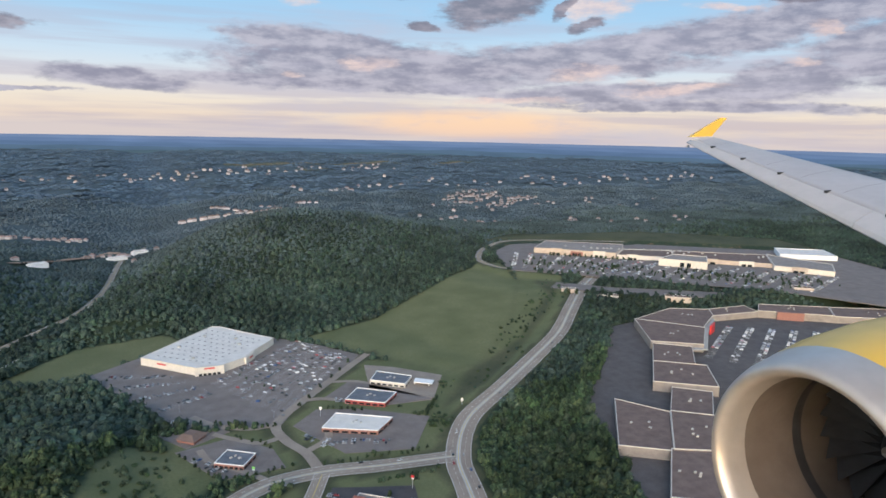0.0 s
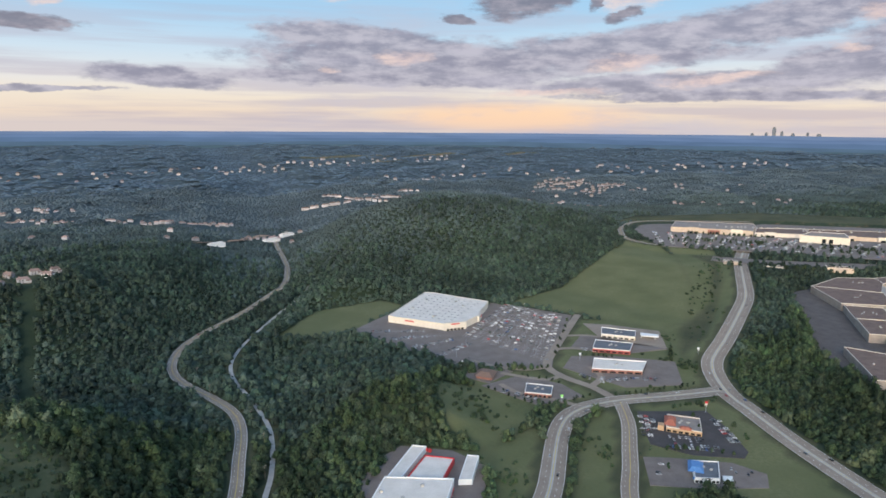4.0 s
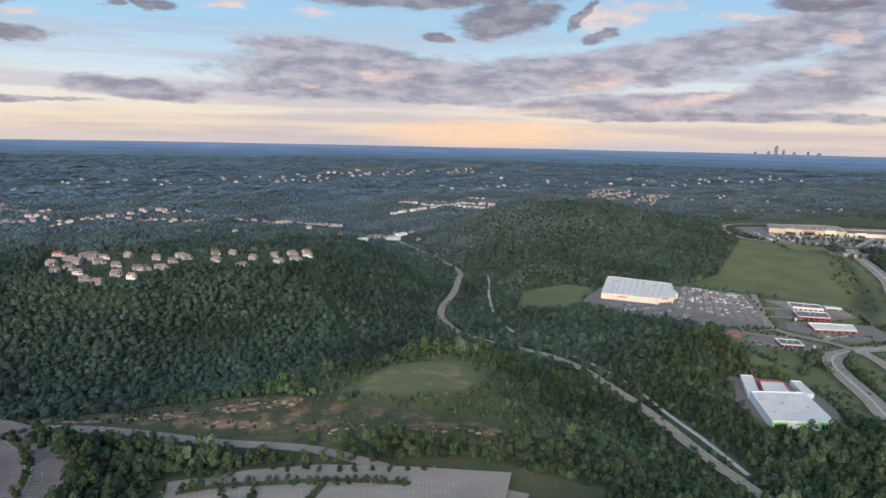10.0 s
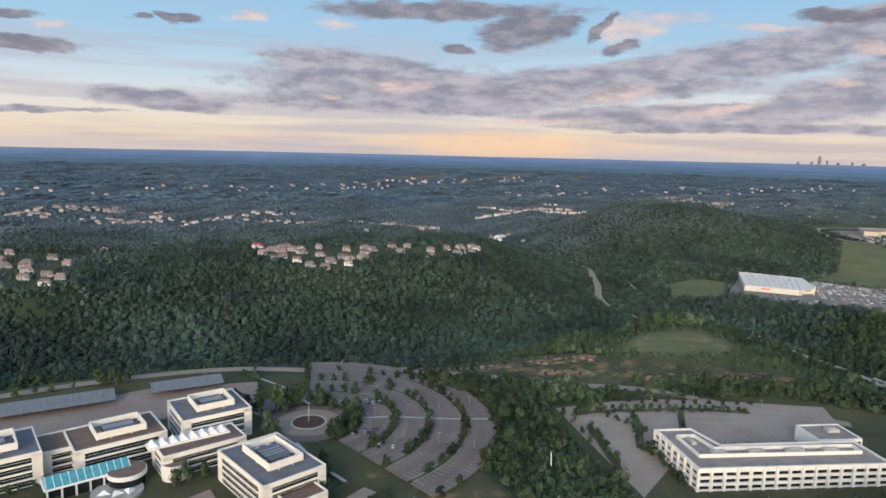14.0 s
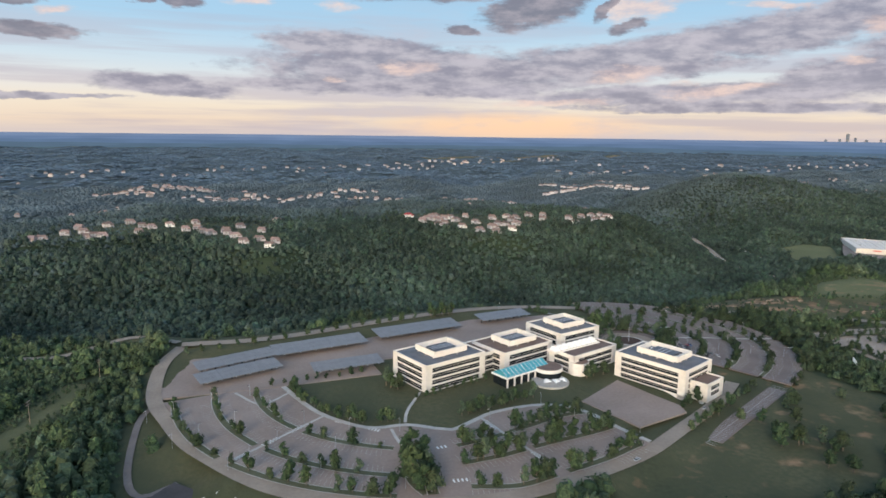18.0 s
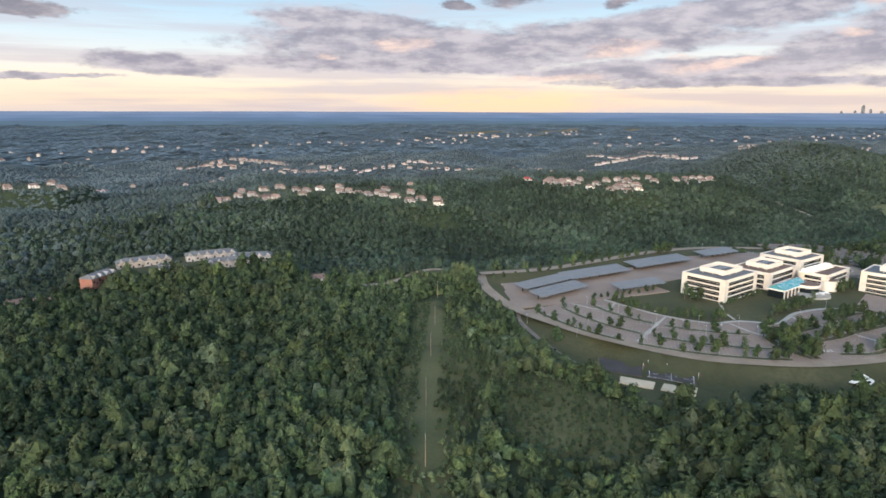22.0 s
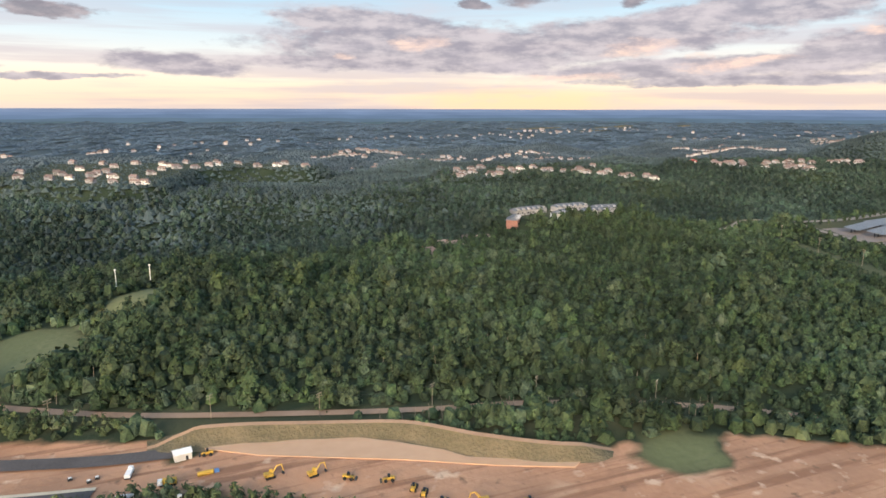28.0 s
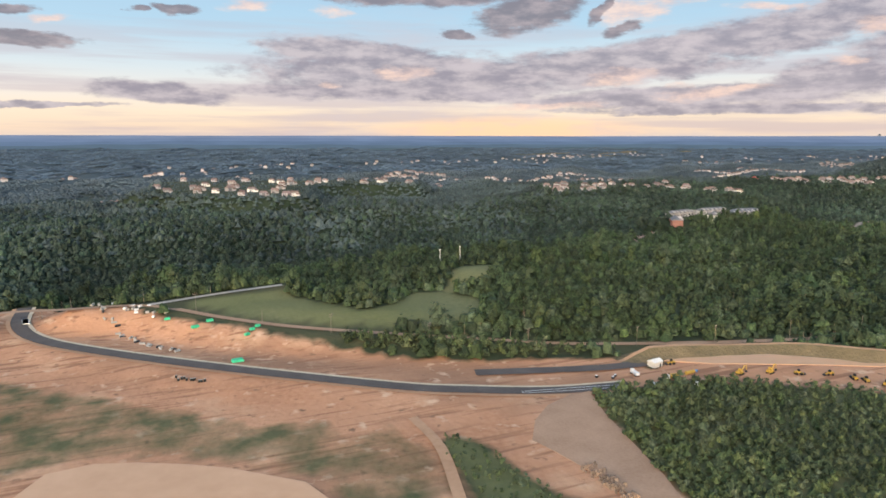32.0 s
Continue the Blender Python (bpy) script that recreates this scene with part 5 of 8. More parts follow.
openings(st, "window", (542.2, 204.3), (548.6, 201.6), -36.4, -33.0, 4, 0.6, M["glass"], 0.5)
part("sign_bars", Build().box(534, 208, -33.8, 9, 0.5, 0.9, -23), M["green"], st)
openings(st, "door", (549.5, 203), (571, 236), -36.9, -35, 12, 0.6, M["red"])
openings(st, "door", (569, 276), (574, 270), -36.9, -35, 4, 0.7, M["red"], 0.6)
for x, y in ((530, 222), (545, 230), (552, 220), (538, 238), (556, 236)):
    roof_unit(st, x, y, -31.9)

# the mall
mall = thing("shopping_mall", 0, 0, 0, 0, "long cream shopping mall with flat tan roofs", "mall")
for poly, h, wall, roof in (
        ([(1085, 681), (1161, 613), (1195, 640), (1215, 662), (1130, 722)], 7, M["tan"], M["roof_tan"]),
        ([(1161, 611), (1216, 572), (1250, 610), (1196, 640)], 5.4, M["cream"], M["roof_brown"]),
        ([(1180, 560), (1216, 520), (1245, 548), (1218, 575)], 9, M["cream"], M["roof_tan"]),
        ([(1218, 575), (1300, 500), (1345, 545), (1250, 610)], 5.2, M["tan"], M["roof_brown"]),
        ([(1290, 490), (1325, 440), (1365, 470), (1345, 545), (1300, 500)], 6, M["cream"], M["roof_tan"]),
        ([(1365, 540), (1420, 500), (1450, 540), (1400, 575)], 6, M["white"], M["roof_white"])):
    hall(mall, poly, -20, -20 + h, wall, roof, 0.8, 0.6)
for k in range(22):
    x, y = along((1120, 680), (1330, 510), rng.uniform(0, 1))
    roof_unit(mall, x + rng.uniform(-6, 14), y + rng.uniform(-6, 14), -13.6, 3, 2.2, 1.3, 40)
openings(mall, "arched_entrance", (1118, 651), (1132, 638), -20, -14.5, 1, 0.8, M["brick"], 1.2)
openings(mall, "door", (1121, 648.5), (1129, 641), -20, -16.5, 3, 0.7, M["glass"], 2.0)
openings(mall, "window", (1195, 543), (1205, 532), -19, -14, 2, 0.6, M["glass"], 0.6)
for xa, ya, xb, yb, h in ((1100, 667, 1112, 656, 8.2), (1140, 632, 1152, 621, 8.0), (1170, 604, 1182, 596, 6.6), (1240, 554, 1256, 540, 6.4), (1272, 525, 1286, 513, 6.2), (1300, 476, 1310, 461, 7.0)):
    openings(mall, "shop_front", (xa, ya), (xb, yb), -20, -20 + h, 1, 0.9, M["tan"] if xa % 3 else M["cream"], 2.2)
    openings(mall, "door", (xa + 2, ya - 1.6), (xb - 2, yb + 1.6), -20, -17.2, 2, 0.7, M["glass"], 4.6)
# shopping centre with brown roofs
strip = thing("shopping_centre", 0, 0, 0, 0, "long low shopping centre with brown flat roofs and white edges", "shops")
for poly, h in (([(838, 230), (860, 214), (893, 250), (876, 278)], 6), ([(826, 182), (846, 168), (880, 205), (860, 216)], 6.5), ([(860, 214), (886, 200), (915, 232), (893, 250)], 7),
                ([(893, 250), (912, 236), (940, 262), (922, 278)], 6), ([(916, 288), (948, 264), (972, 296), (944, 318)], 7), ([(944, 318), (966, 300), (996, 332), (974, 350)], 6),
                ([(974, 352), (1006, 330), (1042, 362), (1005, 405)], 7), ([(1006, 405), (1042, 364), (1080, 388), (1092, 404), (1060, 420)], 6.5), ([(1080, 388), (1130, 382), (1136, 402), (1094, 406)], 6),
                ([(1130, 382), (1180, 343), (1204, 366), (1150, 398)], 7), ([(1180, 343), (1250, 300), (1270, 330), (1206, 366)], 6.5)):
    hall(strip, poly, -30, -30 + h, M["roof_tan"], M["roof_brown"], 0.35, 0.4, M["cream"])
    mx, my = sum(p[0] for p in poly) / len(poly), sum(p[1] for p in poly) / len(poly)
    for q in range(4):
        roof_unit(strip, mx + rng.uniform(-7, 7), my + rng.uniform(-6, 6), -30 + h - 0.45, 1.4, 1.1, 0.7, 30)
openings(strip, "red_gable", (1046, 361), (1058, 368), -30, -22, 1, 0.9, M["red"], 1.4)
openings(strip, "red_gable", (1140, 372), (1160, 357), -30, -22.5, 1, 0.9, M["brick"], 1.6)
part("arcade", Build().prism([(995, 330), (1006, 326), (1044, 360), (1078, 384), (1074, 390), (1040, 366)], -26.6, -26.0), M["concrete"], strip)
for a, w_, d_ in (((1030, 470), 30, 9), ((1090, 440), 34, 10), ((1235, 415), 26, 12), ((1010, 505), 20, 8)):
    o = thing("roadside_restaurant", a[0], a[1], -22.0 if a[0] < 1200 else -20, -40, "low pale restaurant beside the mall road", "restaurant")
    hall(o, box_poly(0, 0, w_ * 0.7, d_), -3, 2.4, M["tan"], M["roof_brown"] if w_ > 25 else M["roof_tan"], 0.4, 0.4, M["cream"])
    for q in (-4, 0, 5):
        roof_unit(o, q, 0.4 * q, 2.0)


# ---- office campus ----
def office(name, x, y, z, turn, w, d, floors, storey, label, pent=True, roof="roof_grey", louvres=True):
    """A block of offices with long window bands between pale spandrels and solid corner piers."""
    o = thing(name, x, y, z, turn, label, "office building", "campus buildings")
    h = floors * storey + 1.2
    part("core", Build().box(0, 0, -1.5, w - 0.5, d - 0.5, h + 0.4), M["glass"], o, "dark window glass")
    for k in range(floors + 1):
        z0 = k * storey - (1.5 if k == 0 else 0.34)
        z1 = k * storey + (0.30 if k < floors else 1.2)
        part("spandrel", ring(box_poly(0, 0, w, d), box_poly(0, 0, w - 0.9, d - 0.9), z0, z1), M["office"], o)
    for sx in (-1, 1):
        for sy in (-1, 1):
            part("corner_pier", Build().box(sx * (w / 2 - 1.45), sy * (d / 2 - 1.45), -1.5, 2.9, 2.9, h + 0.9), M["office"], o)
    if louvres:
        for k in range(floors):
            for q in range(1):
                zz = k * storey + 1.25
                part("louvre", ring(box_poly(0, 0, w - 0.22, d - 0.22), box_poly(0, 0, w - 0.42, d - 0.42), zz, zz + 0.07), M["office"], o)
    part("roof", Build().box(0, 0, h - 0.75, w - 0.95, d - 0.95, 0.3), M[roof], o)
    if pent:
        pw, pd = w * 0.55, d * 0.58
        part("plant_screen", ring(box_poly(w * 0.03, 0, pw, pd), box_poly(w * 0.03, 0, pw - 0.7, pd - 0.7), h + 0.3, h + 2.6), M["office"], o, "cream screen round rooftop plant")
        part("plant_room", Build().box(w * 0.03, 0, h - 0.5, pw * 0.6, pd * 0.55, 2.2), M["roof_grey"], o)
        for q in range(10):
            a = q * 36
            part("screen_post", Build().box(w * 0.03 + (pw / 2 - 0.4) * max(-1, min(1, 1.4 * math.cos(radians(a)))), (pd / 2 - 0.4) * max(-1, min(1, 1.4 * math.sin(radians(a)))), h - 0.5, 0.3, 0.3, 0.9), M["office"], o)
        for q in range(5):
            ux, uy = w * 0.03 + pw * (-0.34 + 0.17 * q), pd * (0.28 if q % 2 else -0.26)
            unit = part("air_handler", Build().box(ux, uy, h - 0.45, pw * 0.12, pd * 0.2, 1.5), M["white"], o, "white rooftop air handler")
            part("fan_grille", Build().tube((ux, uy, h + 1.05), (ux, uy, h + 1.16), pd * 0.06, pd * 0.06, 10), M["dark"], unit)
        for q in range(3):
            part("duct", Build().box(w * 0.03, pd * (-0.1 + 0.1 * q), h + 1.6, pw * 0.62, 0.35, 0.35), M["steel"], o)
        for q in range(3):
            roof_unit(o, w * 0.03 - pw * 0.36, -pd * 0.2 + q * pd * 0.2, h - 0.45, 1.4, 1.0, 1.0)
    return o


LBL = "cream four-storey office block with dark window bands and rooftop plant screen"
office("office_block", 19.5, 236.0, -11, 15.4, 30, 23, 4, 2.45, LBL)
office("office_block", 88.5, 252.0, -11, 13, 25, 23, 4, 2.45, LBL)
office("office_block", 104.2, 201.0, -11, 20, 21.5, 31, 4, 2.3, "cream four-storey office block with a lower wing beside a court")
office("office_block", 57.0, 243.0, -11, 16, 29, 21, 3, 2.6, "lower cream office block with a brown roof between taller blocks", True, "roof_brown")
office("office_wing", 111.0, 184.0, -11, 20, 13, 8, 2, 2.3, "two-storey cream office wing with brown roof", False, "roof_brown")
office("office_wing", 39.5, 243.0, -11, 16, 12, 16, 3, 2.3, "recessed cream office link with brown roof", False, "roof_brown")
office("office_wing", 84.0, 228.0, -11, 16, 28, 14, 3, 2.3, "cream office link with brown roof and row of skylights", False, "roof_brown")
saw = thing("skylight_row", 80.5, 230.0, -3.0, 13, "row of white sawtooth skylights on a roof", "skylight")
part("base", Build().box(0, 0, -0.6, 27, 5.6, 0.8), M["office"], saw)
for k in range(8):
    x = -11.6 + k * 3.3
    part("hood", Build().add([(x - 1.4, -2.0, 0.2), (x + 1.4, -2.0, 0.2), (x + 1.4, 2.0, 0.2), (x - 1.4, 2.0, 0.2), (x, -1.6, 1.8), (x, 1.6, 1.8)], [(0, 1, 4), (1, 2, 5, 4), (2, 3, 5), (3, 0, 4, 5), (3, 2, 1, 0)]), M["white"], saw)
atrium = thing("entrance_hall", 52.0, 222.5, -11, 16, "glazed entrance hall with a teal glass gable roof", "entrance hall")
part("glass_front", Build().box(-2, 0, -0.5, 24, 7.5, 4.6), M["glass"], atrium)
part("gable_roof", Build().add([(-14, -4.4, 4.2), (10, -4.4, 4.2), (10, 4.4, 4.2), (-14, 4.4, 4.2), (-14, 0, 6.6), (10, 0, 6.6)], [(0, 1, 5, 4), (2, 3, 4, 5), (0, 4, 3), (1, 2, 5), (3, 2, 1, 0)]), M["teal_glass"], atrium, "teal glass gable roof")
for k in range(12):
    x = -13.8 + k * 2.15
    part("roof_bar", Build().add([(x, -4.5, 4.26), (x + 0.18, -4.5, 4.26), (x + 0.18, 0, 6.7), (x, 0, 6.7), (x, 4.5, 4.26), (x + 0.18, 4.5, 4.26)], [(0, 1, 2, 3), (3, 2, 5, 4)]), M["white"], atrium)
for k in range(7):
    part("mullion", Build().box(-13.6 + k * 3.9, -4.1, -0.5, 0.5, 0.5, 4.8), M["office"], atrium)
part("eave_band", ring(box_poly(-2, 0, 25, 9), box_poly(-2, 0, 23.8, 7.8), 3.7, 4.3), M["white"], atrium)


def drum(parent, name, x, y, r, z0, z1, material, n=20):
    return part(name, Build().tube((x, y, z0), (x, y, z1), r, r, n), material, parent)


drum(atrium, "glass_drum", 8.5, -5.0, 5.6, -0.5, 3.2, M["glass"])
drum(atrium, "drum_band", 8.5, -5.0, 6.0, 3.2, 4.6, M["office"])
drum(atrium, "drum_roof", 8.5, -5.0, 5.7, 4.6, 4.7, M["roof_brown"])
drum(atrium, "solid_tower", 22.0, -10.0, 4.2, -0.5, 5.2, M["office"])
drum(atrium, "tower_roof", 22.0, -10.0, 3.9, 5.2, 5.3, M["roof_brown"])
terrace = single("terrace", Build().tube((59, 214, -11), (59, 214, -10.2), 7.6, 7.6, 24), M["concrete"], "raised round concrete terrace before the entrance", "terrace", "structure")
for k, (x, y) in enumerate(((55.5, 211), (59.0, 209.6), (62.6, 209.8))):
    sail = thing("shade_sail", x, y, -10.2, 30 * k, "white tensile shade sail on a mast", "awning", "terrace sails")
    part("mast", Build().tube((0, 0, 0), (0, 0, 2.4), 0.08), M["steel"], sail)
    part("sail", Build().add([(-2.0, -1.2, 1.3), (2.0, -1.2, 1.2), (0.2, 2.0, 1.5), (0, 0, 2.4)], [(0, 1, 3), (1, 2, 3), (2, 0, 3)]), M["white"], sail)


def carport(x, y, w, d, turn, n=6, z=-11.0):
    o = thing("solar_carport", x, y, z, turn, "long carport roofed with dark solar panels", "carport", "solar carports")
    for k in range(n):
        px = -w / 2 + w * (k + 0.5) / n
        part("post", Build().box(px, 0.6, -0.4, 0.35, 0.35, 3.6), M["dark"], o)
        part("beam", Build().add([(px - 0.2, -d / 2, 2.45), (px + 0.2, -d / 2, 2.45), (px + 0.2, d / 2, 3.55), (px - 0.2, d / 2, 3.55), (px - 0.2, -d / 2, 2.75), (px + 0.2, -d / 2, 2.75), (px + 0.2, d / 2, 3.85), (px - 0.2, d / 2, 3.85)],
                                 [(3, 2, 1, 0), (4, 5, 6, 7), (0, 1, 5, 4), (1, 2, 6, 5), (2, 3, 7, 6), (3, 0, 4, 7)]), M["steel"], o)
    cols = int(w / 2.2)
    pane = None
    for k in range(cols):
        for r in range(3):
            cx, y0, y1 = -w / 2 + w * (k + 0.5) / cols, -d / 2 + d * r / 3 + 0.05, -d / 2 + d * (r + 1) / 3 - 0.05
            hw = w / cols / 2 - 0.05
            z0, z1 = 2.8 + (y0 + d / 2) / d * 1.1, 2.8 + (y1 + d / 2) / d * 1.1
            part("solar_panel", Build().add([(cx - hw, y0, z0), (cx + hw, y0, z0), (cx + hw, y1, z1), (cx - hw, y1, z1), (cx - hw, y0, z0 + 0.15), (cx + hw, y0, z0 + 0.15), (cx + hw, y1, z1 + 0.15), (cx - hw, y1, z1 + 0.15)],
                                            [(3, 2, 1, 0), (4, 5, 6, 7), (0, 1, 5, 4), (1, 2, 6, 5), (2, 3, 7, 6), (3, 0, 4, 7)]), M["solar"], o)
    return o


for c in ((-57, 277.5, 34, 9, 16), (-57, 262.5, 34, 9.5, 16), (-19.5, 285, 43, 12, 7), (31, 293.5, 45, 12, 7), (-14, 256, 30, 9, 3), (82, 300, 30, 10, 5)):
    carport(*c)
tent = thing("white_tent", -13, 138, land_at(-13, 138), 20, "white peaked event tent on grass", "tent")
part("canopy", Build().add([(-4, -3, 1.6), (4, -3, 1.6), (4, 3, 1.6), (-4, 3, 1.6), (-1.5, 0, 3.8), (1.8, 0, 3.8)], [(0, 1, 5, 4), (1, 2, 5), (2, 3, 4, 5), (3, 0, 4), (3, 2, 1, 0)]), M["white"], tent)
for x, y in ((-3.8, -2.8), (3.8, -2.8), (3.8, 2.8), (-3.8, 2.8)):
    part("pole", Build().tube((x, y, -0.3), (x, y, 1.7), 0.07), M["steel"], tent)
for x, y in ((-74.5, 178), (-62, 163.5), (-70.5, 180), (-66, 175)):
    hoop = thing("basketball_hoop", x, y, -15.1, 41, "white basketball backboard on a pole", "basketball hoop", "court hoops")
    part("pole", Build().tube((0, 0, 0), (0, 0, 1.9), 0.08), M["steel"], hoop)
    part("backboard", Build().box(0, 0, 1.5, 1.1, 0.1, 0.8), M["white"], hoop)
    part("rim", Build().tube((0, -0.35, 1.6), (0, -0.35, 1.66), 0.25, 0.25, 10), M["red"], hoop)

# second office building, white with a stepped plan
o2 = thing("white_office", 0, 0, 0, 0, "long white office building with window bands and a plant deck", "office building")
P2 = [(248, 188), (240, 157), (308, 136), (313, 154), (262, 169), (262, 184)]
part("core", Build().prism(inset(P2, 0.5), -17, -8.6), M["glass"], o2, "dark window glass")
for k in range(4):
    z0 = -16 + k * 2.4
    part("spandrel", ring(P2, inset(P2, 0.7), z0 - (1 if k == 0 else 0.5), z0 + (0.55 if k < 3 else 1.2)), M["office"], o2)
for i_ in range(len(P2)):
    a, c = P2[i_], P2[(i_ + 1) % len(P2)]
    n = max(2, int(math.hypot(c[0] - a[0], c[1] - a[1]) / 4.5))
    for k in range(n):
        x, y = along(a, c, k / n)
        part("pier", Build().box(x, y, -17, 0.9, 0.9, 9.2, math.degrees(math.atan2(c[1] - a[1], c[0] - a[0]))), M["office"], o2)
part("roof", Build().prism(inset(P2, 0.6), -8.4, -8.2), M["roof_tan"], o2)
DK = [(251, 180), (247, 164), (306, 145.5), (308, 151), (257, 167), (258, 178)]
part("plant_screen", ring(DK, inset(DK, 0.4), -8.2, -6.9), M["office"], o2)
for x, y, w in ((253.5, 175, 5), (256, 164.5, 6), (270, 160.2, 6), (284, 156, 7), (297, 151.5, 6)):
    roof_unit(o2, x, y, -8.2, w, 1.9, 1.1, -17 if x > 255 else 75)
wing2 = thing("office_annex", 313, 164, -16, -17, "white office annex with flat roof", "office building")
hall(wing2, box_poly(0, 0, 18, 14), -1, 7.6, M["office"], M["roof_tan"])
for k in range(3):
    openings(wing2, "window_band", (-8.5, -7), (8.5, -7), 0.3 + 2.4 * k, 1.6 + 2.4 * k, 5, 0.85, M["glass"])
roof_unit(wing2, 2, 1, 7.2, 5, 3, 1.2)


# ---- houses ----
def gable(w, d, z0, h, x=0.0, y=0.0, over=0.35):
    w2, d2 = w / 2 + over, d / 2 + over
    return Build().add([(x - w2, y - d2, z0), (x + w2, y - d2, z0), (x + w2, y + d2, z0), (x - w2, y + d2, z0), (x - w2 * 0.72, y, z0 + h), (x + w2 * 0.72, y, z0 + h)],
                       [(0, 1, 5, 4), (1, 2, 5), (2, 3, 4, 5), (3, 0, 4), (3, 2, 1, 0)])


def make_house(x, y, turn, w, d, wall, roof, label, category="house", group="hill houses", storeys=2):
    z = land_at(x, y)
    o = thing("house", x, y, z, turn, label, category, group)
    h = 1.55 * storeys + 0.2
    part("wall", Build().box(0, 0, -1.5, w, d, h + 1.5), wall, o)
    part("roof", gable(w, d, h, d * 0.33), roof, o)
    part("garage", Build().box(w * 0.42, -d * 0.5, -1.5, w * 0.4, d * 0.6, h * 0.6 + 1.5), wall, o)
    part("garage_roof", gable(w * 0.4, d * 0.6, h * 0.6, d * 0.2, w * 0.42, -d * 0.5), roof, o)
    part("chimney", Build().box(-w * 0.3, d * 0.1, h, 0.5, 0.5, d * 0.33 + 0.5), M["brick"], o)
    for k in range(storeys):
        for q in (-0.3, -0.05):
            part("window", Build().box(w * q, -d / 2 - 0.02, 0.5 + 1.55 * k, 0.7, 0.1, 0.8), M["glass"], o)
    HOUSE_GLADES.append((x + 1, y - 2.5, 4.6))
    return o


def lots_in(poly, count):
    """Further house plots inside an outline."""
    out = []
    xs, ys = [q[0] for q in poly], [q[1] for q in poly]
    while len(out) < count:
        x, y = rng.uniform(min(xs), max(xs)), rng.uniform(min(ys), max(ys))
        if inside(poly, np.array([x]), np.array([y]))[0] and all(math.hypot(x - a, y - b) > 13 for a, b in out):
            out.append((x, y))
    return out


M["shingle_red"] = mat("red_roof_tiles", (0.34, 0.05, 0.05), (0.45, 0.08, 0.08), 0.8, 0.8)
M["siding_white"] = mat("white_siding", (0.66, 0.64, 0.60), (0.76, 0.74, 0.70), 0.6, 0.8)
HILL = [(157, 668), (168, 640), (176, 622), (172, 600), (180, 575), (186, 548), (196, 532), (207, 560), (219, 545), (222, 580), (206, 600), (195, 640), (215, 645), (238, 626), (250, 604), (262, 618), (286, 600), (303, 565), (318, 600), (338, 606), (352, 582), (367, 597), (240, 575), (185, 660)]
HILL += lots_in([q[0] for q in PADS if q[1] == "village"][0], 14)
for k, (x, y) in enumerate(HILL):
    red = k == 0
    pale = k in (4, 8, 11, 17, 21)
    make_house(x, y, rng.uniform(-35, 35), rng.uniform(6, 8.5), rng.uniform(4.8, 6), M["siding_white"] if pale or red else M["siding"], M["shingle_red"] if red else M["shingle"],
               "white house with a red roof among trees" if red else "white two-storey house among trees" if pale else "tan two-storey house with brown shingle roof among trees")
SLOPE = [(-184, 633), (-170, 660), (-163, 694), (-140, 705), (-121, 721), (-100, 680), (-84, 689), (-70, 655), (-59, 661), (-50, 625), (-35, 635), (-30, 600), (-26, 567), (-8, 540), (-12, 575), (-60, 700), (-110, 650), (-145, 640), (-20, 660), (20, 690)]
SLOPE += lots_in([q[0] for q in PADS if q[1] == "village"][1], 9)
for k, (x, y) in enumerate(SLOPE):
    make_house(x, y, rng.uniform(-35, 35), rng.uniform(6, 8.5), rng.uniform(4.8, 6), M["siding_white"] if k in (6, 13) else M["siding"], M["shingle"],
               "white house at the end of a wooded lane" if k in (6, 13) else "tan house with brown shingle roof among trees", "house", "slope houses")
WEST = [(-574, 735), (-555, 680), (-533, 642), (-515, 628), (-496, 615), (-540, 700), (-520, 680), (-500, 660), (-580, 880), (-545, 850), (-510, 842), (-480, 820), (-454, 839), (-430, 790), (-398, 801), (-380, 760), (-358, 762), (-330, 736), (-345, 790), (-420, 830), (-465, 770), (-560, 780), (-600, 700), (-610, 760)]
WEST += lots_in([q[0] for q in PADS if q[1] == "village"][2], 14)
for k, (x, y) in enumerate(WEST):
    make_house(x, y, rng.uniform(-35, 35), rng.uniform(6, 8.5), rng.uniform(4.8, 6), M["siding_white"] if k % 5 == 1 else M["siding"], M["shingle"],
               "pale house with a shingle roof among trees", "house", "west houses")


def row_house(x, y, turn, units, wall, label):
    z = land_at(x, y)
    o = thing("row_house", x, y, z, turn, label, "row house", "hilltop row houses")
    w = 4.4
    for k in range(units):
        cx = (k - (units - 1) / 2) * w
        part("wall", Build().box(cx, (k % 2) * 0.5, -2, w, 7, 5.2), wall, o)
        part("window", Build().box(cx - 0.8, -3.55 + (k % 2) * 0.5, 1.0, 0.9, 0.1, 1.0), M["glass"], o)
        part("door", Build().box(cx + 0.9, -3.55 + (k % 2) * 0.5, -0.2, 0.8, 0.1, 1.4), M["dark"], o)
        part("gable", Build().add([(cx - 1.6, -3.8, 3.1), (cx + 1.6, -3.8, 3.1), (cx, -3.8, 4.6), (cx, 0, 4.6)], [(0, 1, 2), (1, 3, 2), (0, 2, 3)]), M["siding"], o)
    part("roof", gable(w * units, 7.6, 3.2, 1.9, 0, 0.25), M["roof_grey"], o)
    HOUSE_GLADES.append((x, y - 2, w * units / 2))


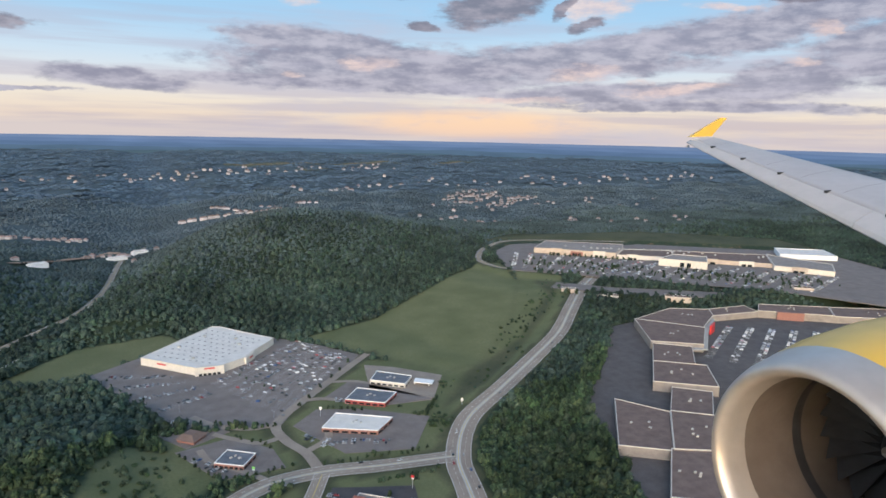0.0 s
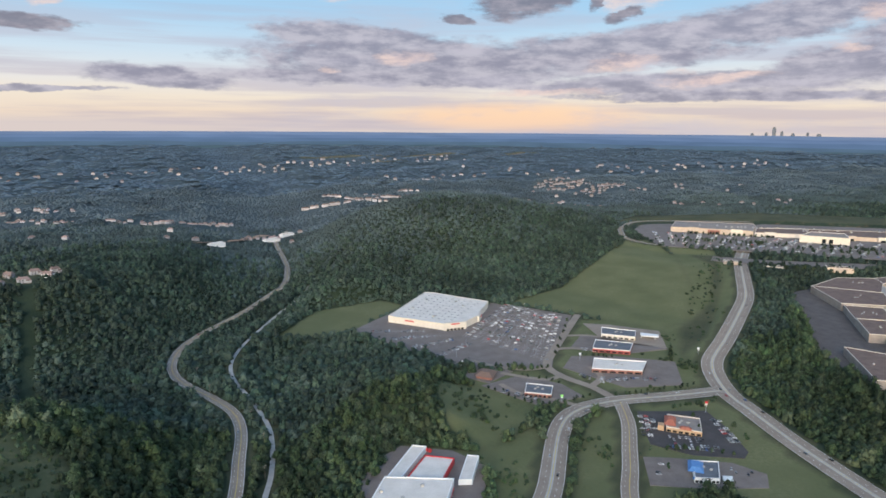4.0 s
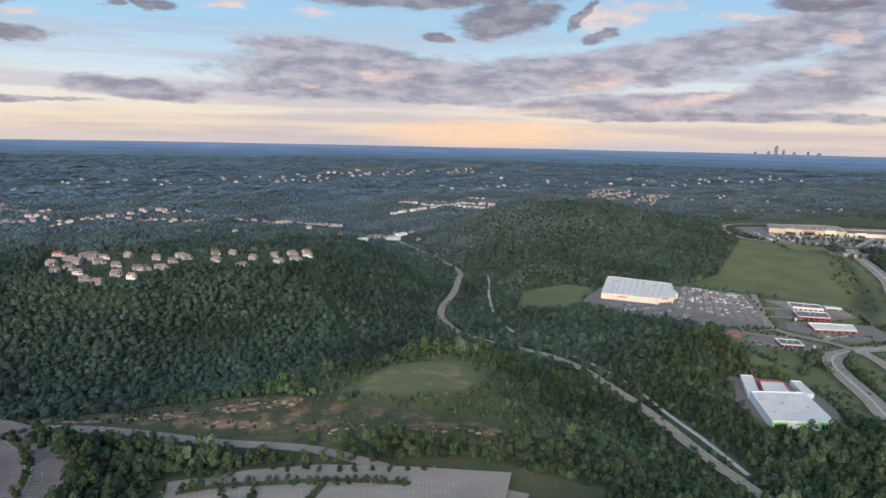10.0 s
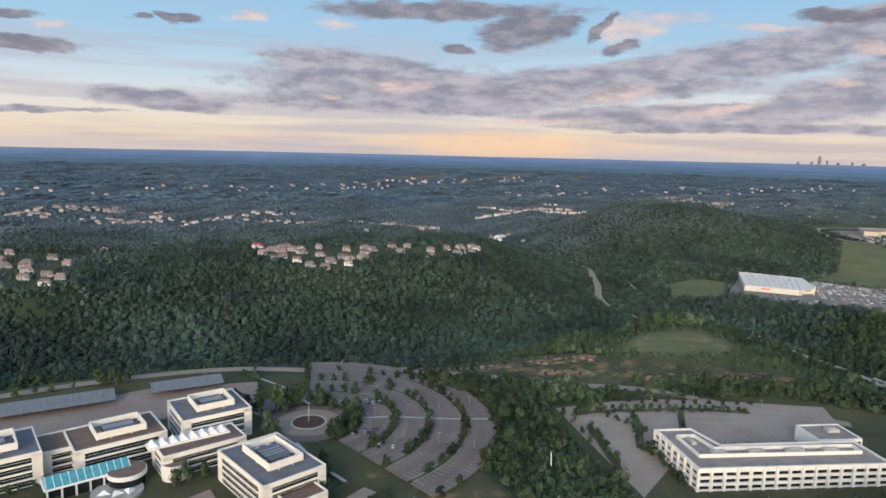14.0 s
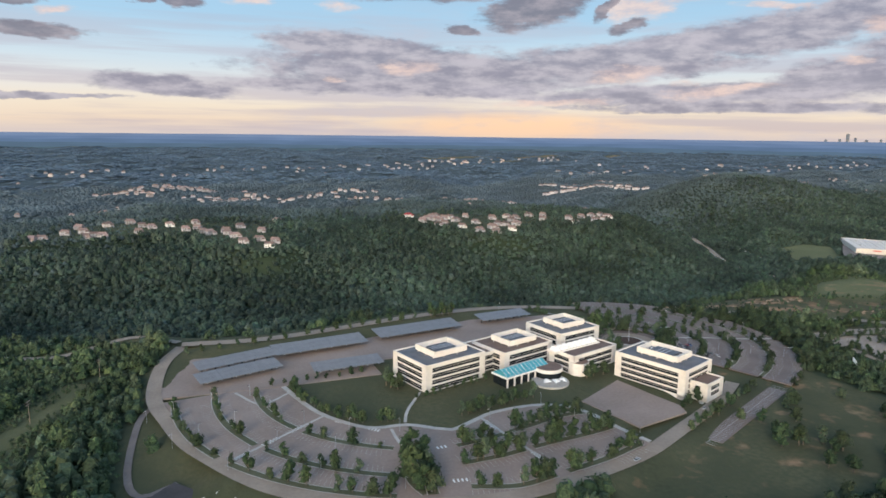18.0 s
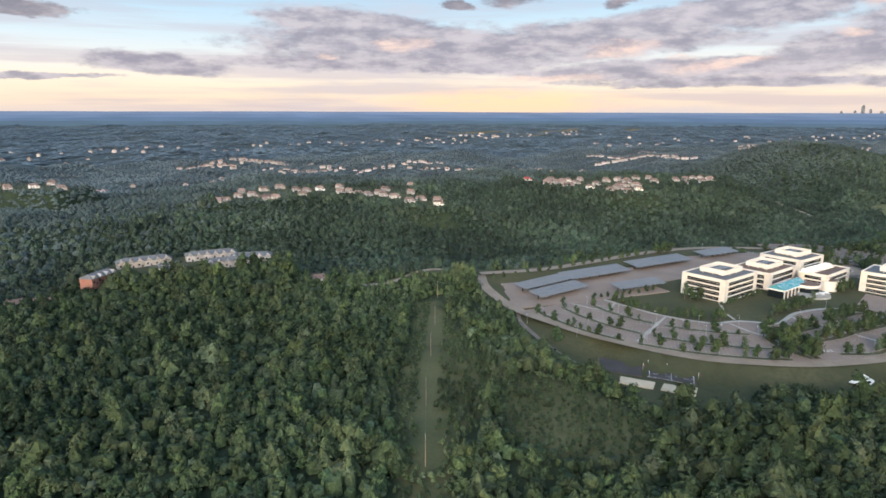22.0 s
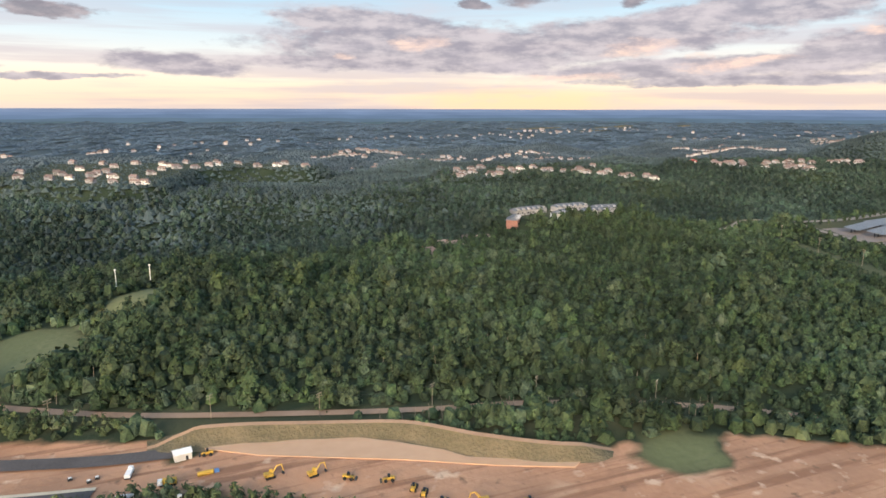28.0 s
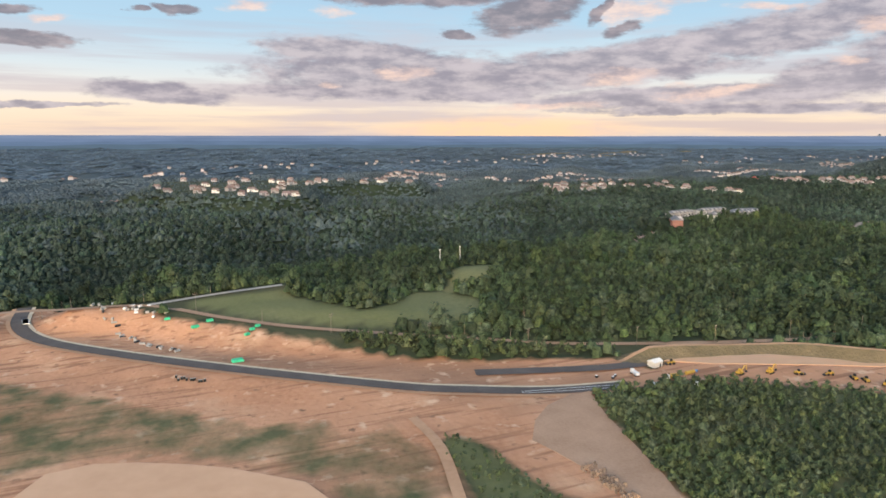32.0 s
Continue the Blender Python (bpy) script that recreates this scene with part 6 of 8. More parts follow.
for x, y, t, n, m in ((-266, 352, 55, 4, "brick"), (-246, 370, 12, 6, "siding"), (-234, 350, 30, 3, "siding_white"), (-212, 374, 4, 6, "siding"), (-192, 360, -8, 5, "siding"), (-205, 352, 0, 5, "siding")):
    row_house(x, y, t, n, M[m], "brick row houses with grey roofs on a wooded hilltop" if m == "brick" else "pale row houses with grey gabled roofs on a wooded hilltop")
for x, y, m in ((-302, 348, "plough"), (-290, 345, "siding_white"), (-325, 326, "siding"), (-339, 309, "siding"), (-319, 324, "siding_white"), (-160, 340, "siding_white")):
    make_house(x, y, rng.uniform(-20, 30), 9, 6, M["siding"] if m == "plough" else M[m], M["shingle"], "low house among trees on a hilltop", "house", "hilltop houses", 1)
for x, y in ((-482, 268), (-470, 272)):
    mast = thing("field_mast", x, y, land_at(x, y), 0, "tall pale mast above the tree tops", "mast", "field masts")
    part("pole", Build().tube((0, 0, 0), (0, 0, 9), 0.16, 0.1), M["white"], mast)
    part("cap", Build().box(0, 0, 9, 0.7, 0.3, 0.4), M["white"], mast)


def village(name, spots, label, size=8.5):
    """Far-off houses, too small to tell apart."""
    walls, roofs = Build(), Build()
    xs, ys = np.array([s[0] for s in spots]), np.array([s[1] for s in spots])
    zs_ = land(xs, ys)
    for x, y, z in zip(xs, ys, zs_):
        t, w, d = rng.uniform(-30, 30), size * rng.uniform(0.8, 1.4), size * rng.uniform(0.65, 0.85)
        walls.box(x, y, z - 2, w, d, size * 0.48 + 2, t)
        roofs.box(x, y, z + size * 0.48, w * 1.08, d * 1.08, size * 0.32, t, 0.35)
        HOUSE_GLADES.extend(((x, y - size * 1.2, size * 1.7), (x, y - size * 3.4, size * 1.3)))
    root = single(name, walls, M["siding"], label, "houses", "stuff")
    part("roofs", roofs, M["shingle"], root)


def rows_of(*rows):
    out = []
    for xa, ya, xb, yb, n, w in rows:
        for k in range(n):
            x, y = along((xa, ya), (xb, yb), (k + 0.5) / n)
            out.append((x + rng.uniform(-w, w), y + rng.uniform(-w, w)))
    return out


village("far_town_houses", rows_of((700, 1290, 930, 1200, 34, 5), (770, 1430, 960, 1300, 32, 5), (880, 1480, 1010, 1440, 14, 8)), "long pale rows of distant town houses", 7)
village("far_estate", rows_of((1300, 1330, 1500, 1480, 44, 25), (1380, 1300, 1560, 1420, 40, 25), (1330, 1420, 1470, 1540, 30, 25)), "distant estate of pale houses on a hill", 6.2)
village("far_valley_houses", rows_of((420, 1130, 560, 1150, 24, 8), (560, 1010, 620, 1030, 8, 10)), "distant pale houses along a valley", 6)
village("far_ridge_houses", rows_of((90, 1190, 300, 1290, 34, 14), (200, 1200, 420, 1130, 34, 14), (-60, 1280, 90, 1250, 22, 30)), "distant pale houses strung along a ridge", 5.6)
village("far_hill_estate", rows_of((-140, 1352, -50, 1500, 60, 36), (-60, 1400, 40, 1420, 60, 36), (-200, 1330, -120, 1290, 30, 20), (-20, 1260, 60, 1230, 18, 20)), "dense distant estate of pale houses on a hilltop", 6.0)
village("far_scattered_houses", rows_of((1050, 1100, 1600, 900, 22, 60), (1200, 1250, 1900, 1300, 22, 80), (300, 900, 700, 1000, 8, 60), (-500, 1000, -100, 1050, 16, 60), (-700, 820, -650, 780, 8, 30)), "scattered distant houses among trees", 6.5)
village("far_sunlit_town", rows_of((700, 2300, 1700, 2700, 60, 120), (300, 2200, 900, 2500, 30, 140), (-600, 1900, 400, 2100, 40, 150), (1500, 1900, 2600, 1900, 50, 160), (-900, 1500, -400, 1700, 20, 100), (1000, 1700, 1400, 1900, 20, 60)), "scattered far-off houses catching low light", 9)
# works yard in the valley
YARD = [(488, 900), (512, 935), (545, 985), (572, 1025), (598, 1060)]
single("valley_yard", ribbon([(p[0], p[1], land_at(p[0], p[1])) for p in curve_points([(x, y, 0) for x, y in YARD], 6.0)], 20.0, 1.0), M["gravel"], "brown bare yard in a wooded valley", "yard", "structure")
HOUSE_GLADES.extend((x, y - 8, 18.0) for x, y in YARD)
for x, y, w in ((515, 905, 22), (600, 1000, 26), (630, 1040, 22)):
    o = thing("yard_shed", x, y, land_at(x, y), 25, "long white shed in a valley yard", "shed", "valley sheds")
    part("wall", Build().box(0, 0, -2, w, 9, 6), M["white"], o)
    part("roof", gable(w, 9, 4, 2), M["roof_white"], o)
    HOUSE_GLADES.append((x, y - 10, 20))


# ---- foliage ----
def crowns(name, x, y, z, size, high, lobes, tufts, tint, leaf):
    """Tree crowns: each a few leafy lobes, a lobe being a dome wrapped in small bent leaf tufts."""
    n = len(x)
    vs, fs, ts, base = [], [], [], 0
    fan = np.array([(5, 0, 1), (5, 1, 2), (5, 2, 3), (5, 3, 4), (5, 4, 0)])
    dome = np.array([(q, (q + 1) % 5, 5 + q) for q in range(5)] + [((q + 1) % 5, 5 + (q + 1) % 5, 5 + q) for q in range(5)] + [(5, 6, 7), (5, 7, 8), (5, 8, 9)])
    round_top = lobes == 1 and tufts > 1
    for c in range(lobes):
        f = (c + 0.5) / lobes
        a = rng.uniform(0, 6.283, n)
        if lobes == 1:
            off, mid, rad, up = np.zeros(n), high * 0.42, size * 0.48, high * 0.48
        else:
            off = size * rng.uniform(0.12, 0.30, n) * (1 - 0.75 * max(0.0, f - 0.45))
            mid = high * (0.22 + 0.58 * f) * rng.uniform(0.92, 1.08, n)
            rad = size * rng.uniform(0.26, 0.38, n) * (1.12 - 0.3 * f)
            up = rad * rng.uniform(0.75, 1.15, n)
        px, py, pz = x + off * np.cos(a), y + off * np.sin(a), z + mid
        b = rng.uniform(0, 6.283, n)[:, None] + np.arange(5)[None] * 1.2566
        r = rad[:, None] * rng.uniform(0.7, 1.0, (n, 5))
        rim_v = np.stack([px[:, None] + r * np.cos(b), py[:, None] + r * np.sin(b), (pz - 0.45 * up)[:, None] + up[:, None] * rng.uniform(-0.2, 0.2, (n, 5))], 2)
        if round_top:
            b, r = b + 0.6, rad[:, None] * rng.uniform(0.4, 0.66, (n, 5))
            top_v = np.stack([px[:, None] + r * np.cos(b), py[:, None] + r * np.sin(b), pz[:, None] + up[:, None] * rng.uniform(0.4, 0.8, (n, 5))], 2)
        else:
            top_v = np.stack([px, py, pz + 0.7 * up], 1)[:, None]
        m = 5 + top_v.shape[1]
        vs.append(np.concatenate([rim_v, top_v], 1).reshape(-1, 3))
        fs.append(((dome if round_top else fan)[None] + m * np.arange(n)[:, None, None]).reshape(-1, 3) + base)
        ts.append(np.repeat(tint, m, 0))
        base += m * n
        for q in range(tufts):
            az = rng.uniform(0, 6.283, n)
            el = np.arcsin(rng.uniform(-0.35, 1.0, n))
            nrm = np.stack([np.cos(az) * np.cos(el), np.sin(az) * np.cos(el), np.sin(el)], 1)
            k = rng.uniform(0.82, 1.12, n)[:, None]
            at = np.stack([px, py, pz], 1) + nrm * np.stack([rad, rad, up], 1) * k
            nrm = nrm + rng.uniform(-0.45, 0.45, (n, 3)) + np.array([0, 0, 0.25])
            nrm /= np.linalg.norm(nrm, axis=1)[:, None]
            t1 = np.cross(nrm, rng.uniform(-1, 1, (n, 3)))
            t1 /= np.linalg.norm(t1, axis=1)[:, None] + 1e-6
            t2 = np.cross(nrm, t1)
            s = (leaf * size * rng.uniform(0.6, 1.3, n))[:, None]
            quad = np.stack([at - t1 * s, at - t2 * s * 0.7 - nrm * s * 0.35, at + t1 * s, at + t2 * s * 0.7 - nrm * s * 0.35], 1)
            vs.append(quad.reshape(-1, 3))
            fs.append((np.array([(0, 1, 2), (0, 2, 3)])[None] + 4 * np.arange(n)[:, None, None]).reshape(-1, 3) + base)
            ts.append(np.repeat(tint * (0.85 + 0.3 * rng.uniform(0, 1, (n, 1))), 4, 0))
            base += 4 * n
    me = big_mesh(name, np.concatenate(vs), np.concatenate(fs), False)
    col = np.ones((base, 4), np.float32)
    col[:, :3] = np.clip(np.concatenate(ts), 0, 1)
    me.color_attributes.new("tint", "FLOAT_COLOR", "POINT").data.foreach_set("color", col.ravel())
    return me


def tints(n):
    """A shade for each tree: most ordinary, some pale and silvery, some fresh green, some very dark."""
    t = np.stack([rng.normal(0.42, 0.12, n), rng.uniform(0.25, 0.75, n), rng.uniform(0.35, 0.8, n)], 1)
    kind = rng.uniform(0, 1, n)
    t[kind < 0.06] = t[kind < 0.06] * np.array([1.0, 1.0, 0.25]) + np.array([0.38, 0.0, 0.0])
    t[(kind > 0.06) & (kind < 0.2)] += np.array([0.2, -0.25, 0.2])
    t[kind > 0.86] += np.array([-0.16, 0.12, -0.1])
    return np.clip(t, 0, 1)


# ---- planted trees, cars, lamps ----
TREES = []
for s in range(5):
    g = np.random.default_rng(40 + s)
    t = thing("tree", 0, -3000, -100, 0, "young planted tree with a full green crown", "tree", "planted trees")
    trunk = Build().tube((0, 0, -0.4), (0, 0, 2.2), 0.14, 0.07)
    for k in range(3):
        a = g.uniform(0, 6.28)
        trunk.tube((0, 0, 1.3 + 0.25 * k), (0.8 * math.cos(a), 0.8 * math.sin(a), 2.4 + 0.2 * k), 0.06, 0.03)
    part("trunk", trunk, M["bark"], t)
    one = np.zeros(1)
    wide = 3.1 if s != 3 else 2.4
    crown = crowns("crown", one, one, one + 0.3, one + wide, one + g.uniform(4.3, 5.2), 7, 13, tints(1), 0.105)
    part("crown", crown, M["leaf_lot"], t)
    TREES.append(t)
tree_count = 0


def plant(x, y, size=1.0, z=None):
    global tree_count
    src = TREES[tree_count % 5]
    tree_count += 1
    z = land_at(x, y) if z is None else z
    k = 1.18 * size * rng.uniform(0.8, 1.2)
    c = copy_thing(src, pose(x, y, z, 0, 0, rng.uniform(0, 360)))
    c.scale = (k, k, k * rng.uniform(0.9, 1.1))
    return c


spots = []
for k, line in enumerate(ISLANDS):
    fine = curve_points([(x, y, 0) for x, y in line], 1.0)
    gap = 2.8 if 6 <= k < 10 else 4.2 if k >= 10 else 6.0
    run = rng.uniform(0.5, 3)
    while run < len(fine) - 1:
        p = fine[int(run)]
        spots.append((p[0] + rng.uniform(-0.5, 0.5), p[1] + rng.uniform(-0.5, 0.5), rng.uniform(0.55, 1.2) if k < 6 else rng.uniform(0.8, 1.5) if k < 12 else rng.uniform(0.9, 1.7)))
        run += gap * rng.uniform(0.5, 1.6)
for x, y in swept(44.0, 0.19, 192, 240, 3.0):
    spots.append((x + rng.uniform(-1, 1), y + rng.uniform(-1, 1), rng.uniform(0.6, 0.95)))
for (xa, ya), (xb, yb), n, s in (((12, 197), (38, 203), 12, 0.95), ((2, 217), (36, 226), 10, 0.55),
                                 ((80, 160), (140, 186), 12, 0.9), ((-48, 249), (-8, 250), 9, 0.6), ((-80, 296), (-30, 299), 7, 0.7), ((-25, 302), (40, 312), 9, 0.8), ((44, 312), (60, 314), 6, 1.2), ((30, 200), (46, 203), 4, 1.0),
                                 ((92, 176), (106, 182), 3, 1.0), ((118, 186), (124, 212), 8, 1.25), ((74, 212), (86, 214), 3, 1.1), ((-4, 236), (0, 226), 3, 1.3), ((-16, 203), (-10, 201), 3, 1.0)):
    for k in range(n):
        x, y = along((xa, ya), (xb, yb), (k + 0.5) / n)
        spots.append((x + rng.uniform(-0.8, 0.8), y + rng.uniform(-0.8, 0.8), s))
for k in range(26):
    spots.append((rng.uniform(95, 175), rng.uniform(118, 168), rng.uniform(0.9, 1.6)))
for r in (35, 49.1, 63.1, 76):
    for a in range(-68, 80, 7 if r > 40 else 10):
        if rng.uniform() < 0.8:
            spots.append((EX + r * math.cos(radians(a)), EY + r * math.sin(radians(a)), rng.uniform(0.8, 1.5)))
for k in range(30):
    a, r = rng.uniform(-80, 130), rng.uniform(14.5, 22)
    spots.append((EX + r * math.cos(radians(a)), EY + r * math.sin(radians(a)), rng.uniform(1.3, 2.1)))
for k in range(14):
    spots.append((rng.uniform(98, 112), rng.uniform(236, 270), 1.6))
for (xa, ya), (xb, yb), n, s in (((236, 227), (268, 221), 9, 0.9), ((268, 221), (314, 202), 14, 0.9), ((261, 217), (243, 190), 9, 0.8), ((235, 212), (224, 178), 10, 0.8), ((284, 213), (270, 196), 5, 0.6), ((262, 238), (345, 214), 14, 1.3), ((266, 231), (325, 208), 10, 0.8), ((245, 194), (238, 160), 8, 0.9), ((234, 232), (226, 196), 4, 0.8), ((264, 177), (304, 165), 14, 1.1), ((250, 222), (256, 200), 5, 0.8), ((240, 236), (256, 230), 5, 0.9)):
    for k in range(n):
        x, y = along((xa, ya), (xb, yb), (k + 0.5) / n)
        spots.append((x + rng.uniform(-1, 1), y + rng.uniform(-1, 1), s))
for (xa, ya), (xb, yb), n, s in (((636, 374), (690, 348), 12, 0.75), ((702, 362), (764, 440), 6, 0.8), ((702, 294), (760, 288), 14, 0.6), ((722, 360), (742, 350), 8, 0.6), ((652, 300), (690, 298), 8, 0.6), ((776, 330), (790, 348), 6, 0.9), ((636, 336), (650, 302), 7, 0.6),
                                 ((664, 345), (684, 322), 6, 0.6), ((596, 466), (630, 388), 7, 0.5), ((680, 440), (700, 400), 5, 0.5), ((720, 505), (748, 484), 4, 0.6), ((1020, 590), (1080, 540), 8, 1.3), ((1030, 620), (1060, 600), 5, 1.2), ((1090, 660), (1170, 595), 16, 1.1), ((1150, 500), (1220, 440), 10, 1.2), ((1000, 500), (1060, 440), 10, 1.6), ((985, 440), (1010, 470), 6, 1.5)):
    for k in range(n):
        x, y = along((xa, ya), (xb, yb), (k + 0.5) / n)
        spots.append((x + rng.uniform(-1.5, 1.5), y + rng.uniform(-1.5, 1.5), s))
spots = [(x + 0, y + 0, s) for x, y, s in spots if not inside(P2, np.array([x]), np.array([y]))[0]]
zz = land(np.array([s[0] for s in spots]), np.array([s[1] for s in spots]))
far_x, far_y, far_z, far_s = [], [], [], []
for (x, y, s), z in zip(spots, zz):
    if x < 128 or 220 < x < 246:
        plant(x, y, s, float(z))
    else:
        far_x.append(x), far_y.append(y), far_z.append(float(z)), far_s.append(s)
for k in range(150):
    x, y = along((1010, 610), (1240, 400), rng.uniform(0, 1))
    far_x.append(x + rng.uniform(0, 75) * 0.75), far_y.append(y + rng.uniform(0, 75) * 0.65), far_z.append(-19.8), far_s.append(rng.uniform(0.6, 1.2))
for x, y in ((676, 232), (684, 229), (688, 227), (692, 226), (697, 222.5), (703, 219), (707, 216), (711, 213), (715, 240), (722, 252), (668, 230), (672, 215), (735, 236), (729, 222)):
    plant(x, y, rng.uniform(0.5, 0.8), -37.8)
far_x, far_y, far_z, far_s = (np.array(q) for q in (far_x, far_y, far_z, far_s))
single("car_park_trees", crowns("car_park_trees", far_x, far_y, far_z, 3.6 * far_s, 4.6 * far_s, 5, 9, tints(len(far_x)), 0.12), M["leaf_lot"], "small trees between far rows of parked cars", "trees", "stuff")
shrub_x, shrub_y = [], []
for k in range(110):
    x, y = along((820, 352), (1020, 535), rng.uniform(0, 1) ** 0.8)
    shrub_x.append(x + rng.normal(0, 9)), shrub_y.append(y + 4 + rng.normal(0, 9))
for cx, cy, rx, ry, count in ((776, 318, 9, 14, 55), (740, 300, 10, 3, 14), (616, 310, 13, 26, 70), (600, 232, 9, 18, 30), (655, 240, 6, 12, 22), (732, 268, 14, 3, 16), (800, 372, 8, 12, 18)):
    for k in range(count):
        shrub_x.append(cx + rng.normal(0, rx / 1.7)), shrub_y.append(cy + rng.normal(0, ry / 1.7))
shrub_x, shrub_y = np.array(shrub_x), np.array(shrub_y)
for key in ("hill_road", "store_road", "lower_drive", "store_drive"):
    clear, _ = line_distance(LINES[key], shrub_x, shrub_y)
    clear = clear > ROADS[key][1] / 2 + 2.5
    shrub_x, shrub_y = shrub_x[clear], shrub_y[clear]
for poly, look_name in PLOTS:
    clear = ~inside(poly, shrub_x, shrub_y)
    shrub_x, shrub_y = shrub_x[clear], shrub_y[clear]
single("slope_shrubs", crowns("slope_shrubs", shrub_x, shrub_y, land(shrub_x, shrub_y) - 0.2, rng.uniform(1.5, 4.2, len(shrub_x)), rng.uniform(1.0, 2.4, len(shrub_x)), 3, 8, tints(len(shrub_x)), 0.14), M["leaf_lot"], "low shrubs scattered over grassy road banks", "shrubs", "stuff")
for t in TREES:
    for o in (*t.children_recursive, t):
        bpy.data.objects.remove(o)


# ---- cars ----
def car_meshes():
    body = Build()
    side = [(-1.25, 0.16), (1.25, 0.16), (1.27, 0.42), (0.62, 0.5), (-1.1, 0.52), (-1.27, 0.44)]
    n = len(side)
    body.add([(x, -0.5, z) for x, z in side] + [(x, 0.5, z) for x, z in side], [tuple(range(n)), tuple(range(2 * n - 1, n - 1, -1))] + [(i, n + i, n + (i + 1) % n, (i + 1) % n) for i in range(n)])
    body.add([(-0.72, -0.38, 0.79), (0.12, -0.38, 0.79), (0.12, 0.38, 0.79), (-0.72, 0.38, 0.79), (-0.72, -0.38, 0.75), (0.12, -0.38, 0.75), (0.12, 0.38, 0.75), (-0.72, 0.38, 0.75)],
             [(0, 1, 2, 3), (4, 5, 1, 0), (5, 6, 2, 1), (6, 7, 3, 2), (7, 4, 0, 3)])
    glass = Build().add([(-1.08, -0.46, 0.5), (0.6, -0.46, 0.5), (0.6, 0.46, 0.5), (-1.08, 0.46, 0.5), (-0.74, -0.39, 0.76), (0.14, -0.39, 0.76), (0.14, 0.39, 0.76), (-0.74, 0.39, 0.76)],
                        [(0, 1, 5, 4), (1, 2, 6, 5), (2, 3, 7, 6), (3, 0, 4, 7)])
    wheel = Build().tube((0, -0.08, 0), (0, 0.08, 0), 0.2, 0.2, 10)
    return body, glass.mesh("cabin_glass"), wheel.mesh("wheel")


cb, cg, cw = car_meshes()
cg.materials.append(M["glass"])
cw.materials.append(M["rubber"])
CAR_BODY = []
for k, m in enumerate(CAR):
    me = cb.mesh("car")
    me.materials.append(m)
    CAR_BODY.append(me)
CAR_NAME = ["white", "silver", "black", "grey", "red", "blue"]


def car(x, y, z, turn, colour, wheels, group):
    o = new("car", CAR_BODY[colour])
    o.matrix_basis = pose(x, y, z, 0, 0, turn)
    tagged(o, CAR_NAME[colour] + " car " + ("on the road" if group == "road cars" else "parked in a marked bay"), "car", group)
    g = new("cabin_glass", cg)
    g.parent = o
    if wheels:
        for wx in (-0.8, 0.8):
            for wy in (-0.46, 0.46):
                q = new("wheel", cw)
                q.parent = o
                q.location = (wx, wy, 0.2)
    return o


def pick():
    return int(rng.choice(6, p=[0.24, 0.26, 0.21, 0.21, 0.04, 0.04]))


def park(rows, z, fill, group, pitch=1.55, depth=1.55, wheels=False):
    for (xa, ya), (xb, yb) in rows:
        n = int(math.hypot(xb - xa, yb - ya) / pitch)
        turn = math.degrees(math.atan2(yb - ya, xb - xa)) + 90
        c, s = math.cos(radians(turn)), math.sin(radians(turn))
        for side in (-depth, depth):
            for k in range(n):
                if rng.uniform() < fill:
                    x, y = along((xa, ya), (xb, yb), (k + 0.5) / n)
                    car(x + c * side, y + s * side, z, turn + (180 if rng.uniform() < 0.5 else 0), pick(), wheels, group)


park(STORE_ROWS[:9:3], -37.7, 0.2, "store car park cars")
park(STORE_ROWS[9:], -37.7, 0.42, "store car park cars")
park([((704, 322), (744, 304)), ((700, 330), (712, 310)), ((730, 372), (744, 360)), ((640, 330), (656, 304))], -37.7, 0.45, "restaurant cars")
park([((685, 245), (699, 266)), ((691, 248), (700, 261.5)), ((687, 234.5), (711, 219)), ((694, 239.5), (709, 230)), ((722, 222), (733, 247))], -37.7, 0.6, "grill cars")
park([((671, 221), (665, 210)), ((698, 203), (706, 196))], -37.7, 0.3, "restaurant cars")
park([((138, 236), (150, 232)), ((142, 222), (152, 218)), ((150, 262), (160, 262))], -12.1, 0.7, "office cars", wheels=True)
for key, n in (("hill_road", 16), ("store_road", 14), ("valley_road", 12), ("gate_road", 2)):
    fine = LINES[key]
    for k in range(n):
        i_ = int(rng.integers(2, len(fine) - 3))
        p, q = fine[i_], fine[i_ + 1]
        turn = math.degrees(math.atan2(q[1] - p[1], q[0] - p[0]))
        side = rng.choice([-1, 1]) * ROADS[key][1] * rng.choice([0.2, 0.36] if ROADS[key][1] > 10 else [0.25])
        car(p[0] - math.sin(radians(turn)) * side, p[1] + math.cos(radians(turn)) * side, p[2] + 0.42, turn + (180 if side > 0 else 0), pick(), True, "road cars")


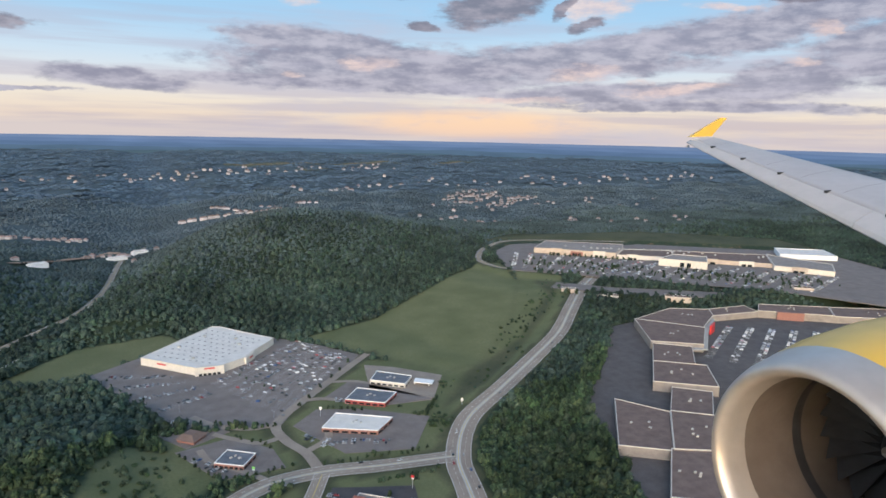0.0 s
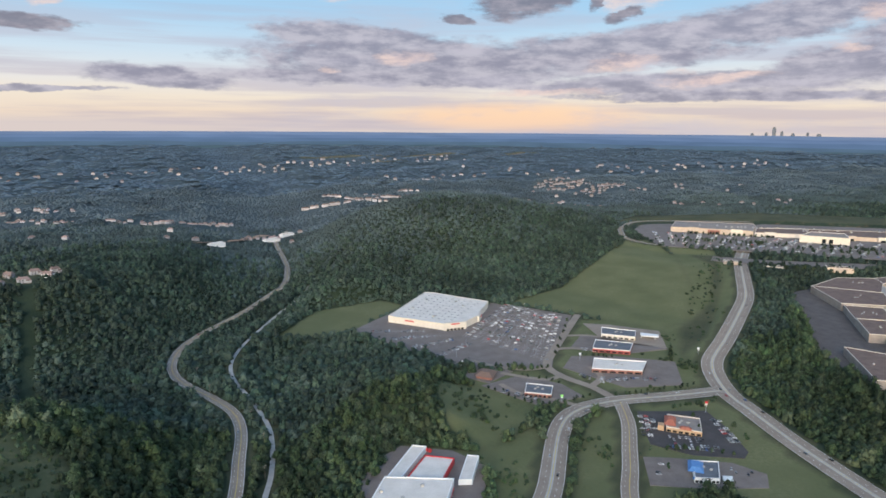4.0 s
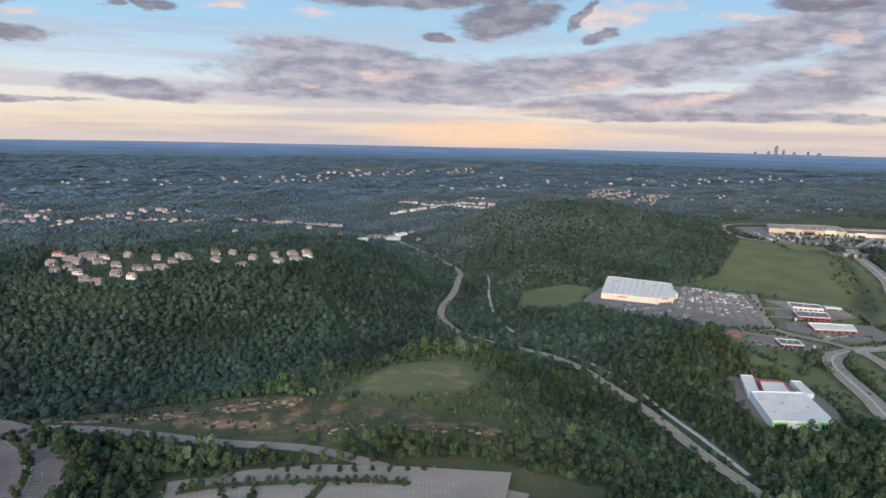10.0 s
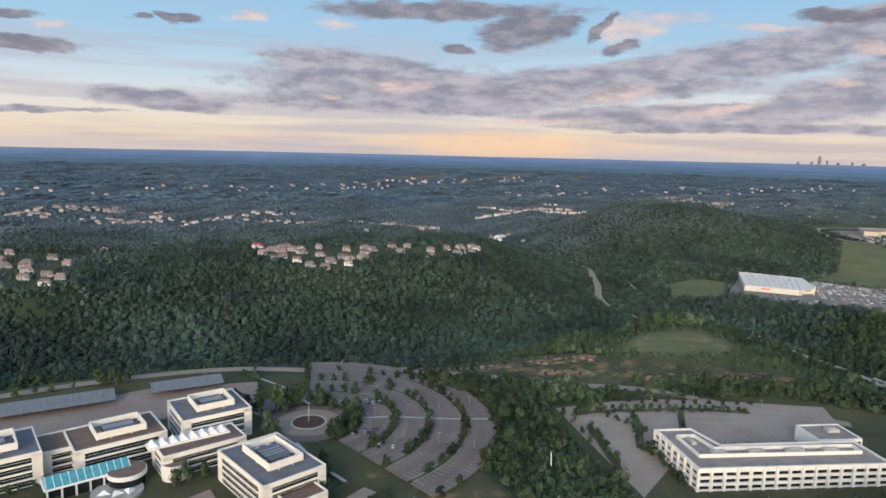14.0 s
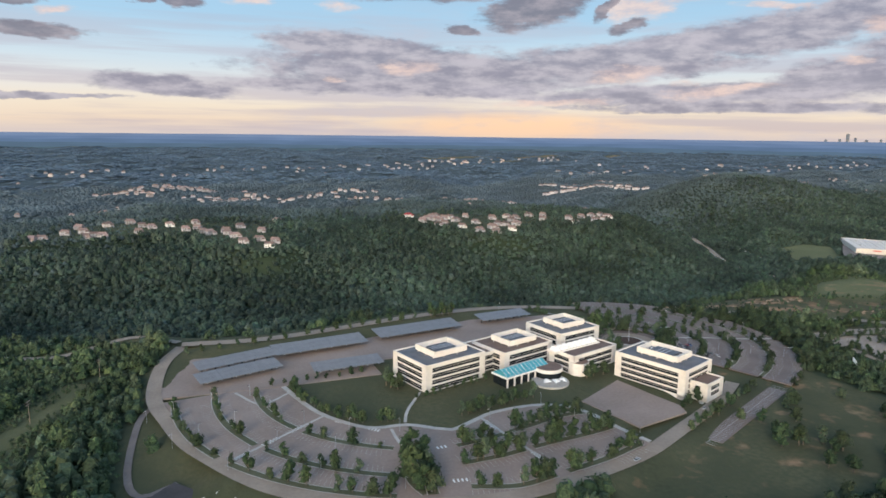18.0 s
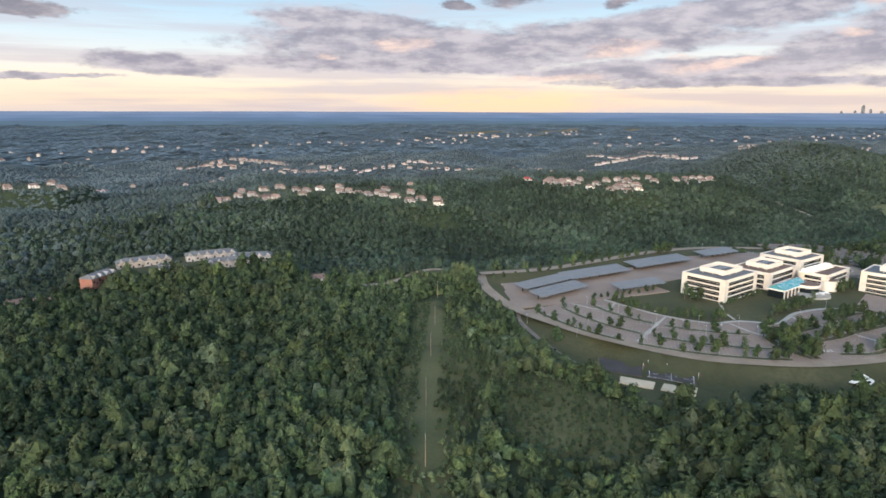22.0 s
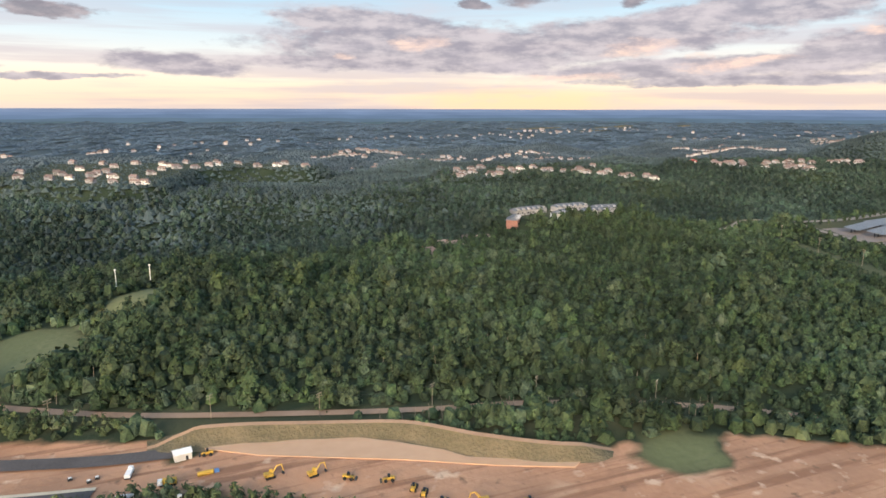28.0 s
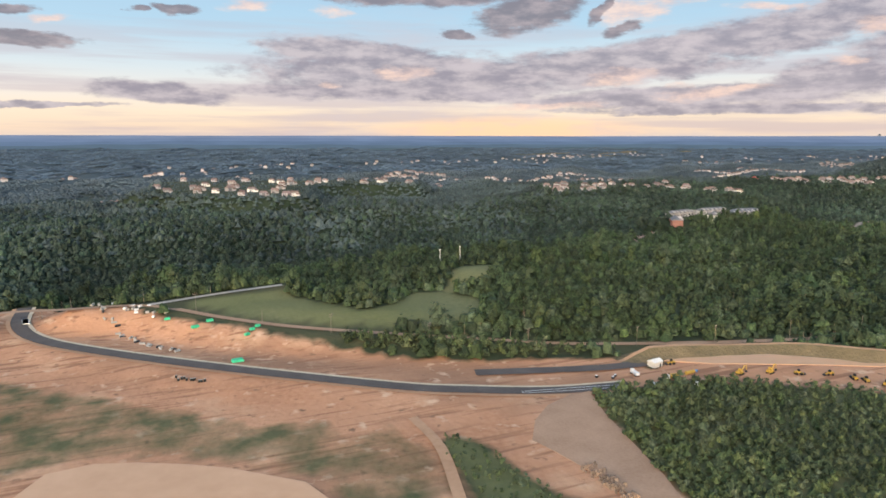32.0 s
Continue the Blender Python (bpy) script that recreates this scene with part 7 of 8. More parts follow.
def car_field(name, rows, z, fill, label):
    """Cars too far off to tell apart."""
    shells = [Build() for _ in range(6)]
    for (xa, ya), (xb, yb) in rows:
        n = int(math.hypot(xb - xa, yb - ya) / 1.55)
        turn = math.degrees(math.atan2(yb - ya, xb - xa)) + 90
        for side in (-1.55, 1.55):
            for k in range(n):
                if rng.uniform() < fill * (0.45 + 1.1 * k / n) * (0.5 + math.sin(xa * 0.7 + k * 0.09) ** 2):
                    x, y = along((xa, ya), (xb, yb), (k + rng.uniform(0.3, 0.7)) / n)
                    x, y = x + math.cos(radians(turn)) * side, y + math.sin(radians(turn)) * side
                    shells[int(rng.choice(6, p=[0.18, 0.26, 0.24, 0.24, 0.03, 0.05]))].box(x, y, z + 0.1, 2.5, 1.0, 0.42, turn).box(x, y, z + 0.5, 1.6, 0.9, 0.32, turn, 0.75)
    for k, b in enumerate(shells):
        single(name, b, CAR[k], label, "cars", "stuff")


car_field("store_cars", [r for i_, r in enumerate(STORE_ROWS[:9]) if i_ % 3], -37.7, 0.17, "rows of cars parked far off at the store")
car_field("mall_cars", MALL_ROWS, -19.7, 0.36, "rows of cars parked far off at the mall")
car_field("shopping_centre_cars", STRIP_ROWS, -29.7, 0.45, "rows of cars parked before the shops")

# ---- lamps, poles and signs ----
M["lamp_glow"] = plain_glow("lamp_glow", (1.0, 0.95, 0.85, 1), 2.0)
LAMP = thing("car_park_lamp", 0, -3000, -100, 0, "tall car park lamp with a lit head", "lamp", "car park lamps")
part("mast", Build().tube((0, 0, -0.2), (0, 0, 4.6), 0.08, 0.05), M["steel"], LAMP)
part("arm", Build().tube((0, 0, 4.55), (0.7, 0, 4.6), 0.04), M["steel"], LAMP)
part("head", Build().box(0.7, 0, 4.5, 0.5, 0.3, 0.14), M["dark"], LAMP)
part("lens", Build().box(0.7, 0, 4.44, 0.42, 0.24, 0.05), M["lamp_glow"], LAMP, "lit lamp lens")
lamp_spots = [(CX + r * math.cos(radians(a)), CY + r * math.sin(radians(a))) for r in (61, 75, 88, 97) for a in (190, 206, 222, 238, 254)]
lamp_spots += [(EX + r * math.cos(radians(a)), EY + r * math.sin(radians(a))) for r in (27, 41, 55, 69) for a in (-40, -5, 30, 65)]
lamp_spots += [(x, y) for x in (232, 252, 275, 300, 325) for y in (180, 205, 222)][2:] + [along((690, 360), (745, 480), k / 4) for k in range(5)] + [along((640, 390), (690, 450), k / 3) for k in range(4)]
lamp_spots += [(20, 190), (44, 196), (20, 172), (48, 180), (10, 150), (60, 160), (-60, 300), (-20, 304), (20, 312), (90, 320)]
lz = land(np.array([s[0] for s in lamp_spots]), np.array([s[1] for s in lamp_spots]))
for (x, y), z in zip(lamp_spots, lz):
    if z < -9 and not inside(P2, np.array([x]), np.array([y]))[0]:
        copy_thing(LAMP, pose(x, y, float(z), 0, 0, rng.uniform(0, 360)))
POLE = thing("utility_pole", 0, -3000, -100, 0, "wooden utility pole with crossarms above the trees", "utility pole", "power line poles")
part("mast", Build().tube((0, 0, -0.5), (0, 0, 8.5), 0.12, 0.08), M["wood"], POLE)
for z in (8.1, 7.2):
    part("crossarm", Build().box(0, 0, z, 2.6, 0.16, 0.18), M["wood"], POLE)
for x in (-1.1, -0.45, 0.45, 1.1):
    part("insulator", Build().tube((x, 0, 8.28), (x, 0, 8.6), 0.06, 0.04), M["concrete"], POLE)
POLES = [(-175, 140), (-162, 173), (-145, 212), (-128, 250), (-110, 291)]
ROADSIDE = [(-548, 206), (-520, 185), (-490, 172), (-452, 164), (-425, 156), (-395, 151), (-366, 145), (-335, 132), (-590, 246), (497, 350), (500, 320), (496, 285), (488, 250), (478, 215), (478, 400), (472, 440)]
for x, y in POLES + ROADSIDE:
    copy_thing(POLE, pose(x, y, land_at(x, y), 0, 0, 70 if (x, y) in POLES else 35) @ Matrix.Scale(1.0 if (x, y) in POLES else 0.8, 4))
for o in (*LAMP.children_recursive, LAMP, *POLE.children_recursive, POLE):
    bpy.data.objects.remove(o)
for key, line in (("power_line", POLES), ("roadside_line", ROADSIDE[:8])):
    b = Build()
    pts = [(x, y, land_at(x, y) + (8.5 if key == "power_line" else 6.8)) for x, y in line]
    for a, c in zip(pts[:-1], pts[1:]):
        for off in (-1.0, 1.0):
            prev = None
            for k in range(9):
                t = k / 8
                q = (a[0] + (c[0] - a[0]) * t + off * 0.4, a[1] + (c[1] - a[1]) * t + off * 0.9, a[2] + (c[2] - a[2]) * t - 1.2 * (1 - (2 * t - 1) ** 2))
                if prev:
                    b.tube(prev, q, 0.025, 0.025, 3)
                prev = q
    single(key, b, M["dark"], "sagging wires of a power line", "wires")
for x, y, z, h, m, lb in ((735, 256, -38, 7, "red", "tall red and white roadside sign"), (716, 352, -38, 6, "white", "white roadside sign on a pole"), (800, 330, -37, 5, "white", "white roadside sign on a pole"), (668, 300, -38, 4, "green", "green road sign on a post")):
    s = thing("roadside_sign", x, y, z, -30, lb, "sign", "roadside signs")
    part("post", Build().tube((0, 0, 0), (0, 0, h), 0.14), M["steel"], s)
    part("panel", Build().box(0, 0, h - 1.2, 1.5, 0.25, 1.2), M[m], s)
    part("lower_panel", Build().box(0, 0, h - 1.9, 1.2, 0.2, 0.5), M["white"], s)
flag = thing("flagpole", EX, EY, -12.1, 0, "tall white flagpole in a roundabout", "flagpole")
part("pole", Build().tube((0, 0, 0), (0, 0, 7), 0.09, 0.05), M["white"], flag)
part("ball", Build().tube((0, 0, 7), (0, 0, 7.2), 0.12, 0.06), M["steel"], flag)
sculpture = thing("white_sculpture", 200, 186, -12.6, 60, "white slanted sign panel at a car park edge", "sign")
part("panel", Build().add([(-2, 0, 0), (2, 0, 0), (2.6, 0, 3.4), (-0.5, 0, 2.4), (-2, 0.3, 0), (2, 0.3, 0), (2.6, 0.3, 3.4), (-0.5, 0.3, 2.4)], [(0, 1, 2, 3), (7, 6, 5, 4), (0, 4, 5, 1), (1, 5, 6, 2), (2, 6, 7, 3), (3, 7, 4, 0)]), M["white"], sculpture)

# ---- the building site ----
def wheel_pair(o, x, y, r, w=0.35):
    for s in (-1, 1):
        part("wheel", Build().tube((x, s * y - w / 2, r), (x, s * y + w / 2, r), r, r, 12), M["rubber"], o)


def site(name, x, y, turn, label, category, group=""):
    o = thing(name, x, y, land_at(x, y), turn, label, category, group)
    if group == "site machines":
        o.matrix_basis = o.matrix_basis @ Matrix.Scale(0.82, 4)
    return o


def excavator(x, y, turn):
    o = site("excavator", x, y, turn, "yellow tracked excavator with raised boom on bare earth", "excavator", "site machines")
    for s in (-0.75, 0.75):
        part("track", Build().prism([(-1.3, s - 0.22), (1.3, s - 0.22), (1.3, s + 0.22), (-1.3, s + 0.22)], 0.1, 0.62), M["rubber"], o)
    part("body", Build().box(-0.3, 0, 0.7, 2.2, 1.7, 0.75).box(-1.2, 0, 0.75, 0.6, 1.7, 0.85), M["plough"], o)
    cab = part("cab", Build().box(0.45, 0.5, 1.3, 0.9, 0.65, 0.9, 0, 0.92), M["plough"], o)
    part("cab_glass", Build().box(0.5, 0.5, 1.55, 0.92, 0.6, 0.5), M["glass"], cab)
    part("boom", Build().tube((0.6, -0.2, 1.3), (2.0, -0.2, 3.2), 0.28, 0.2, 4).tube((2.0, -0.2, 3.2), (3.3, -0.2, 3.1), 0.2, 0.16, 4), M["plough"], o)
    part("stick", Build().tube((3.2, -0.2, 3.3), (3.7, -0.2, 1.1), 0.17, 0.11, 4), M["plough"], o)
    part("bucket", Build().box(3.55, -0.2, 0.4, 0.7, 0.8, 0.7, 0, 0.6), M["dark"], o)


def loader(x, y, turn, blade=True):
    o = site("wheel_loader", x, y, turn, "yellow earth-moving machine parked on bare earth", "loader", "site machines")
    wheel_pair(o, -0.9, 0.65, 0.5)
    wheel_pair(o, 0.9, 0.65, 0.5)
    part("body", Build().box(-0.6, 0, 0.6, 1.9, 1.0, 0.75).box(0.9, 0, 0.6, 1.2, 0.7, 0.4), M["plough"], o)
    part("cab", Build().box(0.0, 0, 1.3, 0.8, 0.8, 0.8, 0, 0.85), M["glass"], o)
    part("arm", Build().tube((0.8, -0.3, 0.9), (1.9, -0.3, 0.5), 0.1, 0.1, 4).tube((0.8, 0.3, 0.9), (1.9, 0.3, 0.5), 0.1, 0.1, 4), M["plough"], o)
    part("bucket", Build().box(2.1, 0, 0.15, 0.6, 1.6, 0.6, 0, 0.7), M["dark"], o)


def truck(x, y, turn, bed, label):
    o = site("truck", x, y, turn, label, "truck", "site trucks")
    for wx in (-1.5, -0.9, 1.3):
        wheel_pair(o, wx, 0.5, 0.27, 0.22)
    part("chassis", Build().box(0, 0, 0.3, 4.0, 0.8, 0.2), M["dark"], o)
    cab = part("cab", Build().box(1.5, 0, 0.45, 1.0, 1.15, 1.05, 0, 0.9), M["white"], o)
    part("windscreen", Build().box(1.62, 0, 0.98, 0.9, 1.0, 0.34), M["glass"], cab)
    part("load_body", bed, M["white"] if "white" in label else M["plough"] if "yellow" in label else M["mulch"], o)


excavator(-441, 130, 10)
excavator(-432, 127, 14)
loader(-425, 123, -30)
loader(-417, 119, 170)
loader(-413, 114, 60)
loader(-411.5, 111.5, 60)
loader(-453.5, 145.5, 175)
loader(-409.1, 107.3, 20)
excavator(-401.2, 104.1, 170)
loader(-392.3, 100.6, -15)
truck(-470, 142.5, 80, Build().box(-0.5, 0, 0.5, 2.6, 1.2, 0.7), "white pickup truck with dark bed on bare earth")
truck(-470, 132, 175, Build().tube((-1.9, 0, 1.1), (0.9, 0, 1.1), 0.6, 0.6, 12), "white tanker truck on bare earth")
truck(-462, 135.5, 175, Build().tube((-1.9, 0, 1.1), (0.9, 0, 1.1), 0.65, 0.65, 10).box(-0.5, 0, 0.45, 2.8, 1.2, 0.5), "yellow water truck on bare earth")
truck(-458, 128, 178, Build().box(-0.5, 0, 0.5, 2.8, 1.25, 0.8), "dark green dump truck on bare earth")
tank = site("fuel_tank", -454, 136.5, 5, "long yellow tank with a blue end on bare earth", "tank")
part("shell", Build().tube((-1.9, 0, 0.6), (1.5, 0, 0.6), 0.55, 0.55, 12), M["plough"], tank)
part("pump", Build().box(2.2, 0, 0.2, 1.0, 0.6, 0.7), M["blue"], tank)
hut_ = site("site_hut", -459, 146.5, 10, "cream site hut with a shallow roof on bare earth", "hut")
part("wall", Build().box(0, 0, -0.2, 3.8, 2.8, 1.9), M["cream"], hut_)
part("roof", Build().add([(-2.1, -1.6, 1.7), (2.1, -1.6, 1.7), (2.1, 1.6, 1.7), (-2.1, 1.6, 1.7), (-2.1, 0, 2.4), (2.1, 0, 2.4)], [(0, 1, 5, 4), (2, 3, 4, 5), (0, 4, 3), (1, 2, 5), (3, 2, 1, 0)]), M["white"], hut_)
part("door", Build().box(0.8, -1.42, -0.1, 0.6, 0.08, 1.2), M["dark"], hut_)
for x, y in ((-482, 145), (-476.5, 143.5), (-478, 142.5)):
    s = site("small_generator", x, y, 20, "small dark generator on bare earth", "generator", "site boxes")
    part("case", Build().box(0, 0, 0.1, 0.9, 0.6, 0.6), M["dark"], s)
    part("cover", Build().box(0, 0, 0.7, 0.7, 0.5, 0.12), M["white"], s)
for x, y, t, w, d, n in ((-580, 195.5, 10, 3.6, 2.4, 1), (-586, 231, 10, 2.4, 1.4, 1), (-591, 228.5, 20, 2.6, 1.6, 1), (-570.8, 220, 35, 1.8, 1.2, 1), (-573, 217, 35, 1.8, 1.2, 1), (-575, 214.5, 35, 1.8, 1.2, 1), (-600, 240, 10, 2.0, 1.2, 1)):
    s = site("covered_stack", x, y, t, "stack of goods under a bright green tarp", "tarp", "green stacks")
    part("tarp", Build().box(0, 0, 0, w, d, 0.75, 0, 0.86), M["tarp"], s)
    part("pallet", Build().box(0, 0, -0.1, w * 0.95, d * 0.9, 0.16), M["wood"], s)
for k in range(34):
    t = k / 33
    x, y = along((-628, 277), (-597, 214), t)
    x, y = x + 5 * math.sin(t * 3.1) * -1 + rng.uniform(-1.2, 1.2), y + rng.uniform(-1.5, 1.5)
    s = site("pipe_section", x, y, rng.uniform(0, 180), "pale concrete drain section lying on earth" if k % 4 else "dark coil of pipe lying on earth", "pipe", "drain sections")
    part("barrel", Build().tube((-0.9, 0, 0.4), (0.9, 0, 0.4), 0.42, 0.42, 10), M["concrete"] if k % 4 else M["dark"], s)
    part("collar", Build().tube((0.7, 0, 0.4), (1.0, 0, 0.4), 0.5, 0.5, 10), M["concrete"] if k % 4 else M["dark"], s)
for k in range(16):
    x, y = along((-618, 266), (-600, 244), rng.uniform(0, 1))
    s = site("block_pallet", x + rng.uniform(-5, 3), y + rng.uniform(-3, 3), rng.uniform(0, 90), "pale pallet of wrapped blocks on earth", "pallet", "block pallets")
    part("blocks", Build().box(0, 0, 0.12, 1.3, 0.9, 0.7), M["white"] if k % 3 else M["concrete"], s)
    part("pallet", Build().box(0, 0, 0, 1.3, 0.9, 0.12), M["wood"], s)
for k in range(11):
    s = site("black_drum", -598 + k * 0.75 + rng.uniform(-0.3, 0.3), 187.5 - 0.55 * k + rng.uniform(-0.9, 0.9), 0, "black barrel standing on bare earth", "barrel", "black barrels")
    part("barrel", Build().tube((0, 0, 0), (0, 0, 0.75), 0.33, 0.33, 10), M["rubber"], s)
    part("lid", Build().tube((0, 0, 0.75), (0, 0, 0.8), 0.3, 0.3, 10), M["concrete"], s)
island = single("kerb_island", ring([(-650.6, 270), (-648.4, 270), (-646.6, 262), (-648.8, 262)], [(-650.2, 269.6), (-648.7, 269.6), (-647, 262.4), (-648.5, 262.4)], land_at(-648, 266), land_at(-648, 266) + 0.5), M["line"], "pale kerbed traffic island on new asphalt", "kerb", "structure")
# rock ledges of the cut slope
b = Build()
for k in range(260):
    t = rng.uniform(0, 1)
    x, y = along((176, 312), (292, 288), t) if k % 3 else along((250, 285), (385, 200), t)
    x, y = x + rng.uniform(-3, 3), y + rng.uniform(-4.5, 4.5)
    r = rng.uniform(0.3, 1.2)
    b.box(x, y, -99, r * 3.2, r, r * 0.7, rng.uniform(-45, 20), 0.45)
co_ = np.array(b.v).reshape(-1, 8, 3)
ground_z = land(co_[:, :, 0].mean(1), co_[:, :, 1].mean(1))
co_[:, :, 2] += (99 + ground_z - 0.25)[:, None]
b.v = [tuple(p) for p in co_.reshape(-1, 3)]
single("rock_ledges", b, M["rock"], "broken tan rock ledges on a cut slope", "rocks", "stuff")


# ---- the airliner's wing and engine, as they stand at the start of the flight ----
E0 = Vector((620.3, -8.37, 131.87))
M["wing_grey"] = mat("wing_grey_paint", (0.36, 0.33, 0.32), (0.41, 0.38, 0.37), 1.5, 0.55, bump=0.01, spec=0.35)
M["wing_edge"] = mat("bare_metal_edge", (0.42, 0.37, 0.33), (0.52, 0.47, 0.43), 1.5, 0.42, 0.6, bump=0.02)
M["livery"] = mat("yellow_livery_paint", (0.58, 0.34, 0.022), (0.66, 0.40, 0.03), 1.2, 0.3, bump=0, spec=0.6)
M["slat_grey"] = mat("slat_grey_paint", (0.41, 0.375, 0.35), (0.46, 0.42, 0.395), 1.5, 0.55, bump=0.01, spec=0.35)
M["spiral"] = mat("orange_mark", (0.34, 0.15, 0.07), (0.42, 0.19, 0.09), 2.0, 0.6, bump=0)
M["duct"] = mat("grey_duct_lining", (0.085, 0.068, 0.058), (0.13, 0.105, 0.09), 1.2, 0.5, bump=0.05)


def wing_strip(c0, c1, lift=0.0, y0=1.1, y1=8.2, n=12):
    """A slice of the wing between two shares of its chord, as a closed aerofoil shell."""
    b = Build()
    secs = []
    for k in range(n + 1):
        y = y0 + (y1 - y0) * k / n
        t = (y - 1.1) / 7.1
        le, te = Vector((4.94 + 3.54 * t, y, -1.34 + 1.23 * t)), Vector((6.87 + 2.13 * t, y, -0.92 + 0.92 * t))
        pts = []
        for side in (1, -1):
            for q in range(13):
                s = c0 + (c1 - c0) * (q / 12 if side > 0 else 1 - q / 12)
                th = 0.12 * (te - le).length * (1.4 * math.sqrt(max(s, 0)) * (1 - s) + 0.02)
                p = le.lerp(te, s)
                pts.append((p.x, p.y, p.z + side * th * (1.0 if side > 0 else 0.7) + lift))
        secs.append(pts)
    m = len(secs[0])
    for s in secs:
        b.v += s
    b.f = [(k * m + i, k * m + (i + 1) % m, (k + 1) * m + (i + 1) % m, (k + 1) * m + i) for k in range(n) for i in range(m)] + [tuple(range(m)), tuple(range((n + 1) * m - 1, n * m - 1, -1))]
    return b


plane = thing("airliner_wing", E0.x, E0.y, E0.z, 0, "pale grey airliner wing with yellow tip fence and engine", "aircraft wing")
part("wing_box", wing_strip(0.235, 1.0, 0.0, 1.1, 8.2, 24), M["wing_grey"], plane, "", True)
for k in range(5):
    a = 1.1 + 7.1 * k / 5
    part("slat", wing_strip(0.0, 0.228, -0.004, a + 0.004, a + 1.416, 4), M["slat_grey"], plane)
for k in range(7):
    y = 1.9 + k * 0.92
    t = (y - 1.1) / 7.1
    le, te = Vector((4.94 + 3.54 * t, y, -1.34 + 1.23 * t)), Vector((6.87 + 2.13 * t, y, -0.92 + 0.92 * t))
    p = le.lerp(te, 0.232)
    th = 0.12 * (te - le).length * 0.52
    part("slat_track", Build().box(p.x, y, p.z + th - 0.01, 0.11, 0.028, 0.03, 12), M["dark"], plane)
for k in range(9):
    y = 1.5 + k * 0.75
    t = (y - 1.1) / 7.1
    le, te = Vector((4.94 + 3.54 * t, y, -1.34 + 1.23 * t)), Vector((6.87 + 2.13 * t, y, -0.92 + 0.92 * t))
    pts = []
    for u in (0.3, 0.45, 0.6, 0.75, 0.9):
        p, th = le.lerp(te, u), 0.12 * (te - le).length * (1.4 * math.sqrt(u) * (1 - u) + 0.02)
        pts.append((p.x, y, p.z + th + 0.002))
    part("panel_line", ribbon(pts, 0.008, 0.0), M["duct"], plane)
part("tip_fence", Build().add([(8.55, 8.2, -0.02), (9.05, 8.2, 0.0), (9.50, 8.30, 0.32), (9.34, 8.30, 0.32), (8.55, 8.26, -0.02), (9.05, 8.26, 0.0), (9.50, 8.33, 0.32), (9.34, 8.33, 0.32)],
                              [(0, 1, 2, 3), (7, 6, 5, 4), (0, 4, 5, 1), (1, 5, 6, 2), (2, 6, 7, 3), (3, 7, 4, 0)]), M["livery"], plane, "yellow wing tip fence")


def lathe(profile, n=48):
    """A shell turned about the engine's axis from (x, radius) pairs."""
    b = Build()
    for x, r in profile:
        b.v += [(x, r * math.cos(2 * math.pi * i / n), r * math.sin(2 * math.pi * i / n)) for i in range(n)]
    m = len(profile)
    b.f = [(k * n + i, (k + 1) * n + i, (k + 1) * n + (i + 1) % n, k * n + (i + 1) % n) for k in range(m - 1) for i in range(n)]
    return b


engine = part("engine", lathe([(0.26, 0.655), (0.5, 0.70), (0.9, 0.735), (1.5, 0.74), (2.2, 0.68), (2.9, 0.55), (2.9, 0.50)]), M["livery"], plane, "yellow engine cowl", True)
engine.location = (3.0, 1.95, -1.72)
part("lip", lathe([(0.26, 0.655), (0.12, 0.628), (0.04, 0.60), (0.0, 0.565), (0.02, 0.535), (0.08, 0.515), (0.2, 0.50)]), M["wing_edge"], engine, "bare metal inlet lip", True)
part("inlet_duct", lathe([(0.2, 0.50), (0.45, 0.497), (0.62, 0.50)]), M["duct"], engine, "", True)
part("duct_seal", lathe([(0.62, 0.50), (0.66, 0.494), (0.70, 0.50)]), M["dark"], engine, "", True)
part("fan_case", lathe([(0.70, 0.50), (1.0, 0.505)]), M["duct"], engine, "", True)
part("fan_back", lathe([(1.02, 0.505), (1.02, 0.001)]), M["dark"], engine)
part("spinner", lathe([(0.70, 0.002), (0.74, 0.04), (0.82, 0.085), (0.98, 0.15)], 24), M["dark"], engine, "", True)
part("spinner_tip", lathe([(0.695, 0.001), (0.705, 0.016), (0.735, 0.034)], 16), M["wing_edge"], engine, "", True)
b = Build()
for k in range(12):
    a, c = radians(-60 + 16 * k), radians(-60 + 16 * (k + 1))
    q0, q1 = 0.125 - 0.002 * k, 0.125 - 0.002 * (k + 1)
    xx = 0.915
    b.add([(xx, q0 * math.cos(a), q0 * math.sin(a)), (xx, q1 * math.cos(c), q1 * math.sin(c)), (xx + 0.03, (q1 + 0.024) * math.cos(c), (q1 + 0.024) * math.sin(c)), (xx + 0.03, (q0 + 0.024) * math.cos(a), (q0 + 0.024) * math.sin(a))], [(0, 1, 2, 3)])
part("spiral_mark", b, M["spiral"], engine, "worn orange spiral mark on the spinner")
for k in range(22):
    a = 2 * math.pi * k / 22
    c, s = math.cos(a), math.sin(a)
    c2, s2 = math.cos(a + 0.34), math.sin(a + 0.34)
    part("fan_blade", Build().add([(0.90, 0.14 * c, 0.14 * s), (0.86, 0.49 * c, 0.49 * s), (0.98, 0.49 * c2, 0.49 * s2), (0.99, 0.14 * c2, 0.14 * s2), (0.915, 0.14 * c, 0.14 * s), (0.875, 0.49 * c, 0.49 * s), (0.995, 0.49 * c2, 0.49 * s2), (1.005, 0.14 * c2, 0.14 * s2)],
                                  [(0, 1, 2, 3), (7, 6, 5, 4), (0, 4, 5, 1), (1, 5, 6, 2), (2, 6, 7, 3), (3, 7, 4, 0)]), M["dark"], engine)
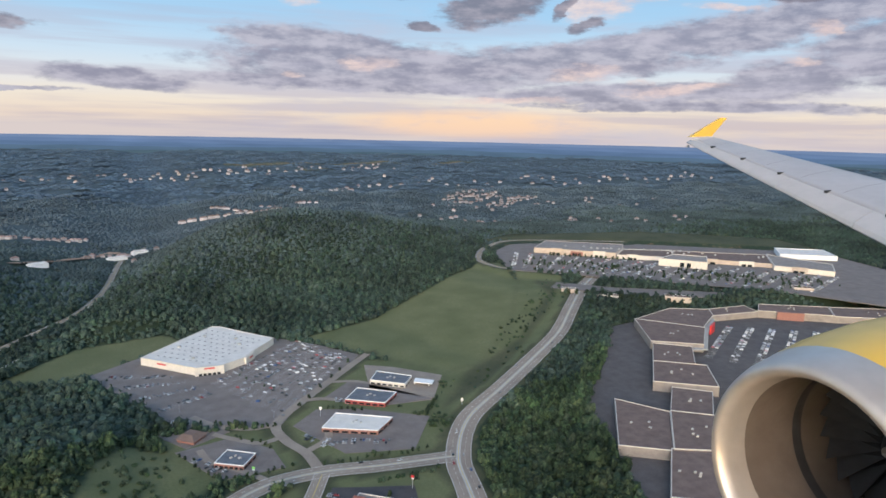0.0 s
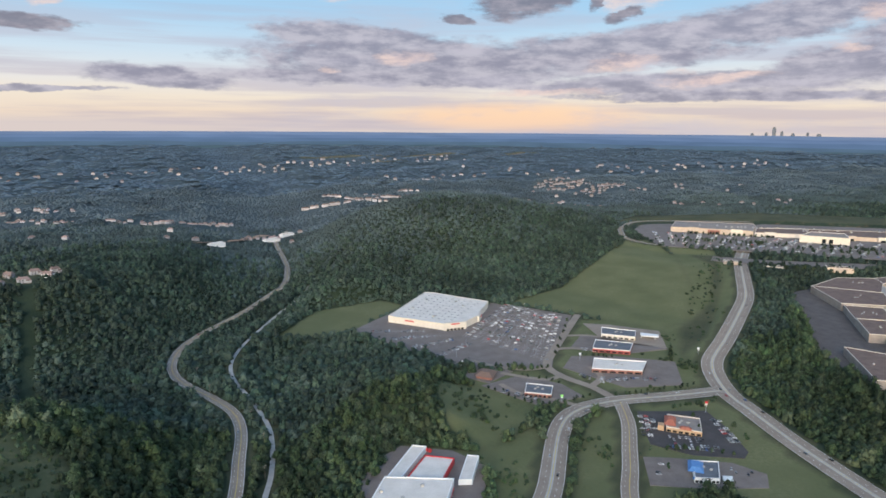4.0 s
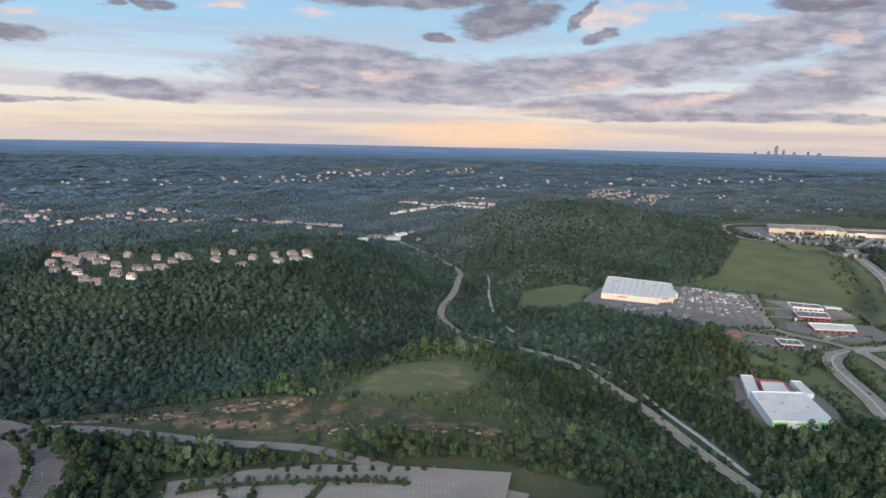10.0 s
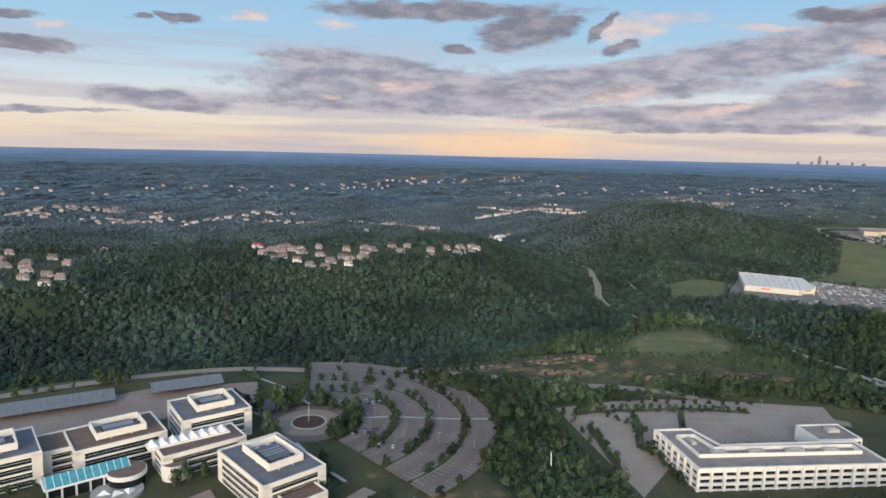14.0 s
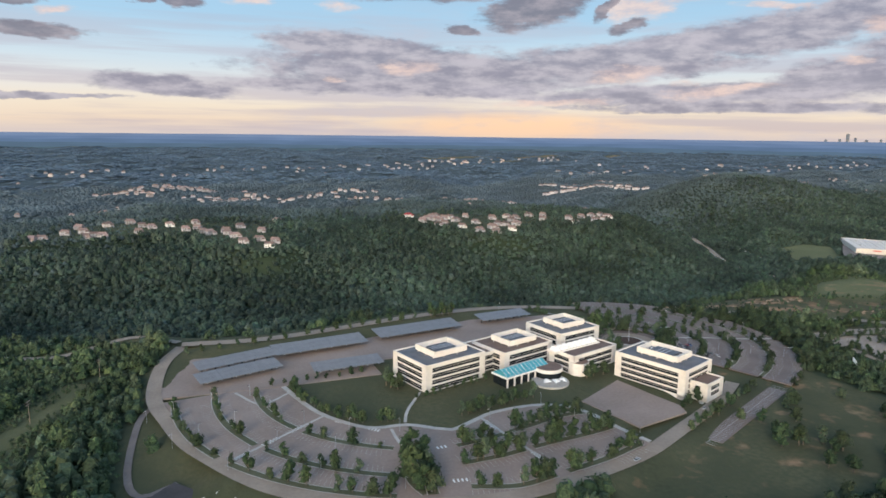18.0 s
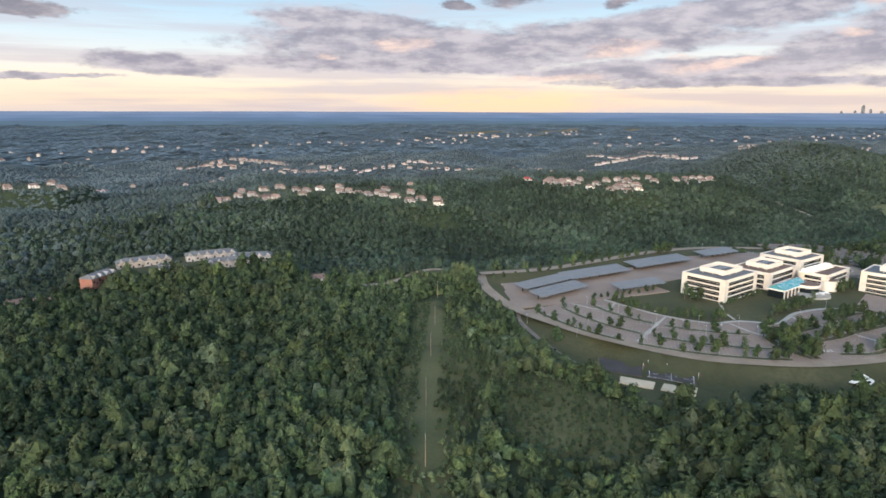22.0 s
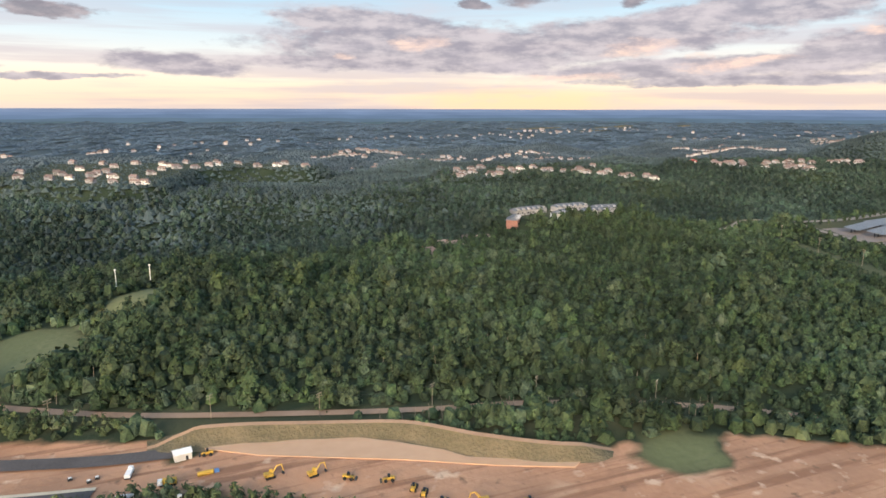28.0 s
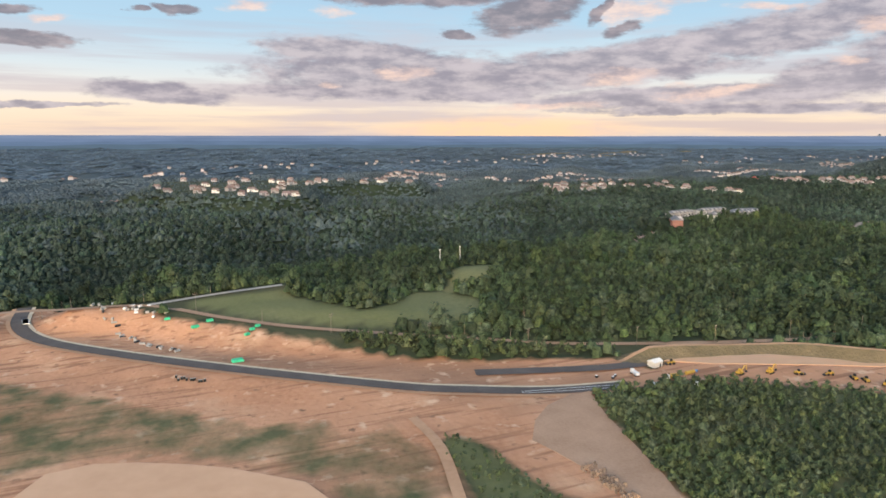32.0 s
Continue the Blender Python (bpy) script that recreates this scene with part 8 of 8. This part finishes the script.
# flat dark sheet on the cowl, the vent recess's shade put into its colour
part("vent", Build().add([(0.55, -0.30, 0.652), (0.72, -0.30, 0.668), (0.72, -0.40, 0.615), (0.55, -0.40, 0.60)], [(0, 1, 2, 3)]), M["duct"], engine, "vent in the cowl, its recess shade a flat dark patch")
part("pylon", Build().add([(0.8, -0.10, 0.70), (0.8, 0.10, 0.70), (2.6, 0.14, 0.60), (2.6, -0.14, 0.60), (1.7, -0.10, 1.05), (1.7, 0.10, 1.05), (3.2, 0.14, 1.15), (3.2, -0.14, 1.15)],
                          [(0, 1, 5, 4), (1, 2, 6, 5), (2, 3, 7, 6), (3, 0, 4, 7), (4, 5, 6, 7), (3, 2, 1, 0)]), M["wing_grey"], plane).location = (3.0, 1.95, -1.72)


# ---- woods: crowns of leaf clumps over the land ----
SHRUBS = {"shrub_low": (0.7, 0.95), "shrub_tall": (1.0, 0.8), "bush": (0.66, 1.0), "bush_low": (0.3, 0.9), "shrub": (0.5, 0.85), "shrub_thin": (0.36, 0.1)}  # size and share of trees
MARGIN = {"valley_road": 2.6, "valley_track": 0.8, "hill_road": 4.0, "ring_road": 4.5, "airport_road": 2.2}


def free_of(x, y, margin=2.0):
    """True where trees may stand."""
    ok = np.ones(len(x), bool)
    for poly, kind, level in PADS:
        if kind in SHRUBS:
            ok |= inside(poly, x, y)
        elif kind == "village":
            ok &= ~inside(poly, x, y) | (rng.uniform(0, 1, len(x)) < 0.55)
        elif kind != "scrub":
            ok &= ~inside(poly, x, y)
    for key, line in LINES.items():
        d, _ = line_distance(line, x, y)
        ok &= d > ROADS[key][1] / 2 + MARGIN.get(key, margin)
    for line, w in CUTS:
        d, _ = line_distance(line, x, y)
        ok &= d > w
    for cx, cy, r in GLADES:
        ok &= np.hypot(x - cx, y - cy) > r
    return ok


def scatter(x0, x1, y0, y1, step):
    xs, ys = np.meshgrid(np.arange(float(x0), x1, step), np.arange(float(y0), y1, step * 0.87))
    xs[1::2] += step / 2
    x, y = xs.ravel(), ys.ravel()
    x, y = x + rng.uniform(-0.42, 0.42, len(x)) * step, y + rng.uniform(-0.42, 0.42, len(y)) * step
    keep = (x > -720 - 0.32 * y) & (x < 660 + 1.75 * y) & (np.hypot(x, y) < 4300)
    return x[keep], y[keep]


BUSHY = ("bush", "bush_low", "shrub_low", "shrub")


NEAR_EDGE = ("undergrowth", "near_woods", "tall_trees", "bushes")


def grove(name, x, y, crown, lobes, tufts, label, material, tall=1.6, leaf=0.13):
    """Trees at the given places, of the crown width given, sparser and lower on scrub and between houses."""
    edge = 345 + 22 * np.sin(x * 0.021) + 9 * np.sin(x * 0.083)
    ok = free_of(x, y) & ((y < edge) if name in NEAR_EDGE else (y >= edge))
    x, y = x[ok], y[ok]
    n = len(x)
    bushy = np.zeros(n, bool)
    for poly, kind, level in PADS:
        if kind in BUSHY and poly[0][0] < 0:
            bushy |= inside(poly, x, y)
    sel = bushy if name == "bushes" else ~bushy
    x, y = x[sel], y[sel]
    n = len(x)
    z = land(x, y)
    patch = 0.5 + 0.5 * np.sin(x * 0.031 + 2 * np.sin(y * 0.021)) * np.cos(y * 0.037 + 1.3 * np.sin(x * 0.017))
    size = crown * rng.uniform(0.6, 1.3, n) * (0.75 + 0.5 * patch)
    scrub = np.zeros(n, bool)
    for poly, kind, level in PADS:
        if kind in ("scrub", "village"):
            scrub |= inside(poly, x, y)
    share = np.ones(n)
    for poly, kind, level in PADS:
        if kind in SHRUBS:
            here = inside(poly, x, y)
            size[here] *= SHRUBS[kind][0]
            share[here] = SHRUBS[kind][1]
    size = np.where(scrub, size * 0.45, size)
    thin = rng.uniform(0, 1, n) < np.where(scrub & (x > 0) & (y < 400), 0.22, share)
    x, y, z, size = x[thin], y[thin], z[thin], size[thin]
    n = len(x)
    high = size * tall * rng.uniform(0.7, 1.35, n)
    return single(name, crowns(name, x, y, z - 0.1 * high, size, high, lobes, tufts, tints(n) if tufts > 1 else 0.44 + 0.35 * (tints(n) - 0.44), leaf), material, label, "trees", "stuff")


# clear strips through the woods under power lines, and openings round houses
CUTS = [([(354, 620, 0), (359, 560, 0), (367, 490, 0), (377, 425, 0)], 5.0), ([(x, y, 0) for x, y in POLES], 3.2), ([(x - 1, y - 4, 0) for x, y, z in ROADS["valley_track"][0][1:5]], 4.5), ([(x - 1, y - 4, 0) for x, y, z in ROADS["valley_track"][0][7:]], 4.5)]
GLADES = [(cx, cy, r) for cx, cy, r in HOUSE_GLADES]
near = scatter(-720, 960, 70, 378, 3.8)
grove("undergrowth", near[0], near[1], 4.6, 1, 5, "dense low trees and shrubs filling the woods", M["leaf"], 1.0, 0.16)
near = scatter(-720, 960, 70, 378, 5.8)
some = rng.uniform(0, 1, len(near[0])) < 0.35 + 0.55 * np.sin(near[0] * 0.05 + near[1] * 0.03) ** 2
grove("near_woods", near[0][some], near[1][some], 5.5, 5, 9, "tall deciduous trees with full mixed green crowns", M["leaf"], 1.3, 0.105)
near = scatter(-720, 960, 70, 378, 15.0)
grove("tall_trees", near[0], near[1], 7.2, 7, 11, "big old trees standing above the woods", M["leaf"], 1.25, 0.085)
for lot, look_name in (((-600, -390, 60, 225, 2.3), "leaf_bush"), ((-200, -90, 100, 300, 2.3), "leaf")):
    near = scatter(*lot)
    grove("bushes", near[0], near[1], 4.4, 2, 8, "fresh green bushes growing on waste ground", M[look_name], 1.1, 0.13)


def fading(spots, lo0, lo1, hi0, hi1):
    """Thins a scatter out between lo0 and lo1 and again between hi0 and hi1, so that one wood runs into the next."""
    x, y = spots
    # hazed leaf colours start nearer in the west, for thicker painted haze
    wave = y + 40 * np.sin(x * 0.011) + 25 * np.sin(x * 0.037 + 1) + 190 * step01((-x - 20) / 220)
    k = np.minimum((wave - lo0) / (lo1 - lo0), (hi1 - wave) / (hi1 - hi0))
    keep = rng.uniform(0, 1, len(x)) < k
    return x[keep], y[keep]


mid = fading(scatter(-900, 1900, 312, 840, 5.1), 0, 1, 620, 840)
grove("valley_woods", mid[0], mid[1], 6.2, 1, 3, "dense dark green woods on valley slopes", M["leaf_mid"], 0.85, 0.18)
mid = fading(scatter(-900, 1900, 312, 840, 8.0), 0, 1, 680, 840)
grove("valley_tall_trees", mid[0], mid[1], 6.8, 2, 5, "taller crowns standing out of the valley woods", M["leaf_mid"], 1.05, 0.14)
# woods from here outward wear haze painted into their leaf colour
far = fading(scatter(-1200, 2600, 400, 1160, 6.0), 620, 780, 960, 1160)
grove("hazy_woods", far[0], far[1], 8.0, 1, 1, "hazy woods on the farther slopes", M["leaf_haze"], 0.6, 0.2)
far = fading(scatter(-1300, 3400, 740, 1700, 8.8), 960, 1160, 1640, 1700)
grove("distant_woods", far[0], far[1], 11.0, 1, 0, "distant woods over rolling hills tinted grey-blue for haze", M["leaf_far"], 0.42)
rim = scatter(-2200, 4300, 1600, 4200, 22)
grove("horizon_woods", rim[0], rim[1], 28.0, 1, 0, "woods towards the horizon tinted blue for haze", M["leaf_rim"], 0.2)

# bare pale trunks at the wood's edge along the road
g = np.random.default_rng(5)
b = Build()
for k in range(230):
    t = g.uniform(0, 1)
    p = LINES["airport_road"][int(2 + t * (len(LINES["airport_road"]) - 5))]
    x, y = p[0] + g.uniform(-4, 4), p[1] + (g.uniform(-9, -4) if k % 2 else g.uniform(4, 40))
    if -470 < x < -412 or (k % 2 and x < -412):
        continue
    if any(kind == "meadow" and inside(poly, np.array([x]), np.array([y]))[0] for poly, kind, level in PADS):
        continue
    z, h = land_at(x, y), g.uniform(3.2, 5.5)
    b.tube((x, y, z - 0.3), (x + g.uniform(-0.4, 0.4), y, z + h), 0.12, 0.05, 4)
single("pale_trunks", b, M["wood"], "pale bare tree trunks standing at the wood's edge", "tree trunks", "stuff")
